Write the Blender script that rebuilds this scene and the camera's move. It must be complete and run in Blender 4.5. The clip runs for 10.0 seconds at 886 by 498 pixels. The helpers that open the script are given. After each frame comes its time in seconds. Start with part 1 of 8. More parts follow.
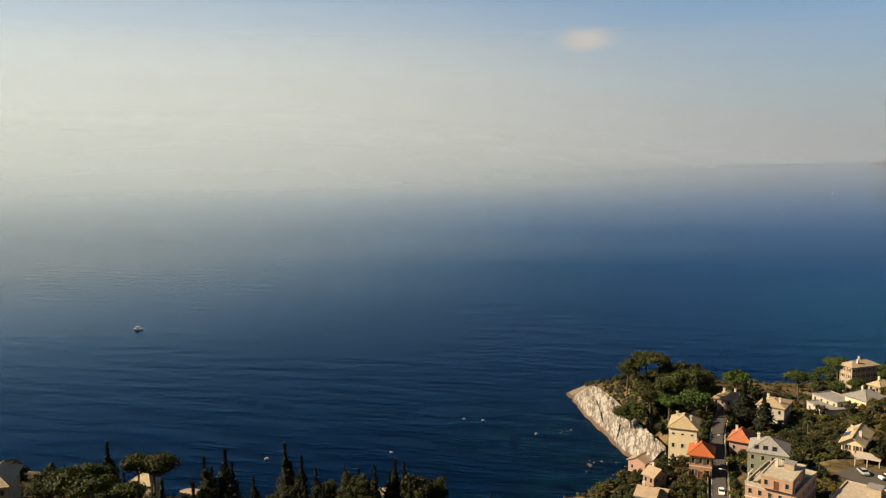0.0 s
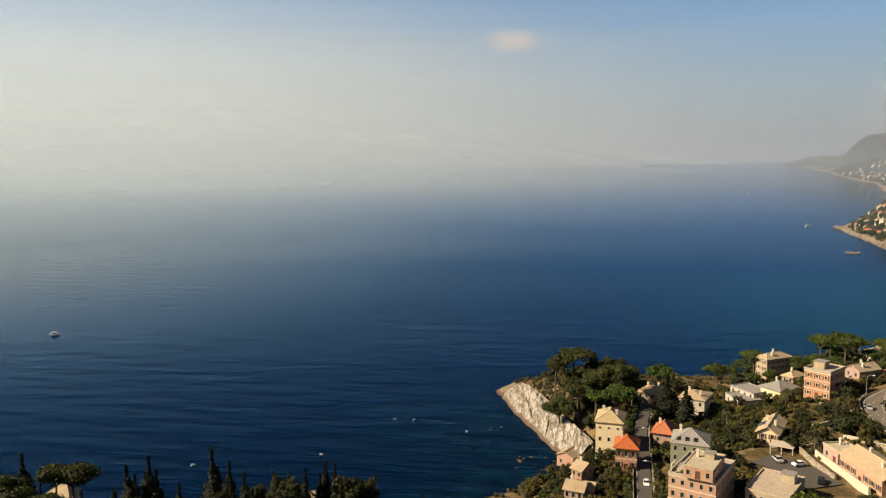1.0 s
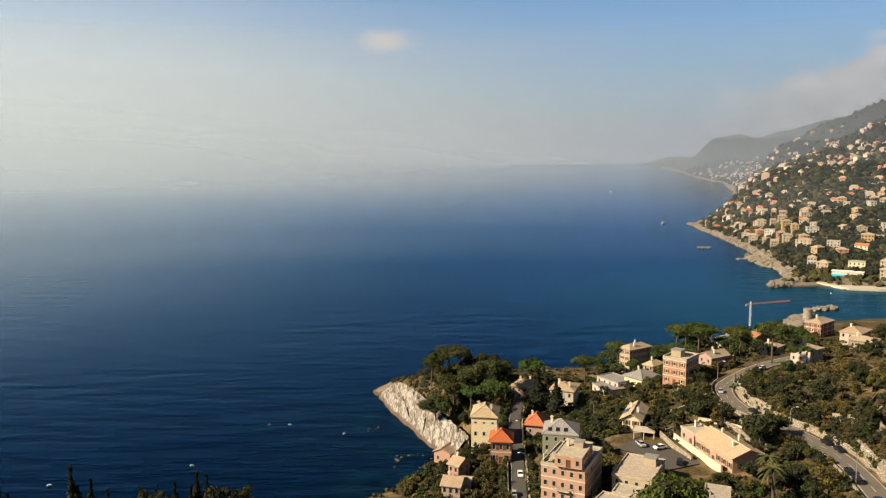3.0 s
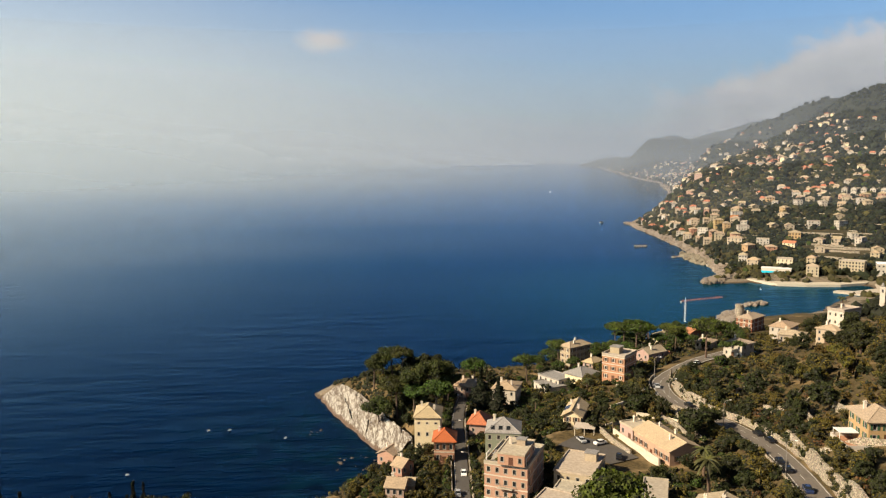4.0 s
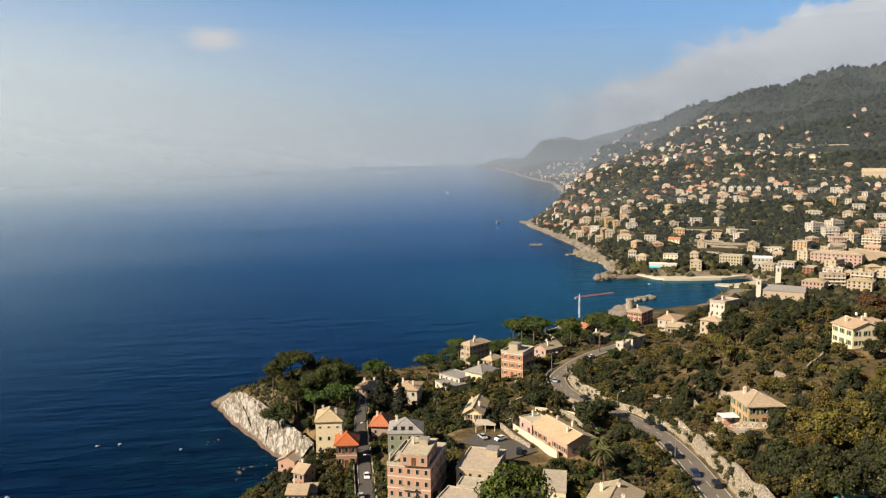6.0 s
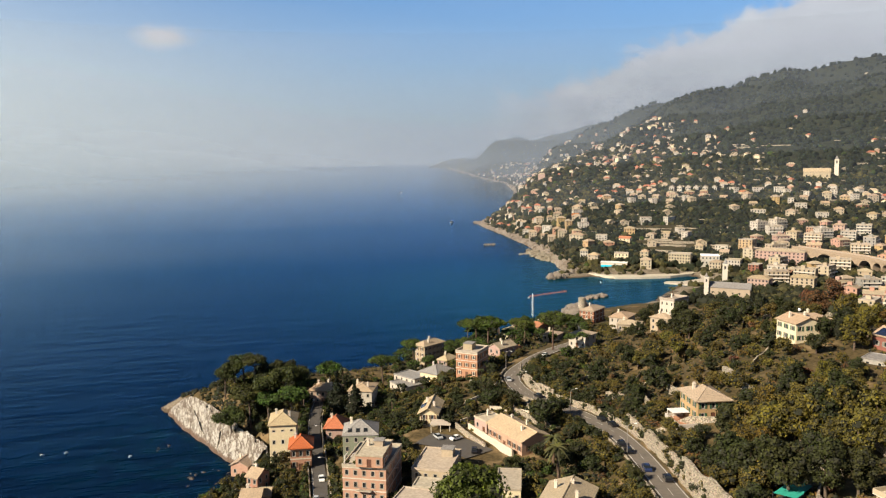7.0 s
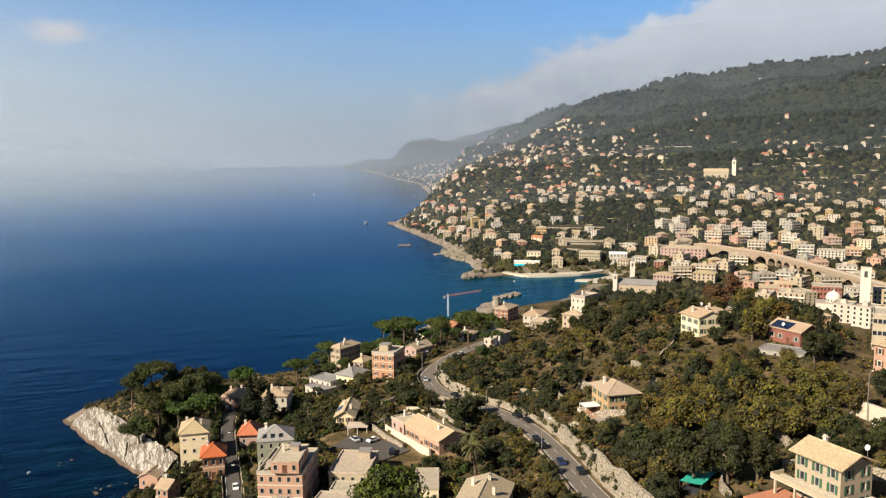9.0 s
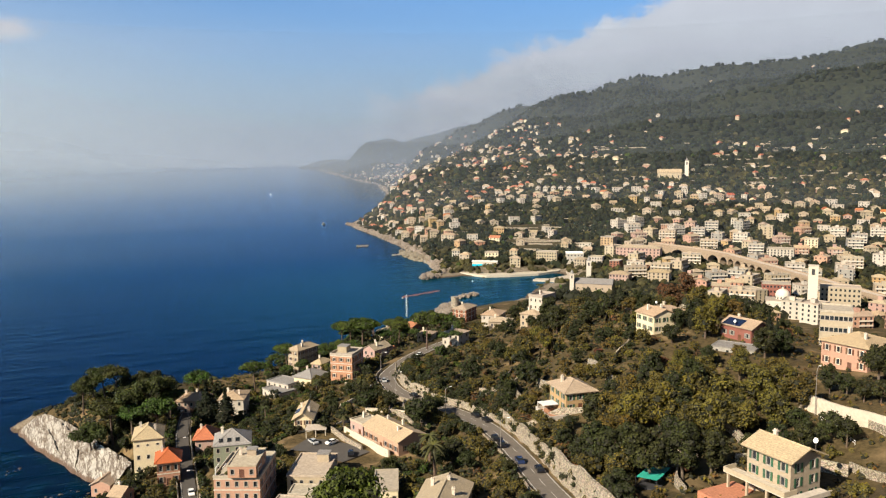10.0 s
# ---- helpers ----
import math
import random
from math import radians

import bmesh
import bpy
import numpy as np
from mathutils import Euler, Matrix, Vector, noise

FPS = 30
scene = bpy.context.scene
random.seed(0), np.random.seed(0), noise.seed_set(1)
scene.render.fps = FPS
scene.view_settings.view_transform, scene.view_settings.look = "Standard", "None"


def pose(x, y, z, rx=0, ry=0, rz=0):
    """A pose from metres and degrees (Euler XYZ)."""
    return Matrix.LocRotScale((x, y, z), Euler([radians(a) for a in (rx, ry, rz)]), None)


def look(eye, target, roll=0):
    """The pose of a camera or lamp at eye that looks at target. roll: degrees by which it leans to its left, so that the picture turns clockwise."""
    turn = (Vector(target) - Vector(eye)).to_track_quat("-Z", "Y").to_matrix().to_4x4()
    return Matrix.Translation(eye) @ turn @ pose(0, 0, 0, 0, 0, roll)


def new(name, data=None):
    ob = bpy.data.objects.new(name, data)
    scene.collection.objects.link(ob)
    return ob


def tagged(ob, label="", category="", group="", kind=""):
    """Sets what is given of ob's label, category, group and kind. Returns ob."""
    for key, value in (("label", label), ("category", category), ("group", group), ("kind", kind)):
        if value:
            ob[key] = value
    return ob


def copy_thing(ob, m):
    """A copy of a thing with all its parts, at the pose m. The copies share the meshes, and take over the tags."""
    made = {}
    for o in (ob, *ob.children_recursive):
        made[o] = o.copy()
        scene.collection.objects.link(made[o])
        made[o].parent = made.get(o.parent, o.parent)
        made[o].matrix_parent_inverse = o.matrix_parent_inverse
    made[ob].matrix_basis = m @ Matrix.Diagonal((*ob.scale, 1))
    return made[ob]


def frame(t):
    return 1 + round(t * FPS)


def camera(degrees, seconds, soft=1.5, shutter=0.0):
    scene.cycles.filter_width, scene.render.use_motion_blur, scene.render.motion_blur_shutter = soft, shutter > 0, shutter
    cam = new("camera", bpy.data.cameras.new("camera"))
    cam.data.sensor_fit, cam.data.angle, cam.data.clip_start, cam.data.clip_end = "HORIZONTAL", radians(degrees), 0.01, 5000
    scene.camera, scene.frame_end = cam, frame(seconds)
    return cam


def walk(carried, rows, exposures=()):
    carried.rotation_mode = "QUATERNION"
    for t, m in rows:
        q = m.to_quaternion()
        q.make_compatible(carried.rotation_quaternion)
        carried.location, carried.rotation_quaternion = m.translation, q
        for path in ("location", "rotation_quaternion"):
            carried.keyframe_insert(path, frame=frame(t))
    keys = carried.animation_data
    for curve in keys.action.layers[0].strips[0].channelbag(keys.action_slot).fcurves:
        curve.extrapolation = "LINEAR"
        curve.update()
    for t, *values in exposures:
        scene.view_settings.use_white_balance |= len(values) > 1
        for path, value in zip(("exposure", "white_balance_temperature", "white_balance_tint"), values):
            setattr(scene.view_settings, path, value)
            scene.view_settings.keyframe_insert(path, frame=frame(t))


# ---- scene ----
cam = camera(59.58, 10.0, 1.2)
EYE = 115.0
# seconds, yaw, pitch, roll: the drone hovers and turns to the right
TURNS = [
    (0.0, 13.19, -6.45, 0.72),
    (0.5, 10.40, -6.48, 0.65),
    (1.0, 7.99, -6.54, 0.53),
    (1.5, 5.63, -6.59, 0.38),
    (2.0, 3.29, -6.59, 0.40),
    (2.5, 0.97, -6.61, 0.40),
    (4.0, -5.68, -6.59, 0.39),
    (4.5, -7.65, -6.59, 0.48),
    (5.0, -9.53, -6.59, 0.50),
    (5.5, -11.38, -6.58, 0.51),
    (7.0, -16.64, -6.58, 0.57),
    (7.5, -18.23, -6.59, 0.56),
    (8.0, -19.82, -6.59, 0.57),
    (8.5, -21.40, -6.57, 0.56),
    (9.0, -22.97, -6.59, 0.55),
    (9.5, -24.53, -6.59, 0.55),
    (10.0, -26.08, -6.58, 0.51),
]
walk(cam, [(t, pose(0, 0, EYE, 90 + pitch, roll, yaw)) for t, yaw, pitch, roll in TURNS],
     exposures=[(0.0, 0.12, 6750, 10), (2.5, 0.20, 6450, 10), (5.5, 0.26, 6050, 10), (10.0, 0.28, 5750, 10)])

# ---- sky, sun ----
SUN_BEARING, SUN_HEIGHT = -107.0, 34.0


def way(bearing, height):
    return Vector((math.sin(radians(bearing)) * math.cos(radians(height)), math.cos(radians(bearing)) * math.cos(radians(height)), math.sin(radians(height))))


class Nodes:
    """A short way to write node trees."""

    def __init__(self, tree):
        self.tree = tree
        tree.nodes.clear()

    def put(self, kind, settings=None, **values):
        n = self.tree.nodes.new(kind)
        for k, v in (settings or {}).items():
            setattr(n, k, v)
        for k, v in values.items():
            self.plug(n, k, v)
        return n

    def plug(self, n, k, v):
        key = int(k[1:]) if k[0] == "i" and k[1:].isdigit() else k.replace("_", " ")
        s = n.inputs[key]
        if isinstance(v, bpy.types.NodeSocket):
            self.tree.links.new(v, s)
        elif isinstance(v, tuple) and len(v) == 3 and s.type == "RGBA":
            s.default_value = (*v, 1)
        else:
            s.default_value = v

    def math(self, op, a, b=0.0, clamp=False):
        return self.put("ShaderNodeMath", {"operation": op, "use_clamp": clamp}, i0=a, i1=b).outputs[0]

    def vec(self, op, a, b=(0, 0, 0)):
        n = self.put("ShaderNodeVectorMath", {"operation": op}, i0=a, i1=b)
        return n.outputs["Value"] if op in ("DOT_PRODUCT", "LENGTH", "DISTANCE") else n.outputs[0]

    def mix(self, f, a, b, blend="MIX"):
        return self.put("ShaderNodeMix", {"data_type": "RGBA", "blend_type": blend}, i0=f, i6=a, i7=b).outputs[2]

    def span(self, v, lo, hi, to_lo=0.0, to_hi=1.0, smooth=True):
        n = self.put("ShaderNodeMapRange", {"interpolation_type": "SMOOTHSTEP" if smooth else "LINEAR"})
        for i, q in enumerate((v, lo, hi, to_lo, to_hi)):
            self.plug(n, "i%d" % i, q)
        return n.outputs[0]

    def noise(self, vector, scale, detail=3.0, rough=0.55):
        return self.put("ShaderNodeTexNoise", None, Vector=vector, Scale=scale, Detail=detail, Roughness=rough).outputs[0]


def build_world():
    world = bpy.data.worlds.new("sky")
    scene.world = world
    world.use_nodes = True
    n = Nodes(world.node_tree)
    d = n.put("ShaderNodeTexCoord").outputs["Generated"]
    sky = n.put("ShaderNodeTexSky", {"sky_type": "NISHITA", "sun_disc": False, "sun_elevation": radians(SUN_HEIGHT), "sun_rotation": radians(SUN_BEARING),
                                     "altitude": 100.0, "air_density": 1.0, "dust_density": 1.6, "ozone_density": 1.5}).outputs[0]
    sky = n.mix(1.0, sky, (0.086, 0.130, 0.166), "MULTIPLY")
    z = n.put("ShaderNodeSeparateXYZ", None, i0=d).outputs[2]
    sky = n.mix(n.span(z, 0.21, 0.75), sky, n.mix(1.0, sky, (0.20, 0.20, 0.22), "MULTIPLY"))
    toward = n.vec("DOT_PRODUCT", d, tuple(way(-98, 0)))
    sunny = n.span(toward, -0.62, 0.50)
    veil = n.mix(sunny, (0.45, 0.50, 0.59), (0.91, 0.94, 0.92))
    thick = n.math("MULTIPLY", n.math("EXPONENT", n.math("MULTIPLY", n.math("ABSOLUTE", z), n.span(sunny, 0, 1, -9.0, -4.3))), 0.93)
    col = n.mix(thick, sky, veil)
    # high thin streaks and soft unevenness of the haze
    flat = n.vec("MULTIPLY", d, (1, 1, 4.5))
    wisps = n.span(n.noise(flat, 2.6, 5), 0.42, 0.75)
    col = n.mix(n.math("MULTIPLY", wisps, 0.12), col, (0.66, 0.69, 0.72))

    def puff(bearing, height, wide, high, lo, hi, colour, grain, col, most=0.85):
        c = way(bearing, height)
        side = Vector((c.y, -c.x, 0)).normalized()
        up = side.cross(c)
        a = n.math("DIVIDE", n.vec("DOT_PRODUCT", d, tuple(side)), math.tan(radians(wide)))
        b = n.math("DIVIDE", n.math("SUBTRACT", n.vec("DOT_PRODUCT", d, tuple(up)), 0.0), math.tan(radians(high)))
        e = n.math("SQRT", n.math("ADD", n.math("MULTIPLY", a, a), n.math("MULTIPLY", b, b)))
        e = n.math("ADD", e, n.math("MULTIPLY", n.math("SUBTRACT", n.noise(n.vec("MULTIPLY", d, (1, 1, 1.7)), grain, 6, 0.6), 0.5), -1.5))
        front = n.span(n.vec("DOT_PRODUCT", d, tuple(c)), 0.0, 0.2)
        f = n.math("MULTIPLY", n.span(e, hi, lo), front)
        return n.mix(n.math("MULTIPLY", f, most), col, colour)

    col = puff(-2.7, 8.5, 2.1, 0.85, 0.2, 1.25, (0.86, 0.77, 0.70), 20.0, col, 0.8)
    # the cloud bank that lies along the mountains, its edge climbing inland
    c = n.put("ShaderNodeSeparateXYZ", None, i0=d).outputs
    turn = n.math("MULTIPLY", n.math("ARCTAN2", c[0], c[1]), 180 / math.pi)
    high = n.math("MULTIPLY", n.math("ARCSINE", c[2]), 180 / math.pi)
    puffs = n.noise(n.vec("MULTIPLY", d, (1, 1, 1.5)), 9.0, 8, 0.66)
    rough = n.math("SUBTRACT", puffs, 0.5)
    edge = n.math("ADD", n.math("MULTIPLY", n.math("SUBTRACT", turn, 24.7), 0.36), 5.4)
    inside = n.math("ADD", n.math("SUBTRACT", edge, high), n.math("MULTIPLY", rough, 11.0))
    # a torn, sharp upper edge, veils below
    bank = n.math("MULTIPLY", n.span(inside, -0.7, 1.0), n.math("MULTIPLY", n.span(turn, 17.0, 27.0), n.span(turn, 150.0, 100.0)))
    gaps = n.span(n.noise(n.vec("MULTIPLY", d, (1, 1, 2.0)), 5.0, 5), 0.40, 0.60)
    bank = n.math("MULTIPLY", bank, n.math("MAXIMUM", n.span(high, 17.0, 11.0), n.span(gaps, 0.0, 1.0, 0.25, 1.0)))
    lit = n.math("MULTIPLY", n.span(inside, 3.2, 0.2), n.span(rough, -0.06, 0.16))
    folds = n.span(n.noise(n.vec("MULTIPLY", d, (1, 1, 1.8)), 16.0, 5, 0.6), 0.35, 0.65)
    grey = n.mix(n.span(high, 3.0, 9.0), (0.52, 0.51, 0.52), (0.78, 0.745, 0.71))
    grey = n.mix(n.math("MULTIPLY", folds, 0.45), grey, (0.84, 0.81, 0.77))
    col = n.mix(n.math("MULTIPLY", bank, 0.92), col, n.mix(lit, grey, (0.98, 0.95, 0.90)))
    below = n.span(z, -0.003, -0.009)
    col = n.mix(below, col, n.mix(sunny, (0.34, 0.43, 0.55), (0.84, 0.83, 0.78)))
    n.put("ShaderNodeOutputWorld", None, i0=n.put("ShaderNodeBackground", None, i0=col, i1=0.70).outputs[0])


build_world()
sun = new("sun", bpy.data.lights.new("sun", "SUN"))
sun.data.energy, sun.data.angle, sun.data.color = 8.6, radians(0.6), (1.0, 0.80, 0.54)
sun.matrix_world = look(way(SUN_BEARING, SUN_HEIGHT) * 500, (0, 0, 0))

# opacity of the haze sheets near by, far off, and its gain towards the sun
HAZE = (0.05, 0.50, 3.0)

# ---- materials ----
MATS = {}


def material(name, colour, rough=0.8, vary=0.25, grain=1.5, stain=0.12, dirt=(0.12, 0.10, 0.08), bump=0.15, metal=0.0, spread=0.12, coords="Object", build=None, shine=0.5):
    """A surface with fine grain, larger stains and a shift from thing to thing."""
    if name in MATS:
        return MATS[name]
    m = bpy.data.materials.new(name)
    m.use_nodes = True
    n = Nodes(m.node_tree)
    v = n.put("ShaderNodeTexCoord").outputs[coords] if coords != "World" else n.put("ShaderNodeNewGeometry").outputs["Position"]
    fine, large = n.noise(v, grain, 4), n.noise(v, stain, 5, 0.6)
    col = n.mix(n.span(fine, 0.25, 0.75), tuple(c * (1 - vary) for c in colour), tuple(min(1, c * (1 + vary)) for c in colour))
    col = n.mix(n.math("MULTIPLY", n.span(large, 0.52, 0.78), 0.45), col, dirt)
    if spread:
        r = n.put("ShaderNodeObjectInfo").outputs["Random"]
        col = n.put("ShaderNodeHueSaturation", None, Hue=n.span(r, 0, 1, 0.5 - spread * 0.12, 0.5 + spread * 0.12, False), Saturation=n.span(n.math("FRACT", n.math("MULTIPLY", r, 7.3)), 0, 1, 1 - spread, 1 + spread, False),
                    Value=n.span(n.math("FRACT", n.math("MULTIPLY", r, 3.7)), 0, 1, 1 - spread, 1 + spread, False), Color=col).outputs[0]
    height = fine
    if build:
        col, height = build(n, v, col, fine)
    s = n.put("ShaderNodeBsdfPrincipled", None, Base_Color=col, Roughness=rough, Metallic=metal, Specular_IOR_Level=shine)
    if bump:
        n.plug(s, "Normal", n.put("ShaderNodeBump", None, Strength=bump, Distance=0.2, Height=height).outputs[0])
    n.put("ShaderNodeOutputMaterial", None, i0=s.outputs[0])
    MATS[name] = m
    return m


def rows_of(pitch, axis=1, depth=0.35):
    """Courses of tiles or slabs across a surface."""
    def build(n, v, col, fine):
        c = n.put("ShaderNodeSeparateXYZ", None, i0=v).outputs
        w = n.math("FRACT", n.math("DIVIDE", c[axis], pitch))
        w2 = n.math("FRACT", n.math("DIVIDE", c[0 if axis == 1 else 1], pitch * 1.4))
        line = n.math("MINIMUM", n.span(w, 0.0, 0.3), n.span(w2, 0.0, 0.12))
        return n.mix(n.math("MULTIPLY", n.math("SUBTRACT", 1.0, line), depth), col, (0.06, 0.05, 0.045)), n.math("ADD", n.math("MULTIPLY", line, 0.6), fine)
    return build


WALLS = {"cream": (0.56, 0.465, 0.33), "yellow": (0.98, 0.85, 0.55), "pink": (0.60, 0.36, 0.25), "ochre": (0.58, 0.40, 0.20), "white": (0.66, 0.60, 0.51),
         "red": (0.34, 0.13, 0.08), "salmon": (0.60, 0.33, 0.21), "green": (0.33, 0.36, 0.25), "grey": (0.42, 0.40, 0.36), "rose": (0.58, 0.40, 0.33)}


WALLS = {k: tuple(c * 0.60 for c in v) for k, v in WALLS.items()}


def wall_mat(k):
    return material("plaster_" + k, WALLS[k], 0.9, 0.10, 2.2, 0.25, tuple(c * 0.55 for c in WALLS[k]), 0.08, spread=0.08)


def roof_mat(k):
    if k == "terracotta":
        return material("roof_terracotta", (0.36, 0.115, 0.045), 0.85, 0.3, 3.0, 0.3, (0.20, 0.10, 0.06), 0.4, build=rows_of(0.45))
    if k == "slate":
        return material("roof_slate", (0.36, 0.28, 0.185), 0.8, 0.25, 2.4, 0.25, (0.20, 0.15, 0.10), 0.35, build=rows_of(0.5))
    if k == "grey":
        return material("roof_grey", (0.22, 0.21, 0.20), 0.8, 0.25, 2.0, 0.3, (0.14, 0.13, 0.12), 0.3, build=rows_of(0.6))
    if k == "white":
        return material("roof_white", (0.75, 0.74, 0.72), 0.6, 0.05, 1.0, 0.3, (0.55, 0.54, 0.52), 0.05)
    return material("roof_terrace", (0.33, 0.285, 0.225), 0.9, 0.2, 1.2, 0.3, (0.22, 0.19, 0.15), 0.15)


def leaf_mat(name, colour, spread=0.25):
    if name in MATS:
        return MATS[name]
    m = bpy.data.materials.new(name)
    m.use_nodes = True
    n = Nodes(m.node_tree)
    r = n.put("ShaderNodeObjectInfo").outputs["Random"]
    i = n.put("ShaderNodeNewGeometry").outputs["Random Per Island"]
    p = n.put("ShaderNodeNewGeometry").outputs["Position"]
    col = n.mix(n.span(n.noise(p, 0.25, 3), 0.3, 0.7), tuple(c * 0.65 for c in colour), tuple(min(1, c * 1.4) for c in colour))
    col = n.put("ShaderNodeHueSaturation", None, Hue=n.span(r, 0, 1, 0.5 - spread * 0.14, 0.5 + spread * 0.08, False), Saturation=n.span(i, 0, 1, 0.8, 1.1, False), Value=n.span(i, 0, 1, 0.72, 1.28, False), Color=col).outputs[0]
    s = n.put("ShaderNodeBsdfPrincipled", None, Base_Color=col, Roughness=0.75, Specular_IOR_Level=0.25)
    t = n.put("ShaderNodeBsdfTranslucent", None, Color=n.mix(1.0, col, (1.0, 1.1, 0.5), "MULTIPLY"))
    n.put("ShaderNodeOutputMaterial", None, i0=n.put("ShaderNodeMixShader", None, i0=0.16, i1=s.outputs[0], i2=t.outputs[0]).outputs[0])
    MATS[name] = m
    return m


def sea_material():
    m = bpy.data.materials.new("sea_water")
    m.use_nodes = True
    n = Nodes(m.node_tree)
    p = n.put("ShaderNodeNewGeometry").outputs["Position"]
    turned = n.put("ShaderNodeMapping", None, i0=p, i2=(0, 0, radians(12)), i3=(0.28, 1.0, 1.0)).outputs[0]
    chop = n.noise(turned, 0.22, 4, 0.62)
    swell = n.noise(turned, 0.085, 3, 0.55)
    slicks = n.noise(n.put("ShaderNodeMapping", None, i0=p, i2=(0, 0, radians(12)), i3=(0.35, 1.6, 1.0)).outputs[0], 0.0035, 4, 0.55)
    deep = n.mix(n.span(slicks, 0.35, 0.7), (0.0001, 0.0022, 0.0110), (0.0002, 0.0044, 0.0190))
    # brighter wave facets put into the water's colour
    deep = n.mix(n.math("MULTIPLY", n.span(n.math("ADD", chop, swell), 0.8, 1.2), 0.5), deep, (0.0004, 0.0085, 0.0320))
    # shallows round the headland and in the bay
    def shallows(a, r, near, far):
        return n.span(n.math("ADD", n.vec("DISTANCE", p, (*polar(a, r), 0)), n.math("MULTIPLY", n.math("SUBTRACT", n.noise(p, 0.03, 4), 0.5), 70.0)), far, near)
    s = shallows(-2.5, 320, 10, 95)
    deep = n.mix(n.math("MULTIPLY", shallows(28, 680, 60, 330), 0.85), deep, (0.0030, 0.0300, 0.0400))
    s = n.math("MAXIMUM", s, n.math("MULTIPLY", shallows(-4, 258, 5, 60), 1.0))
    col = n.mix(n.math("MULTIPLY", s, 0.42), deep, n.mix(n.span(n.noise(p, 0.09, 4), 0.4, 0.65), (0.002, 0.006, 0.008), (0.003, 0.019, 0.023)))
    h = n.math("ADD", n.math("MULTIPLY", chop, 0.9), n.math("MULTIPLY", swell, 3.6))
    b = n.put("ShaderNodeBump", None, Strength=0.48, Distance=0.5, Height=h).outputs[0]
    # haze glare put into the gloss: paler, stronger towards the sun and far out
    glare = n.span(n.vec("DOT_PRODUCT", n.vec("NORMALIZE", n.vec("MULTIPLY", p, (1, 1, 0))), tuple(way(-80, 0))), 0.05, 0.85)
    glare = n.math("MULTIPLY", glare, n.span(n.vec("LENGTH", n.vec("MULTIPLY", p, (1, 1, 0))), 280, 1000))
    glare = n.math("MAXIMUM", glare, n.span(n.vec("LENGTH", n.vec("MULTIPLY", p, (1, 1, 0))), 600, 3400, 0.0, 0.75))
    glare = n.math("ADD", glare, n.math("MULTIPLY", n.math("SUBTRACT", slicks, 0.5), 0.35), True)
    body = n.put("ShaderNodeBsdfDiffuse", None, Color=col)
    gloss = n.put("ShaderNodeBsdfGlossy", None, Color=n.mix(glare, (0.24, 0.56, 1.0), (0.72, 0.82, 0.92)), Roughness=n.span(glare, 0.0, 1.0, 0.15, 0.09), Normal=b)
    fres = n.put("ShaderNodeFresnel", None, IOR=n.span(glare, 0.0, 1.0, 1.13, 1.38), Normal=b).outputs[0]
    n.put("ShaderNodeOutputMaterial", None, i0=n.put("ShaderNodeMixShader", None, i0=fres, i1=body.outputs[0], i2=gloss.outputs[0]).outputs[0])
    return m


def ground_material():
    m = bpy.data.materials.new("ground_scrub")
    m.use_nodes = True
    n = Nodes(m.node_tree)
    g = n.put("ShaderNodeNewGeometry").outputs
    p = g["Position"]
    z = n.put("ShaderNodeSeparateXYZ", None, i0=p).outputs[2]
    steep = n.put("ShaderNodeSeparateXYZ", None, i0=g["True Normal"]).outputs[2]
    fine, mid, big = n.noise(p, 0.9, 5), n.noise(p, 0.09, 5), n.noise(p, 0.008, 5)
    scrub = n.mix(n.span(fine, 0.3, 0.7), (0.046, 0.034, 0.014), (0.098, 0.072, 0.032))
    scrub = n.mix(n.span(mid, 0.5, 0.68), scrub, (0.185, 0.130, 0.066))
    scrub = n.mix(n.math("MULTIPLY", n.span(big, 0.45, 0.7), 0.5), scrub, (0.040, 0.036, 0.014))
    out = n.vec("LENGTH", n.vec("MULTIPLY", p, (1, 1, 0)))
    scrub = n.mix(n.span(out, 420, 760, 0.0, 0.75), scrub, (0.024, 0.024, 0.010))
    # forest on the heights, the clouds' shade put into its dark colour
    shaded_forest = n.mix(n.span(mid, 0.35, 0.65), (0.012, 0.015, 0.008), (0.026, 0.030, 0.014))
    scrub = n.mix(n.span(n.math("ADD", z, n.math("MULTIPLY", big, 120.0)), 95.0, 190.0), scrub, shaded_forest)
    rock = n.mix(n.span(fine, 0.3, 0.7), (0.122, 0.101, 0.072), (0.238, 0.202, 0.151))
    far = n.vec("LENGTH", n.vec("MULTIPLY", p, (1, 1, 0)))
    low = n.span(n.math("ADD", z, n.math("MULTIPLY", n.math("SUBTRACT", mid, 0.5), n.span(far, 600, 800, 5.0, 11.0))), n.span(far, 600, 800, 4.2, 6.5), n.span(far, 600, 800, 1.8, 3.0))
    col = n.mix(n.math("MAXIMUM", low, n.span(steep, 0.60, 0.42)), scrub, rock)
    wet = n.span(n.math("ADD", z, n.math("MULTIPLY", n.math("SUBTRACT", fine, 0.5), 0.8)), 1.2, 0.5)
    col = n.mix(n.math("MULTIPLY", wet, 0.75), col, (0.052, 0.032, 0.018))
    b = n.put("ShaderNodeBump", None, Strength=0.5, Distance=0.6, Height=n.math("ADD", fine, mid)).outputs[0]
    s = n.put("ShaderNodeBsdfPrincipled", None, Base_Color=col, Roughness=0.95, Specular_IOR_Level=0.2, Normal=b)
    n.put("ShaderNodeOutputMaterial", None, i0=s.outputs[0])
    return m
# ---- lie of the land ----


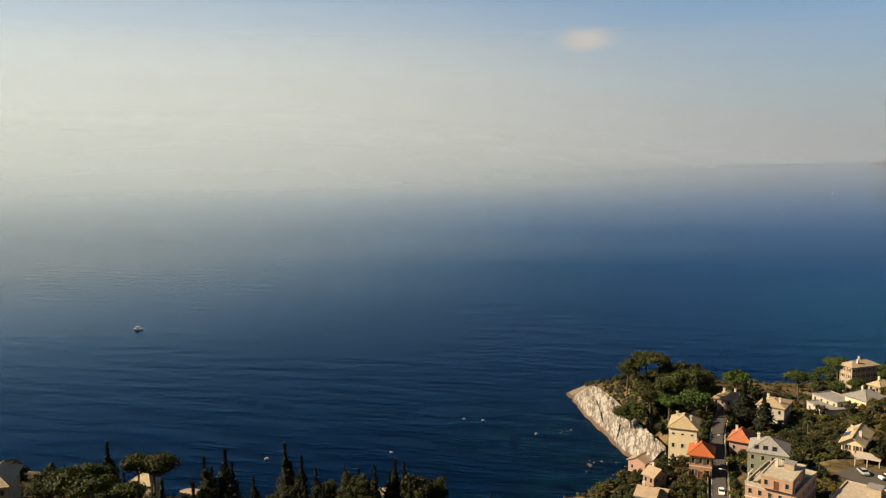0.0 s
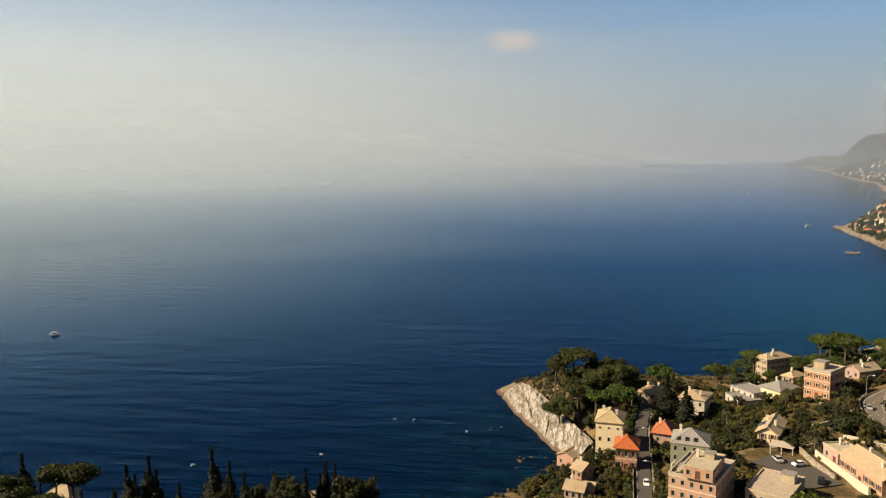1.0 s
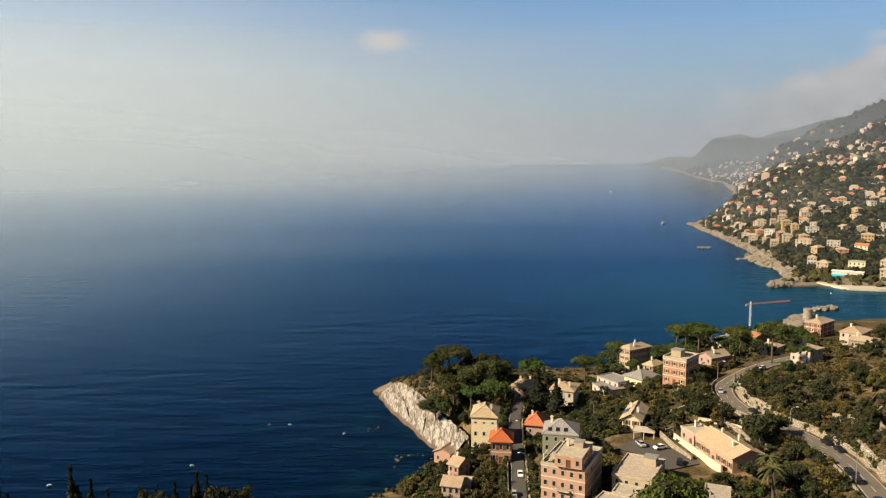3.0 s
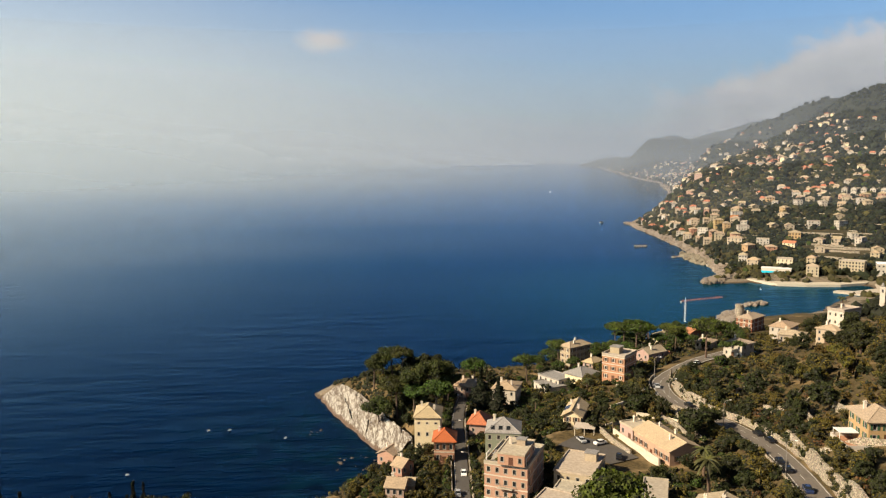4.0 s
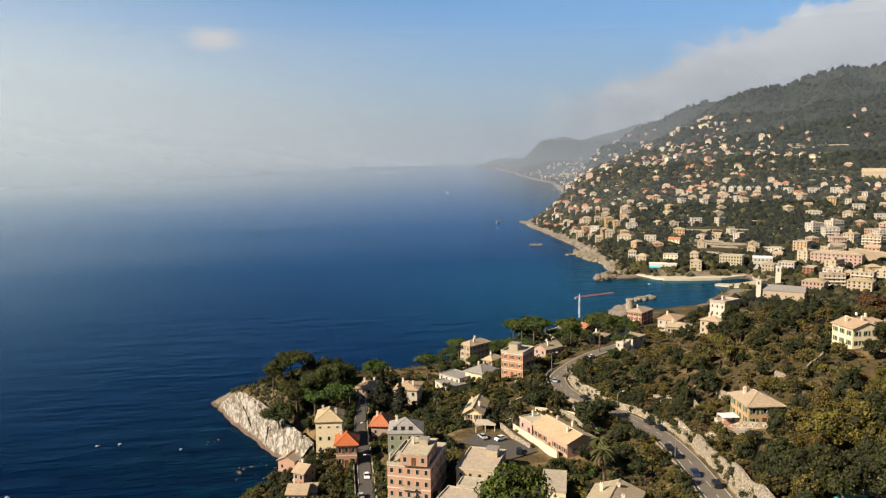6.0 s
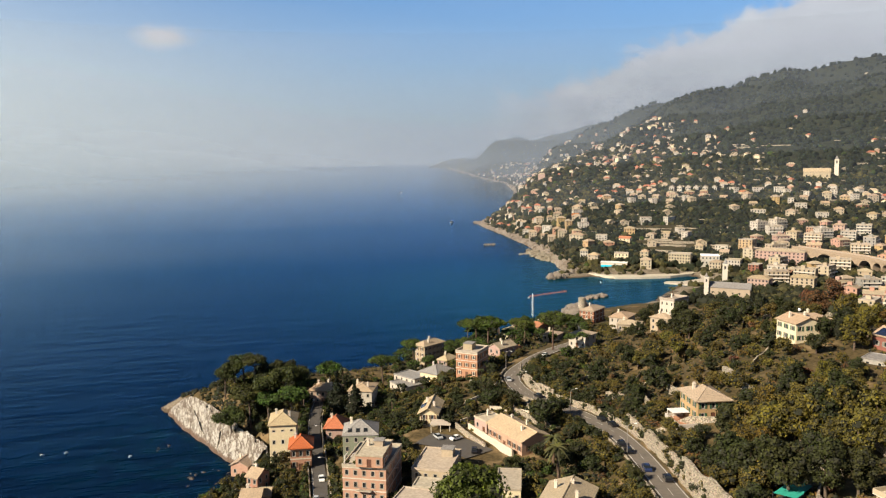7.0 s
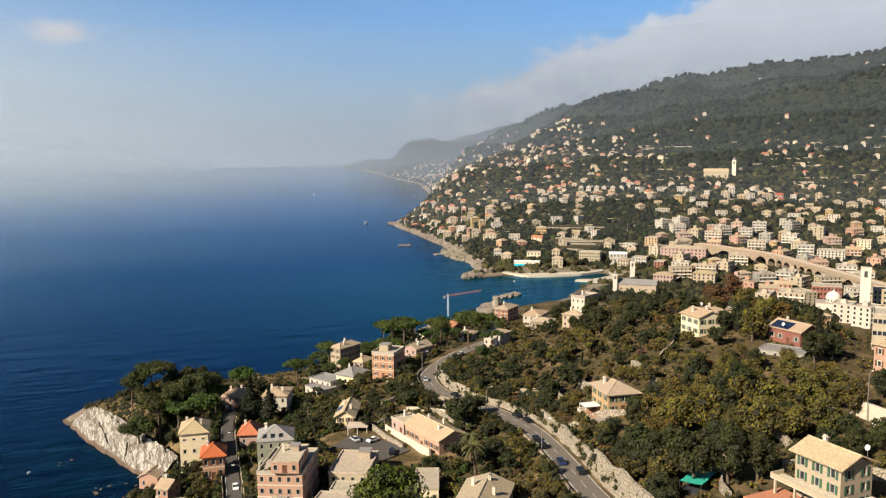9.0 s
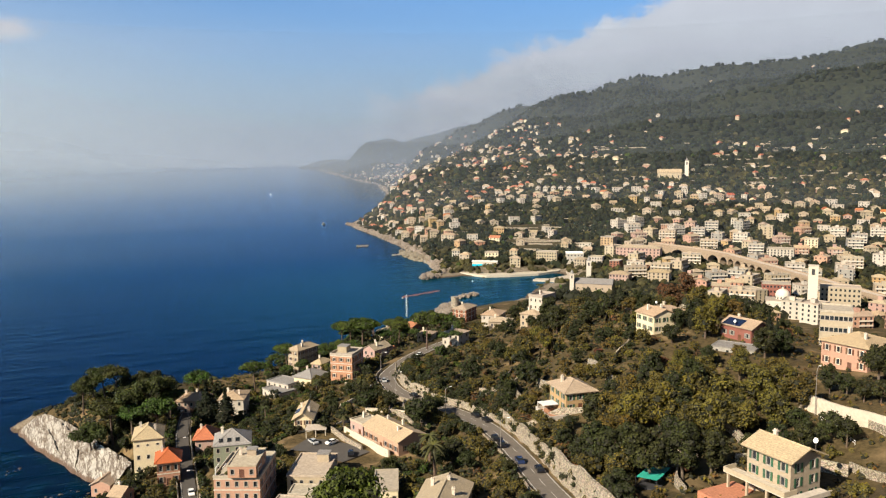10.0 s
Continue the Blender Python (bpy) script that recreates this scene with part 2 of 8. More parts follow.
def polar(a, r):
    """A place by its bearing from the start (degrees to the right of y) and its distance."""
    return (r * math.sin(radians(a)), r * math.cos(radians(a)))


# shoreline, bearing and distance, from the west round to the far hills
SHORE = [(-100, 330), (-60, 265), (-40, 262), (-28, 255), (-18, 240), (-11, 224), (-7.0, 236), (-2.5, 252), (1.0, 266), (2.6, 281), (1.9, 293), (0.9, 306), (-0.7, 327), (-2.4, 358),
         (-4.0, 383), (-3.0, 392), (1, 385), (6, 378), (11, 392), (15, 418), (19, 455), (23, 505), (26.2, 560), (27.6, 572),
         (30, 590), (32, 640), (33.2, 700), (33.0, 722), (34.3, 722), (35.6, 755), (34.6, 786), (33, 768), (30.9, 756), (29.0, 752), (27.4, 764), (25.6, 742), (24.5, 752), (25.4, 800), (24.4, 900), (22.6, 1050),
         (20.7, 1210), (19.5, 1330), (19.25, 1395), (20.0, 1480), (21.0, 1640), (21.8, 2200), (21.9, 2800), (21.2, 3400), (19.3, 3880), (17.0, 4650), (15.6, 4830)]
NEAR = [(-100, 120, 62), (-60, 150, 50), (-32, 165, 34), (-20, 190, 22), (-30, 230, 10), (-10, 170, 20), (0, 70, 60), (0, 150, 26), (6, 185, 19), (0, 225, 15), (-1, 245, 11), (0.5, 278, 12),
        (5, 245, 15), (2, 325, 15), (6, 335, 18), (12, 290, 18), (11, 330, 15), (15, 255, 26), (15.5, 350, 18), (18.5, 325, 24), (24, 275, 30), (22.5, 348, 26), (20, 200, 27),
        (29.5, 188, 33), (28, 235, 31), (35.5, 192, 42), (30, 130, 45), (45, 90, 72)]
BACK = [(48, 152, 51), (55, 165, 52), (40, 175, 44), (35.5, 228, 45), (30.5, 300, 32), (34.5, 340, 41), (39.4, 330, 51), (45.6, 305, 56), (53, 240, 55), (60, 200, 60), (80, 120, 80),
        (25.5, 400, 24), (29, 440, 22), (27.4, 500, 14), (33, 540, 15), (38, 440, 34), (38, 560, 10), (45, 420, 30), (45, 520, 10), (52, 420, 25), (51, 560, 7), (60, 480, 14), (75, 400, 40)]
HILLS = [(40, 700, 6), (50, 750, 8), (60, 800, 12), (80, 900, 40), (30, 830, 10), (36, 880, 18), (45, 930, 24), (55, 960, 26), (25, 1000, 28), (20.3, 1350, 14), (24, 1400, 75), (30, 1250, 75), (35, 1250, 92),
         (42, 1300, 102), (55, 1300, 100), (23, 2200, 60), (29, 2200, 130), (36, 2200, 215), (45, 2200, 270), (56, 2200, 300), (75, 2000, 330), (18.6, 4000, 50), (21.7, 4500, 90)]
PEAKS = [(26.8, 4200, 120), (31.9, 3900, 180), (30, 2700, 110), (34, 3500, 190), (36.6, 3300, 260), (40, 3000, 340), (46, 2900, 390), (54, 2900, 430), (62, 2900, 480), (80, 2800, 520), (100, 2500, 480),
         (45, 4800, 420), (60, 4600, 450), (36, 4800, 340), (28, 4900, 260)]
SPOTS = NEAR + BACK + HILLS + PEAKS


# crests of the mountains, one behind another: bearing, distance, degrees above the eye
RIDGES = [[(21.0, 1450, -2.7), (26.2, 1700, -0.7), (28.8, 1850, 0.9), (31.0, 2000, 2.3), (33.2, 2200, 3.4), (34.9, 2450, 4.85), (36.5, 2600, 5.25), (40.0, 2750, 6.15), (41.3, 2750, 6.0), (45.3, 2850, 6.7), (48.9, 2900, 6.55),
           (51.3, 2950, 6.85), (55.3, 3000, 7.5), (64, 3000, 7.8), (80, 2900, 7.5)],
          [(24.5, 3000, 0.6), (26.0, 3100, 1.6), (29.3, 3250, 3.15), (30.9, 3300, 3.9), (32.0, 3350, 4.15), (32.9, 3300, 3.75), (36, 3400, 3.5)],
          [(17.6, 4100, -0.7), (19.0, 4200, 0.4), (21.0, 4350, 1.6), (22.1, 4400, 1.85), (23.5, 4400, 1.65), (25.2, 4450, 2.1), (27.0, 4500, 2.6), (29, 4600, 2.6)],
          [(40, 1900, 2.6), (44, 1950, 4.0), (48.9, 1950, 5.3), (52, 1950, 6.0), (56, 2000, 6.6), (70, 2000, 7.0)],
          [(35.3, 2440, 4.7), (33.6, 1900, 1.6), (31.5, 1480, -0.9)], [(40.0, 2740, 6.1), (39.6, 2100, 3.0), (38.5, 1600, 0.2)]]


def ridge_height(x, y):
    best = np.full(x.shape, -1e3)
    for k, line in enumerate(RIDGES):
        pts = [(*polar(a, r), EYE - 24 + r * math.tan(radians(e))) for a, r, e in line]
        for a, b in zip(pts, pts[1:]):
            dx, dy = b[0] - a[0], b[1] - a[1]
            q = np.clip(((x - a[0]) * dx + (y - a[1]) * dy) / (dx * dx + dy * dy), 0, 1)
            d = np.hypot(x - a[0] - q * dx, y - a[1] - q * dy)
            best = np.maximum(best, a[2] + (b[2] - a[2]) * q - 0.62 * (np.sqrt(d * d + 50 ** 2) - 50))
    return best


def warp(x, y):
    r = np.hypot(x, y) + 1e-6
    q = 100 * np.arcsinh(r / 130)
    return x / r * q, y / r * q


def fit_land():
    p = np.array([polar(a, r) for a, r, z in SPOTS])
    u = np.stack(warp(p[:, 0], p[:, 1]), 1)
    d = np.hypot(u[:, None, 0] - u[None, :, 0], u[:, None, 1] - u[None, :, 1])
    return u, np.linalg.solve(np.sqrt(d * d + 36) - 3 * np.eye(len(u)) * 0, np.array([s[2] for s in SPOTS]))


LAND_U, LAND_W = fit_land()
COAST = np.array([polar(a, r) for a, r in SHORE] + [(1500, 6500), (7000, 6500), (7000, -900), (-600, -900)])


def shore_distance(x, y):
    """Metres inland of the shoreline (out at sea: minus)."""
    best, inside = np.full(x.shape, 1e9), np.zeros(x.shape, bool)
    for (ax, ay), (bx, by) in zip(COAST, np.roll(COAST, -1, 0)):
        dx, dy = bx - ax, by - ay
        k = np.clip(((x - ax) * dx + (y - ay) * dy) / (dx * dx + dy * dy), 0, 1)
        best = np.minimum(best, np.hypot(x - ax - k * dx, y - ay - k * dy))
        if ay != by:
            inside ^= ((ay > y) != (by > y)) & (x < (bx - ax) * (y - ay) / (by - ay) + ax)
    return np.where(inside, best, -best)


# roads, by their middle line
MAIN_WAY = [(84, 106, 44.5), (90.5, 126.2, 41.6), (96.7, 146.2, 38.9), (103.1, 165.1, 36.7), (108.3, 182.5, 34.9), (113.1, 202.5, 32.6), (114.1, 219.7, 30.9), (112.4, 233.1, 30.2), (109.3, 242.9, 29.8),
                 (107.4, 255.2, 29.3), (108.2, 269.2, 28.6), (112.5, 284.8, 27.9), (119.2, 295.1, 27.4), (125.7, 302.5, 27.2), (133.8, 310.8, 27.1), (147, 322, 26.8), (168, 335, 26.5)]
ROADS = [(6.6, [(x + 0.65, y - 0.2, z) for x, y, z in MAIN_WAY]),
         (4.6, [(24, 190, 19.5), (26.1, 211.4, 18.2), (28.1, 232.0, 17.1), (30.8, 259.5, 15.9), (33.1, 284.4, 15.4), (37.3, 307.7, 15.2), (42.6, 327.6, 14.8)]),
         (11.0, [(62, 232, 26.3), (69, 224, 26.7), (74, 212, 26.9)])]


def along(points, n=8):
    """A smooth line through the points."""
    p = [Vector(q) for q in points]
    p = [p[0] * 2 - p[1], *p, p[-1] * 2 - p[-2]]
    out = []
    for i in range(1, len(p) - 2):
        for k in range(n):
            t = k / n
            out.append(0.5 * (2 * p[i] + (p[i + 1] - p[i - 1]) * t + (2 * p[i - 1] - 5 * p[i] + 4 * p[i + 1] - p[i + 2]) * t * t + (3 * p[i] - p[i - 1] - 3 * p[i + 1] + p[i + 2]) * t ** 3))
    return out + [p[-2]]


def road_bed(x, y):
    """How far each place belongs to a road (0 to 1), and that road's height there."""
    mask, level = np.zeros(x.shape), np.zeros(x.shape)
    for wide, pts in ROADS:
        best, z = np.full(x.shape, 1e9), np.zeros(x.shape)
        for a, b in zip(pts, pts[1:]):
            dx, dy = b[0] - a[0], b[1] - a[1]
            k = np.clip(((x - a[0]) * dx + (y - a[1]) * dy) / (dx * dx + dy * dy), 0, 1)
            d = np.hypot(x - a[0] - k * dx, y - a[1] - k * dy)
            z = np.where(d < best, a[2] + (b[2] - a[2]) * k, z)
            best = np.minimum(best, d)
        m = np.clip((wide / 2 + 5.5 - best) / 4.0, 0, 1)
        level = np.where(m > mask, z, level)
        mask = np.maximum(mask, m)
    return mask, level


def far_lift(r):
    """The far sea and coast, drawn in from beyond, rise so that the horizon lies where it should."""
    return 1.571e-5 * np.maximum(0, r - 2713) ** 2


def land(x, y):
    """Height of the ground, smooth, without its rocks."""
    x, y = np.atleast_1d(np.asarray(x, float)), np.atleast_1d(np.asarray(y, float))
    u, v = warp(x, y)
    h = np.zeros(x.shape)
    for (a, b), w in zip(LAND_U, LAND_W):
        h += w * np.sqrt((u - a) ** 2 + (v - b) ** 2 + 36)
    s = shore_distance(x, y)
    r = np.hypot(x, y)
    # mountains, then gullies and spurs
    g = ridge_height(x, y) - h
    h = h + np.where(r > 1200, 0.5 * (g + np.sqrt(g * g + 25 ** 2)) * np.clip((r - 1200) / 250, 0, 1), 0)
    p, q = x * 0.013 + 1.7 * np.sin(y * 0.0047), y * 0.011 + 1.5 * np.sin(x * 0.0061)
    h = h + (np.sin(p) * np.sin(q + 0.6) * 9 + np.sin(2.3 * p + 1.1) * np.sin(1.9 * q) * 5) * np.clip((r - 850) / 900, 0, 1) * np.clip(s / 200, 0, 1)
    wide = np.clip(r / 18, 14, 70) + np.clip((r - 1300) / 14, 0, 110)
    rise = np.clip(s / wide, 0, 1)
    rise = rise * rise * (3 - 2 * rise)
    up = np.maximum(h, 3) * (0.12 + 0.88 * rise) * np.clip(s / 4, 0, 1)
    lift = far_lift(r)
    up = up + lift * (1 - np.clip(up / 150, 0, 1))
    out = np.where(s > 0, up, np.maximum(s * 0.35, -14) + lift)
    m, level = road_bed(x, y)
    return out + (level - 0.35 - out) * m

# ---- ground, sea, haze sheets ----


def obj(name, bm, mats, parent=None, smooth=False):
    me = bpy.data.meshes.new(name)
    if isinstance(bm, bmesh.types.BMesh):
        bm.to_mesh(me)
        bm.free()
    else:
        me.from_pydata(*bm)
    for m in mats if isinstance(mats, (list, tuple)) else [mats]:
        me.materials.append(m)
    if smooth:
        me.shade_smooth()
    ob = new(name, me)
    ob.parent = parent
    return ob


def part(name, bm, mats, parent, label="", smooth=False):
    ob = obj(name, bm, mats, parent, smooth)
    return tagged(ob, label) if label else ob


def steps(stops):
    """Grid lines from (start, spacing) stops."""
    out = []
    for (a, sa), (b, sb) in zip(stops, stops[1:]):
        x = a
        while x < b - sa * 0.5:
            out.append(x)
            k = (x - a) / (b - a)
            x += sa * (1 - k) + sb * k
    out.append(stops[-1][0])
    return np.array(out)


def rocky(x, y, h):
    """Adds outcrops along the shore and unevenness inland."""
    s = shore_distance(x, y)
    bed = road_bed(x, y)[0]
    out = h.copy()
    for i in range(x.size):
        xi, yi = x.flat[i], y.flat[i]
        if s.flat[i] < -25:
            continue
        v = Vector((xi * 0.09, yi * 0.09, 0.3))
        k = 1.0 if s.flat[i] > 30 else 0.6 + 1.6 * math.exp(-(max(s.flat[i], 0) / 14) ** 2)
        f = noise.fractal(v, 0.8, 2.1, 4)
        out.flat[i] += f * k * 0.9 * (1 - bed.flat[i])
    return out


def build_land():
    xs = steps([(-1500, 60), (-300, 8), (-120, 3), (260, 3), (500, 9), (1200, 22), (4900, 90)])
    ys = steps([(-800, 60), (-100, 12), (60, 4), (150, 3), (420, 3), (620, 7), (1500, 18), (4900, 80)])
    X, Y = np.meshgrid(xs, ys)
    Z = rocky(X, Y, land(X.ravel(), Y.ravel()).reshape(X.shape))
    keep = np.hypot(X, Y) < 4950
    w = len(xs)
    vs = np.stack([X.ravel(), Y.ravel(), Z.ravel()], 1)
    fs = []
    top = np.maximum(np.maximum(Z[:-1, :-1], Z[1:, :-1]), np.maximum(Z[:-1, 1:], Z[1:, 1:]))
    for j in range(len(ys) - 1):
        for i in range(w - 1):
            if keep[j, i] and keep[j + 1, i + 1] and top[j, i] > -12 + far_lift(math.hypot(X[j, i], Y[j, i])):
                a = j * w + i
                fs.append((a, a + 1, a + w + 1, a + w))
    ob = obj("ground", (vs.tolist(), [], fs), ground_material(), smooth=True)
    tagged(ob, "scrub-covered hillside falling to a rocky shore", "ground", kind="structure")
    return ob


def build_sea():
    n, rings = 160, [0, 60, 150, 300, 600, 1200, 2400, *range(2713, 4900, 160), 4980]
    vs, fs = [(0, 0, 0)], []
    for r in rings[1:]:
        vs += [(r * math.cos(2 * math.pi * i / n), r * math.sin(2 * math.pi * i / n), float(far_lift(r))) for i in range(n)]
    for i in range(n):
        fs.append((0, 1 + i, 1 + (i + 1) % n))
        for k in range(len(rings) - 2):
            a, b = 1 + k * n, 1 + (k + 1) * n
            fs.append((a + i, b + i, b + (i + 1) % n, a + (i + 1) % n))
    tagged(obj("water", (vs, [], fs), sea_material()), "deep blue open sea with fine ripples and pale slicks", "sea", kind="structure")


def haze_material():
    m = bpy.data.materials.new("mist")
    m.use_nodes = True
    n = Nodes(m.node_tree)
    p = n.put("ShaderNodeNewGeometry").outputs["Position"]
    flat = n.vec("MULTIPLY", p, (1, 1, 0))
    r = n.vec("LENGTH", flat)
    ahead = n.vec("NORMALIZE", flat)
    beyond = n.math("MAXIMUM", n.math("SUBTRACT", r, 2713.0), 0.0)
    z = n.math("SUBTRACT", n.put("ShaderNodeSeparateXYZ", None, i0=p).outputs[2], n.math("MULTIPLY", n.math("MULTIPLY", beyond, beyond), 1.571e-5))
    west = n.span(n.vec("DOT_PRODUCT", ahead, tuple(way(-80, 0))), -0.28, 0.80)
    # haze opacity: thicker out to sea and towards the sun, thinner up the hills
    thick = n.math("MULTIPLY", n.span(r, 700, 4400, HAZE[0], HAZE[1], False), n.span(west, 0.0, 1.0, 1.0, n.span(r, 800, 2400, 3.0, HAZE[2], False)))
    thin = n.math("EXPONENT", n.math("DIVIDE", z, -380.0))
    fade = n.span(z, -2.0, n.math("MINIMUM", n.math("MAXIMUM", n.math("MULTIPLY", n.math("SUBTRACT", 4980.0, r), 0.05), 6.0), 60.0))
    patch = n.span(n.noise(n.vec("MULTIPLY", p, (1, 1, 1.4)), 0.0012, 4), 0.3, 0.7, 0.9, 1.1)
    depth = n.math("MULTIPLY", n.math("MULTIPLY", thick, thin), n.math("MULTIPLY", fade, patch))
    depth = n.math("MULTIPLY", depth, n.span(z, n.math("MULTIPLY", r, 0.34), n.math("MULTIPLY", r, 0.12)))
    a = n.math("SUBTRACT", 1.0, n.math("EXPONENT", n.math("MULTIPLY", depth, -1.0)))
    # haze brightness put into the sheet colour, paler towards the sun
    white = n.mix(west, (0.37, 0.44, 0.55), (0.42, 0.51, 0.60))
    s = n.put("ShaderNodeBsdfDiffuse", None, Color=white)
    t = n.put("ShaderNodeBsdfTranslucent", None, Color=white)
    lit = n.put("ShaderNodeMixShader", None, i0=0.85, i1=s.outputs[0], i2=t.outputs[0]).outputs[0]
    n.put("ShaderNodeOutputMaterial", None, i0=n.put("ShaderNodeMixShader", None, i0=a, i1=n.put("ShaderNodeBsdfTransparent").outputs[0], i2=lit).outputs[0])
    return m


def build_haze():
    """Translucent sheets that imitate haze over the water and against the hills, one behind another, leaning inwards to
    catch the sun evenly.
    """
    m = haze_material()
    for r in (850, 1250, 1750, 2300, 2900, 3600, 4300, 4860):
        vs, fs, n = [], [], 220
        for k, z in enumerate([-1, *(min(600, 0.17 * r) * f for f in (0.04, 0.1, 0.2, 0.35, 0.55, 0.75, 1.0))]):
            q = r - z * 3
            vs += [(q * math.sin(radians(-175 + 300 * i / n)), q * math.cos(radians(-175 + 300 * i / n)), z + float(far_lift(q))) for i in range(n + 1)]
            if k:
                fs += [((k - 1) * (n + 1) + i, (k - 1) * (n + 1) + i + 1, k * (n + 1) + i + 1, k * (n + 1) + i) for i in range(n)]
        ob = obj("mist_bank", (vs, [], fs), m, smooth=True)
        tagged(ob, "translucent sheets imitating pale haze over the far coast", "mist", kind="structure")


GROUND = build_land()
build_sea()
build_haze()

# ---- building kit ----


def box(bm, x0, y0, z0, x1, y1, z1, mi=0):
    vs = [bm.verts.new(p) for p in ((x0, y0, z0), (x1, y0, z0), (x1, y1, z0), (x0, y1, z0), (x0, y0, z1), (x1, y0, z1), (x1, y1, z1), (x0, y1, z1))]
    for q in ((3, 2, 1, 0), (4, 5, 6, 7), (0, 1, 5, 4), (1, 2, 6, 5), (2, 3, 7, 6), (3, 0, 4, 7)):
        bm.faces.new([vs[i] for i in q]).material_index = mi


def tube(bm, a, b, ra, rb, n=7, mi=0):
    a, b = Vector(a), Vector(b)
    d = (b - a).normalized()
    u = d.orthogonal().normalized()
    v = d.cross(u)
    lo = [bm.verts.new(a + (u * math.cos(2 * math.pi * i / n) + v * math.sin(2 * math.pi * i / n)) * ra) for i in range(n)]
    hi = [bm.verts.new(b + (u * math.cos(2 * math.pi * i / n) + v * math.sin(2 * math.pi * i / n)) * rb) for i in range(n)]
    for i in range(n):
        bm.faces.new((lo[i], lo[(i + 1) % n], hi[(i + 1) % n], hi[i])).material_index = mi
    bm.faces.new(hi).material_index = mi
    bm.faces.new(lo[::-1]).material_index = mi


def quad(bm, *ps, mi=0):
    bm.faces.new([bm.verts.new(p) for p in ps]).material_index = mi


def shared(name, me, parent, m=None):
    ob = new(name, me)
    ob.parent = parent
    if m is not None:
        ob.matrix_basis = m
    return ob


GLASS = material("window_glass", (0.025, 0.03, 0.035), 0.12, 0.2, 1.0, 0.4, (0.02, 0.02, 0.02), 0.0, spread=0.3)
FRAME = material("window_frame_paint", (0.30, 0.27, 0.23), 0.6, 0.1, 4.0, 0.5, (0.3, 0.28, 0.25), 0.05)
STONE_TRIM = material("stone_trim", (0.52, 0.46, 0.38), 0.85, 0.15, 3.0, 0.4, (0.3, 0.26, 0.2), 0.1)
SHUTTERS = {"green": material("shutter_green", (0.03, 0.09, 0.045), 0.7, 0.2, 5.0, build=rows_of(0.18, 2)), "brown": material("shutter_brown", (0.11, 0.05, 0.025), 0.7, 0.2, 5.0, build=rows_of(0.18, 2)), "grey": material("shutter_grey", (0.16, 0.16, 0.15), 0.7, 0.2, 5.0)}
RAIL = material("rail_iron", (0.25, 0.23, 0.21), 0.5, 0.2, 4.0, metal=0.3)
CONCRETE = material("concrete_slab", (0.44, 0.39, 0.32), 0.9, 0.15, 1.4, 0.3, (0.25, 0.22, 0.18), 0.15)
DARK_METAL = material("dark_metal", (0.04, 0.04, 0.045), 0.4, 0.2, 3.0)
PANEL = material("solar_glass", (0.012, 0.02, 0.05), 0.2, 0.2, 3.0, bump=0.0)
WHITE_METAL = material("white_paint", (0.75, 0.74, 0.72), 0.5, 0.05, 3.0, 0.5, (0.5, 0.48, 0.45), 0.0)

WINDOW_MESHES = {}


def window_meshes(w, h, shutters, trim):
    key = (w, h, shutters, trim)
    if key not in WINDOW_MESHES:
        bm = bmesh.new()
        t = 0.09
        rings = []
        for y, e, drop in ((0.2, 0.0, 0.0), (0.08, 0.0, 0.0), (-0.05, 0.1, 0.1), (-0.05, -t, -t), (0.2, -t, -t)):
            rings.append([bm.verts.new(p) for p in ((-w / 2 - e, y, -h / 2 - drop), (w / 2 + e, y, -h / 2 - drop), (w / 2 + e, y, h / 2 + e), (-w / 2 - e, y, h / 2 + e))])
        for a, b in zip(rings, rings[1:]):
            for q in range(4):
                bm.faces.new((a[q], a[(q + 1) % 4], b[(q + 1) % 4], b[q]))
        me = bpy.data.meshes.new("window")
        bm.to_mesh(me)
        bm.free()
        me.materials.append(STONE_TRIM if trim else FRAME)
        leaf = None
        if shutters:
            bm = bmesh.new()
            box(bm, 0, -0.12, -h / 2, w / 2 - 0.02, -0.07, h / 2)
            leaf = bpy.data.meshes.new("shutter")
            bm.to_mesh(leaf)
            bm.free()
            leaf.materials.append(SHUTTERS[shutters])
        bm = bmesh.new()
        quad(bm, (-w / 2 + t, 0.17, -h / 2 + t), (w / 2 - t, 0.17, -h / 2 + t), (w / 2 - t, 0.17, h / 2 - t), (-w / 2 + t, 0.17, h / 2 - t))
        pane = bpy.data.meshes.new("pane")
        bm.to_mesh(pane)
        bm.free()
        pane.materials.append(GLASS)
        WINDOW_MESHES[key] = (me, pane, leaf)
    return WINDOW_MESHES[key]


def far_window(w, h):
    """Frame, sill and glass in one, for houses far off."""
    key = (w, h)
    if key not in WINDOW_MESHES:
        bm = bmesh.new()
        quad(bm, (-w / 2, 0.2, -h / 2), (w / 2, 0.2, -h / 2), (w / 2, 0.2, h / 2), (-w / 2, 0.2, h / 2), mi=1)
        me = bpy.data.meshes.new("window")
        bm.to_mesh(me)
        bm.free()
        me.materials.append(FRAME)
        me.materials.append(GLASS)
        WINDOW_MESHES[key] = me
    return WINDOW_MESHES[key]


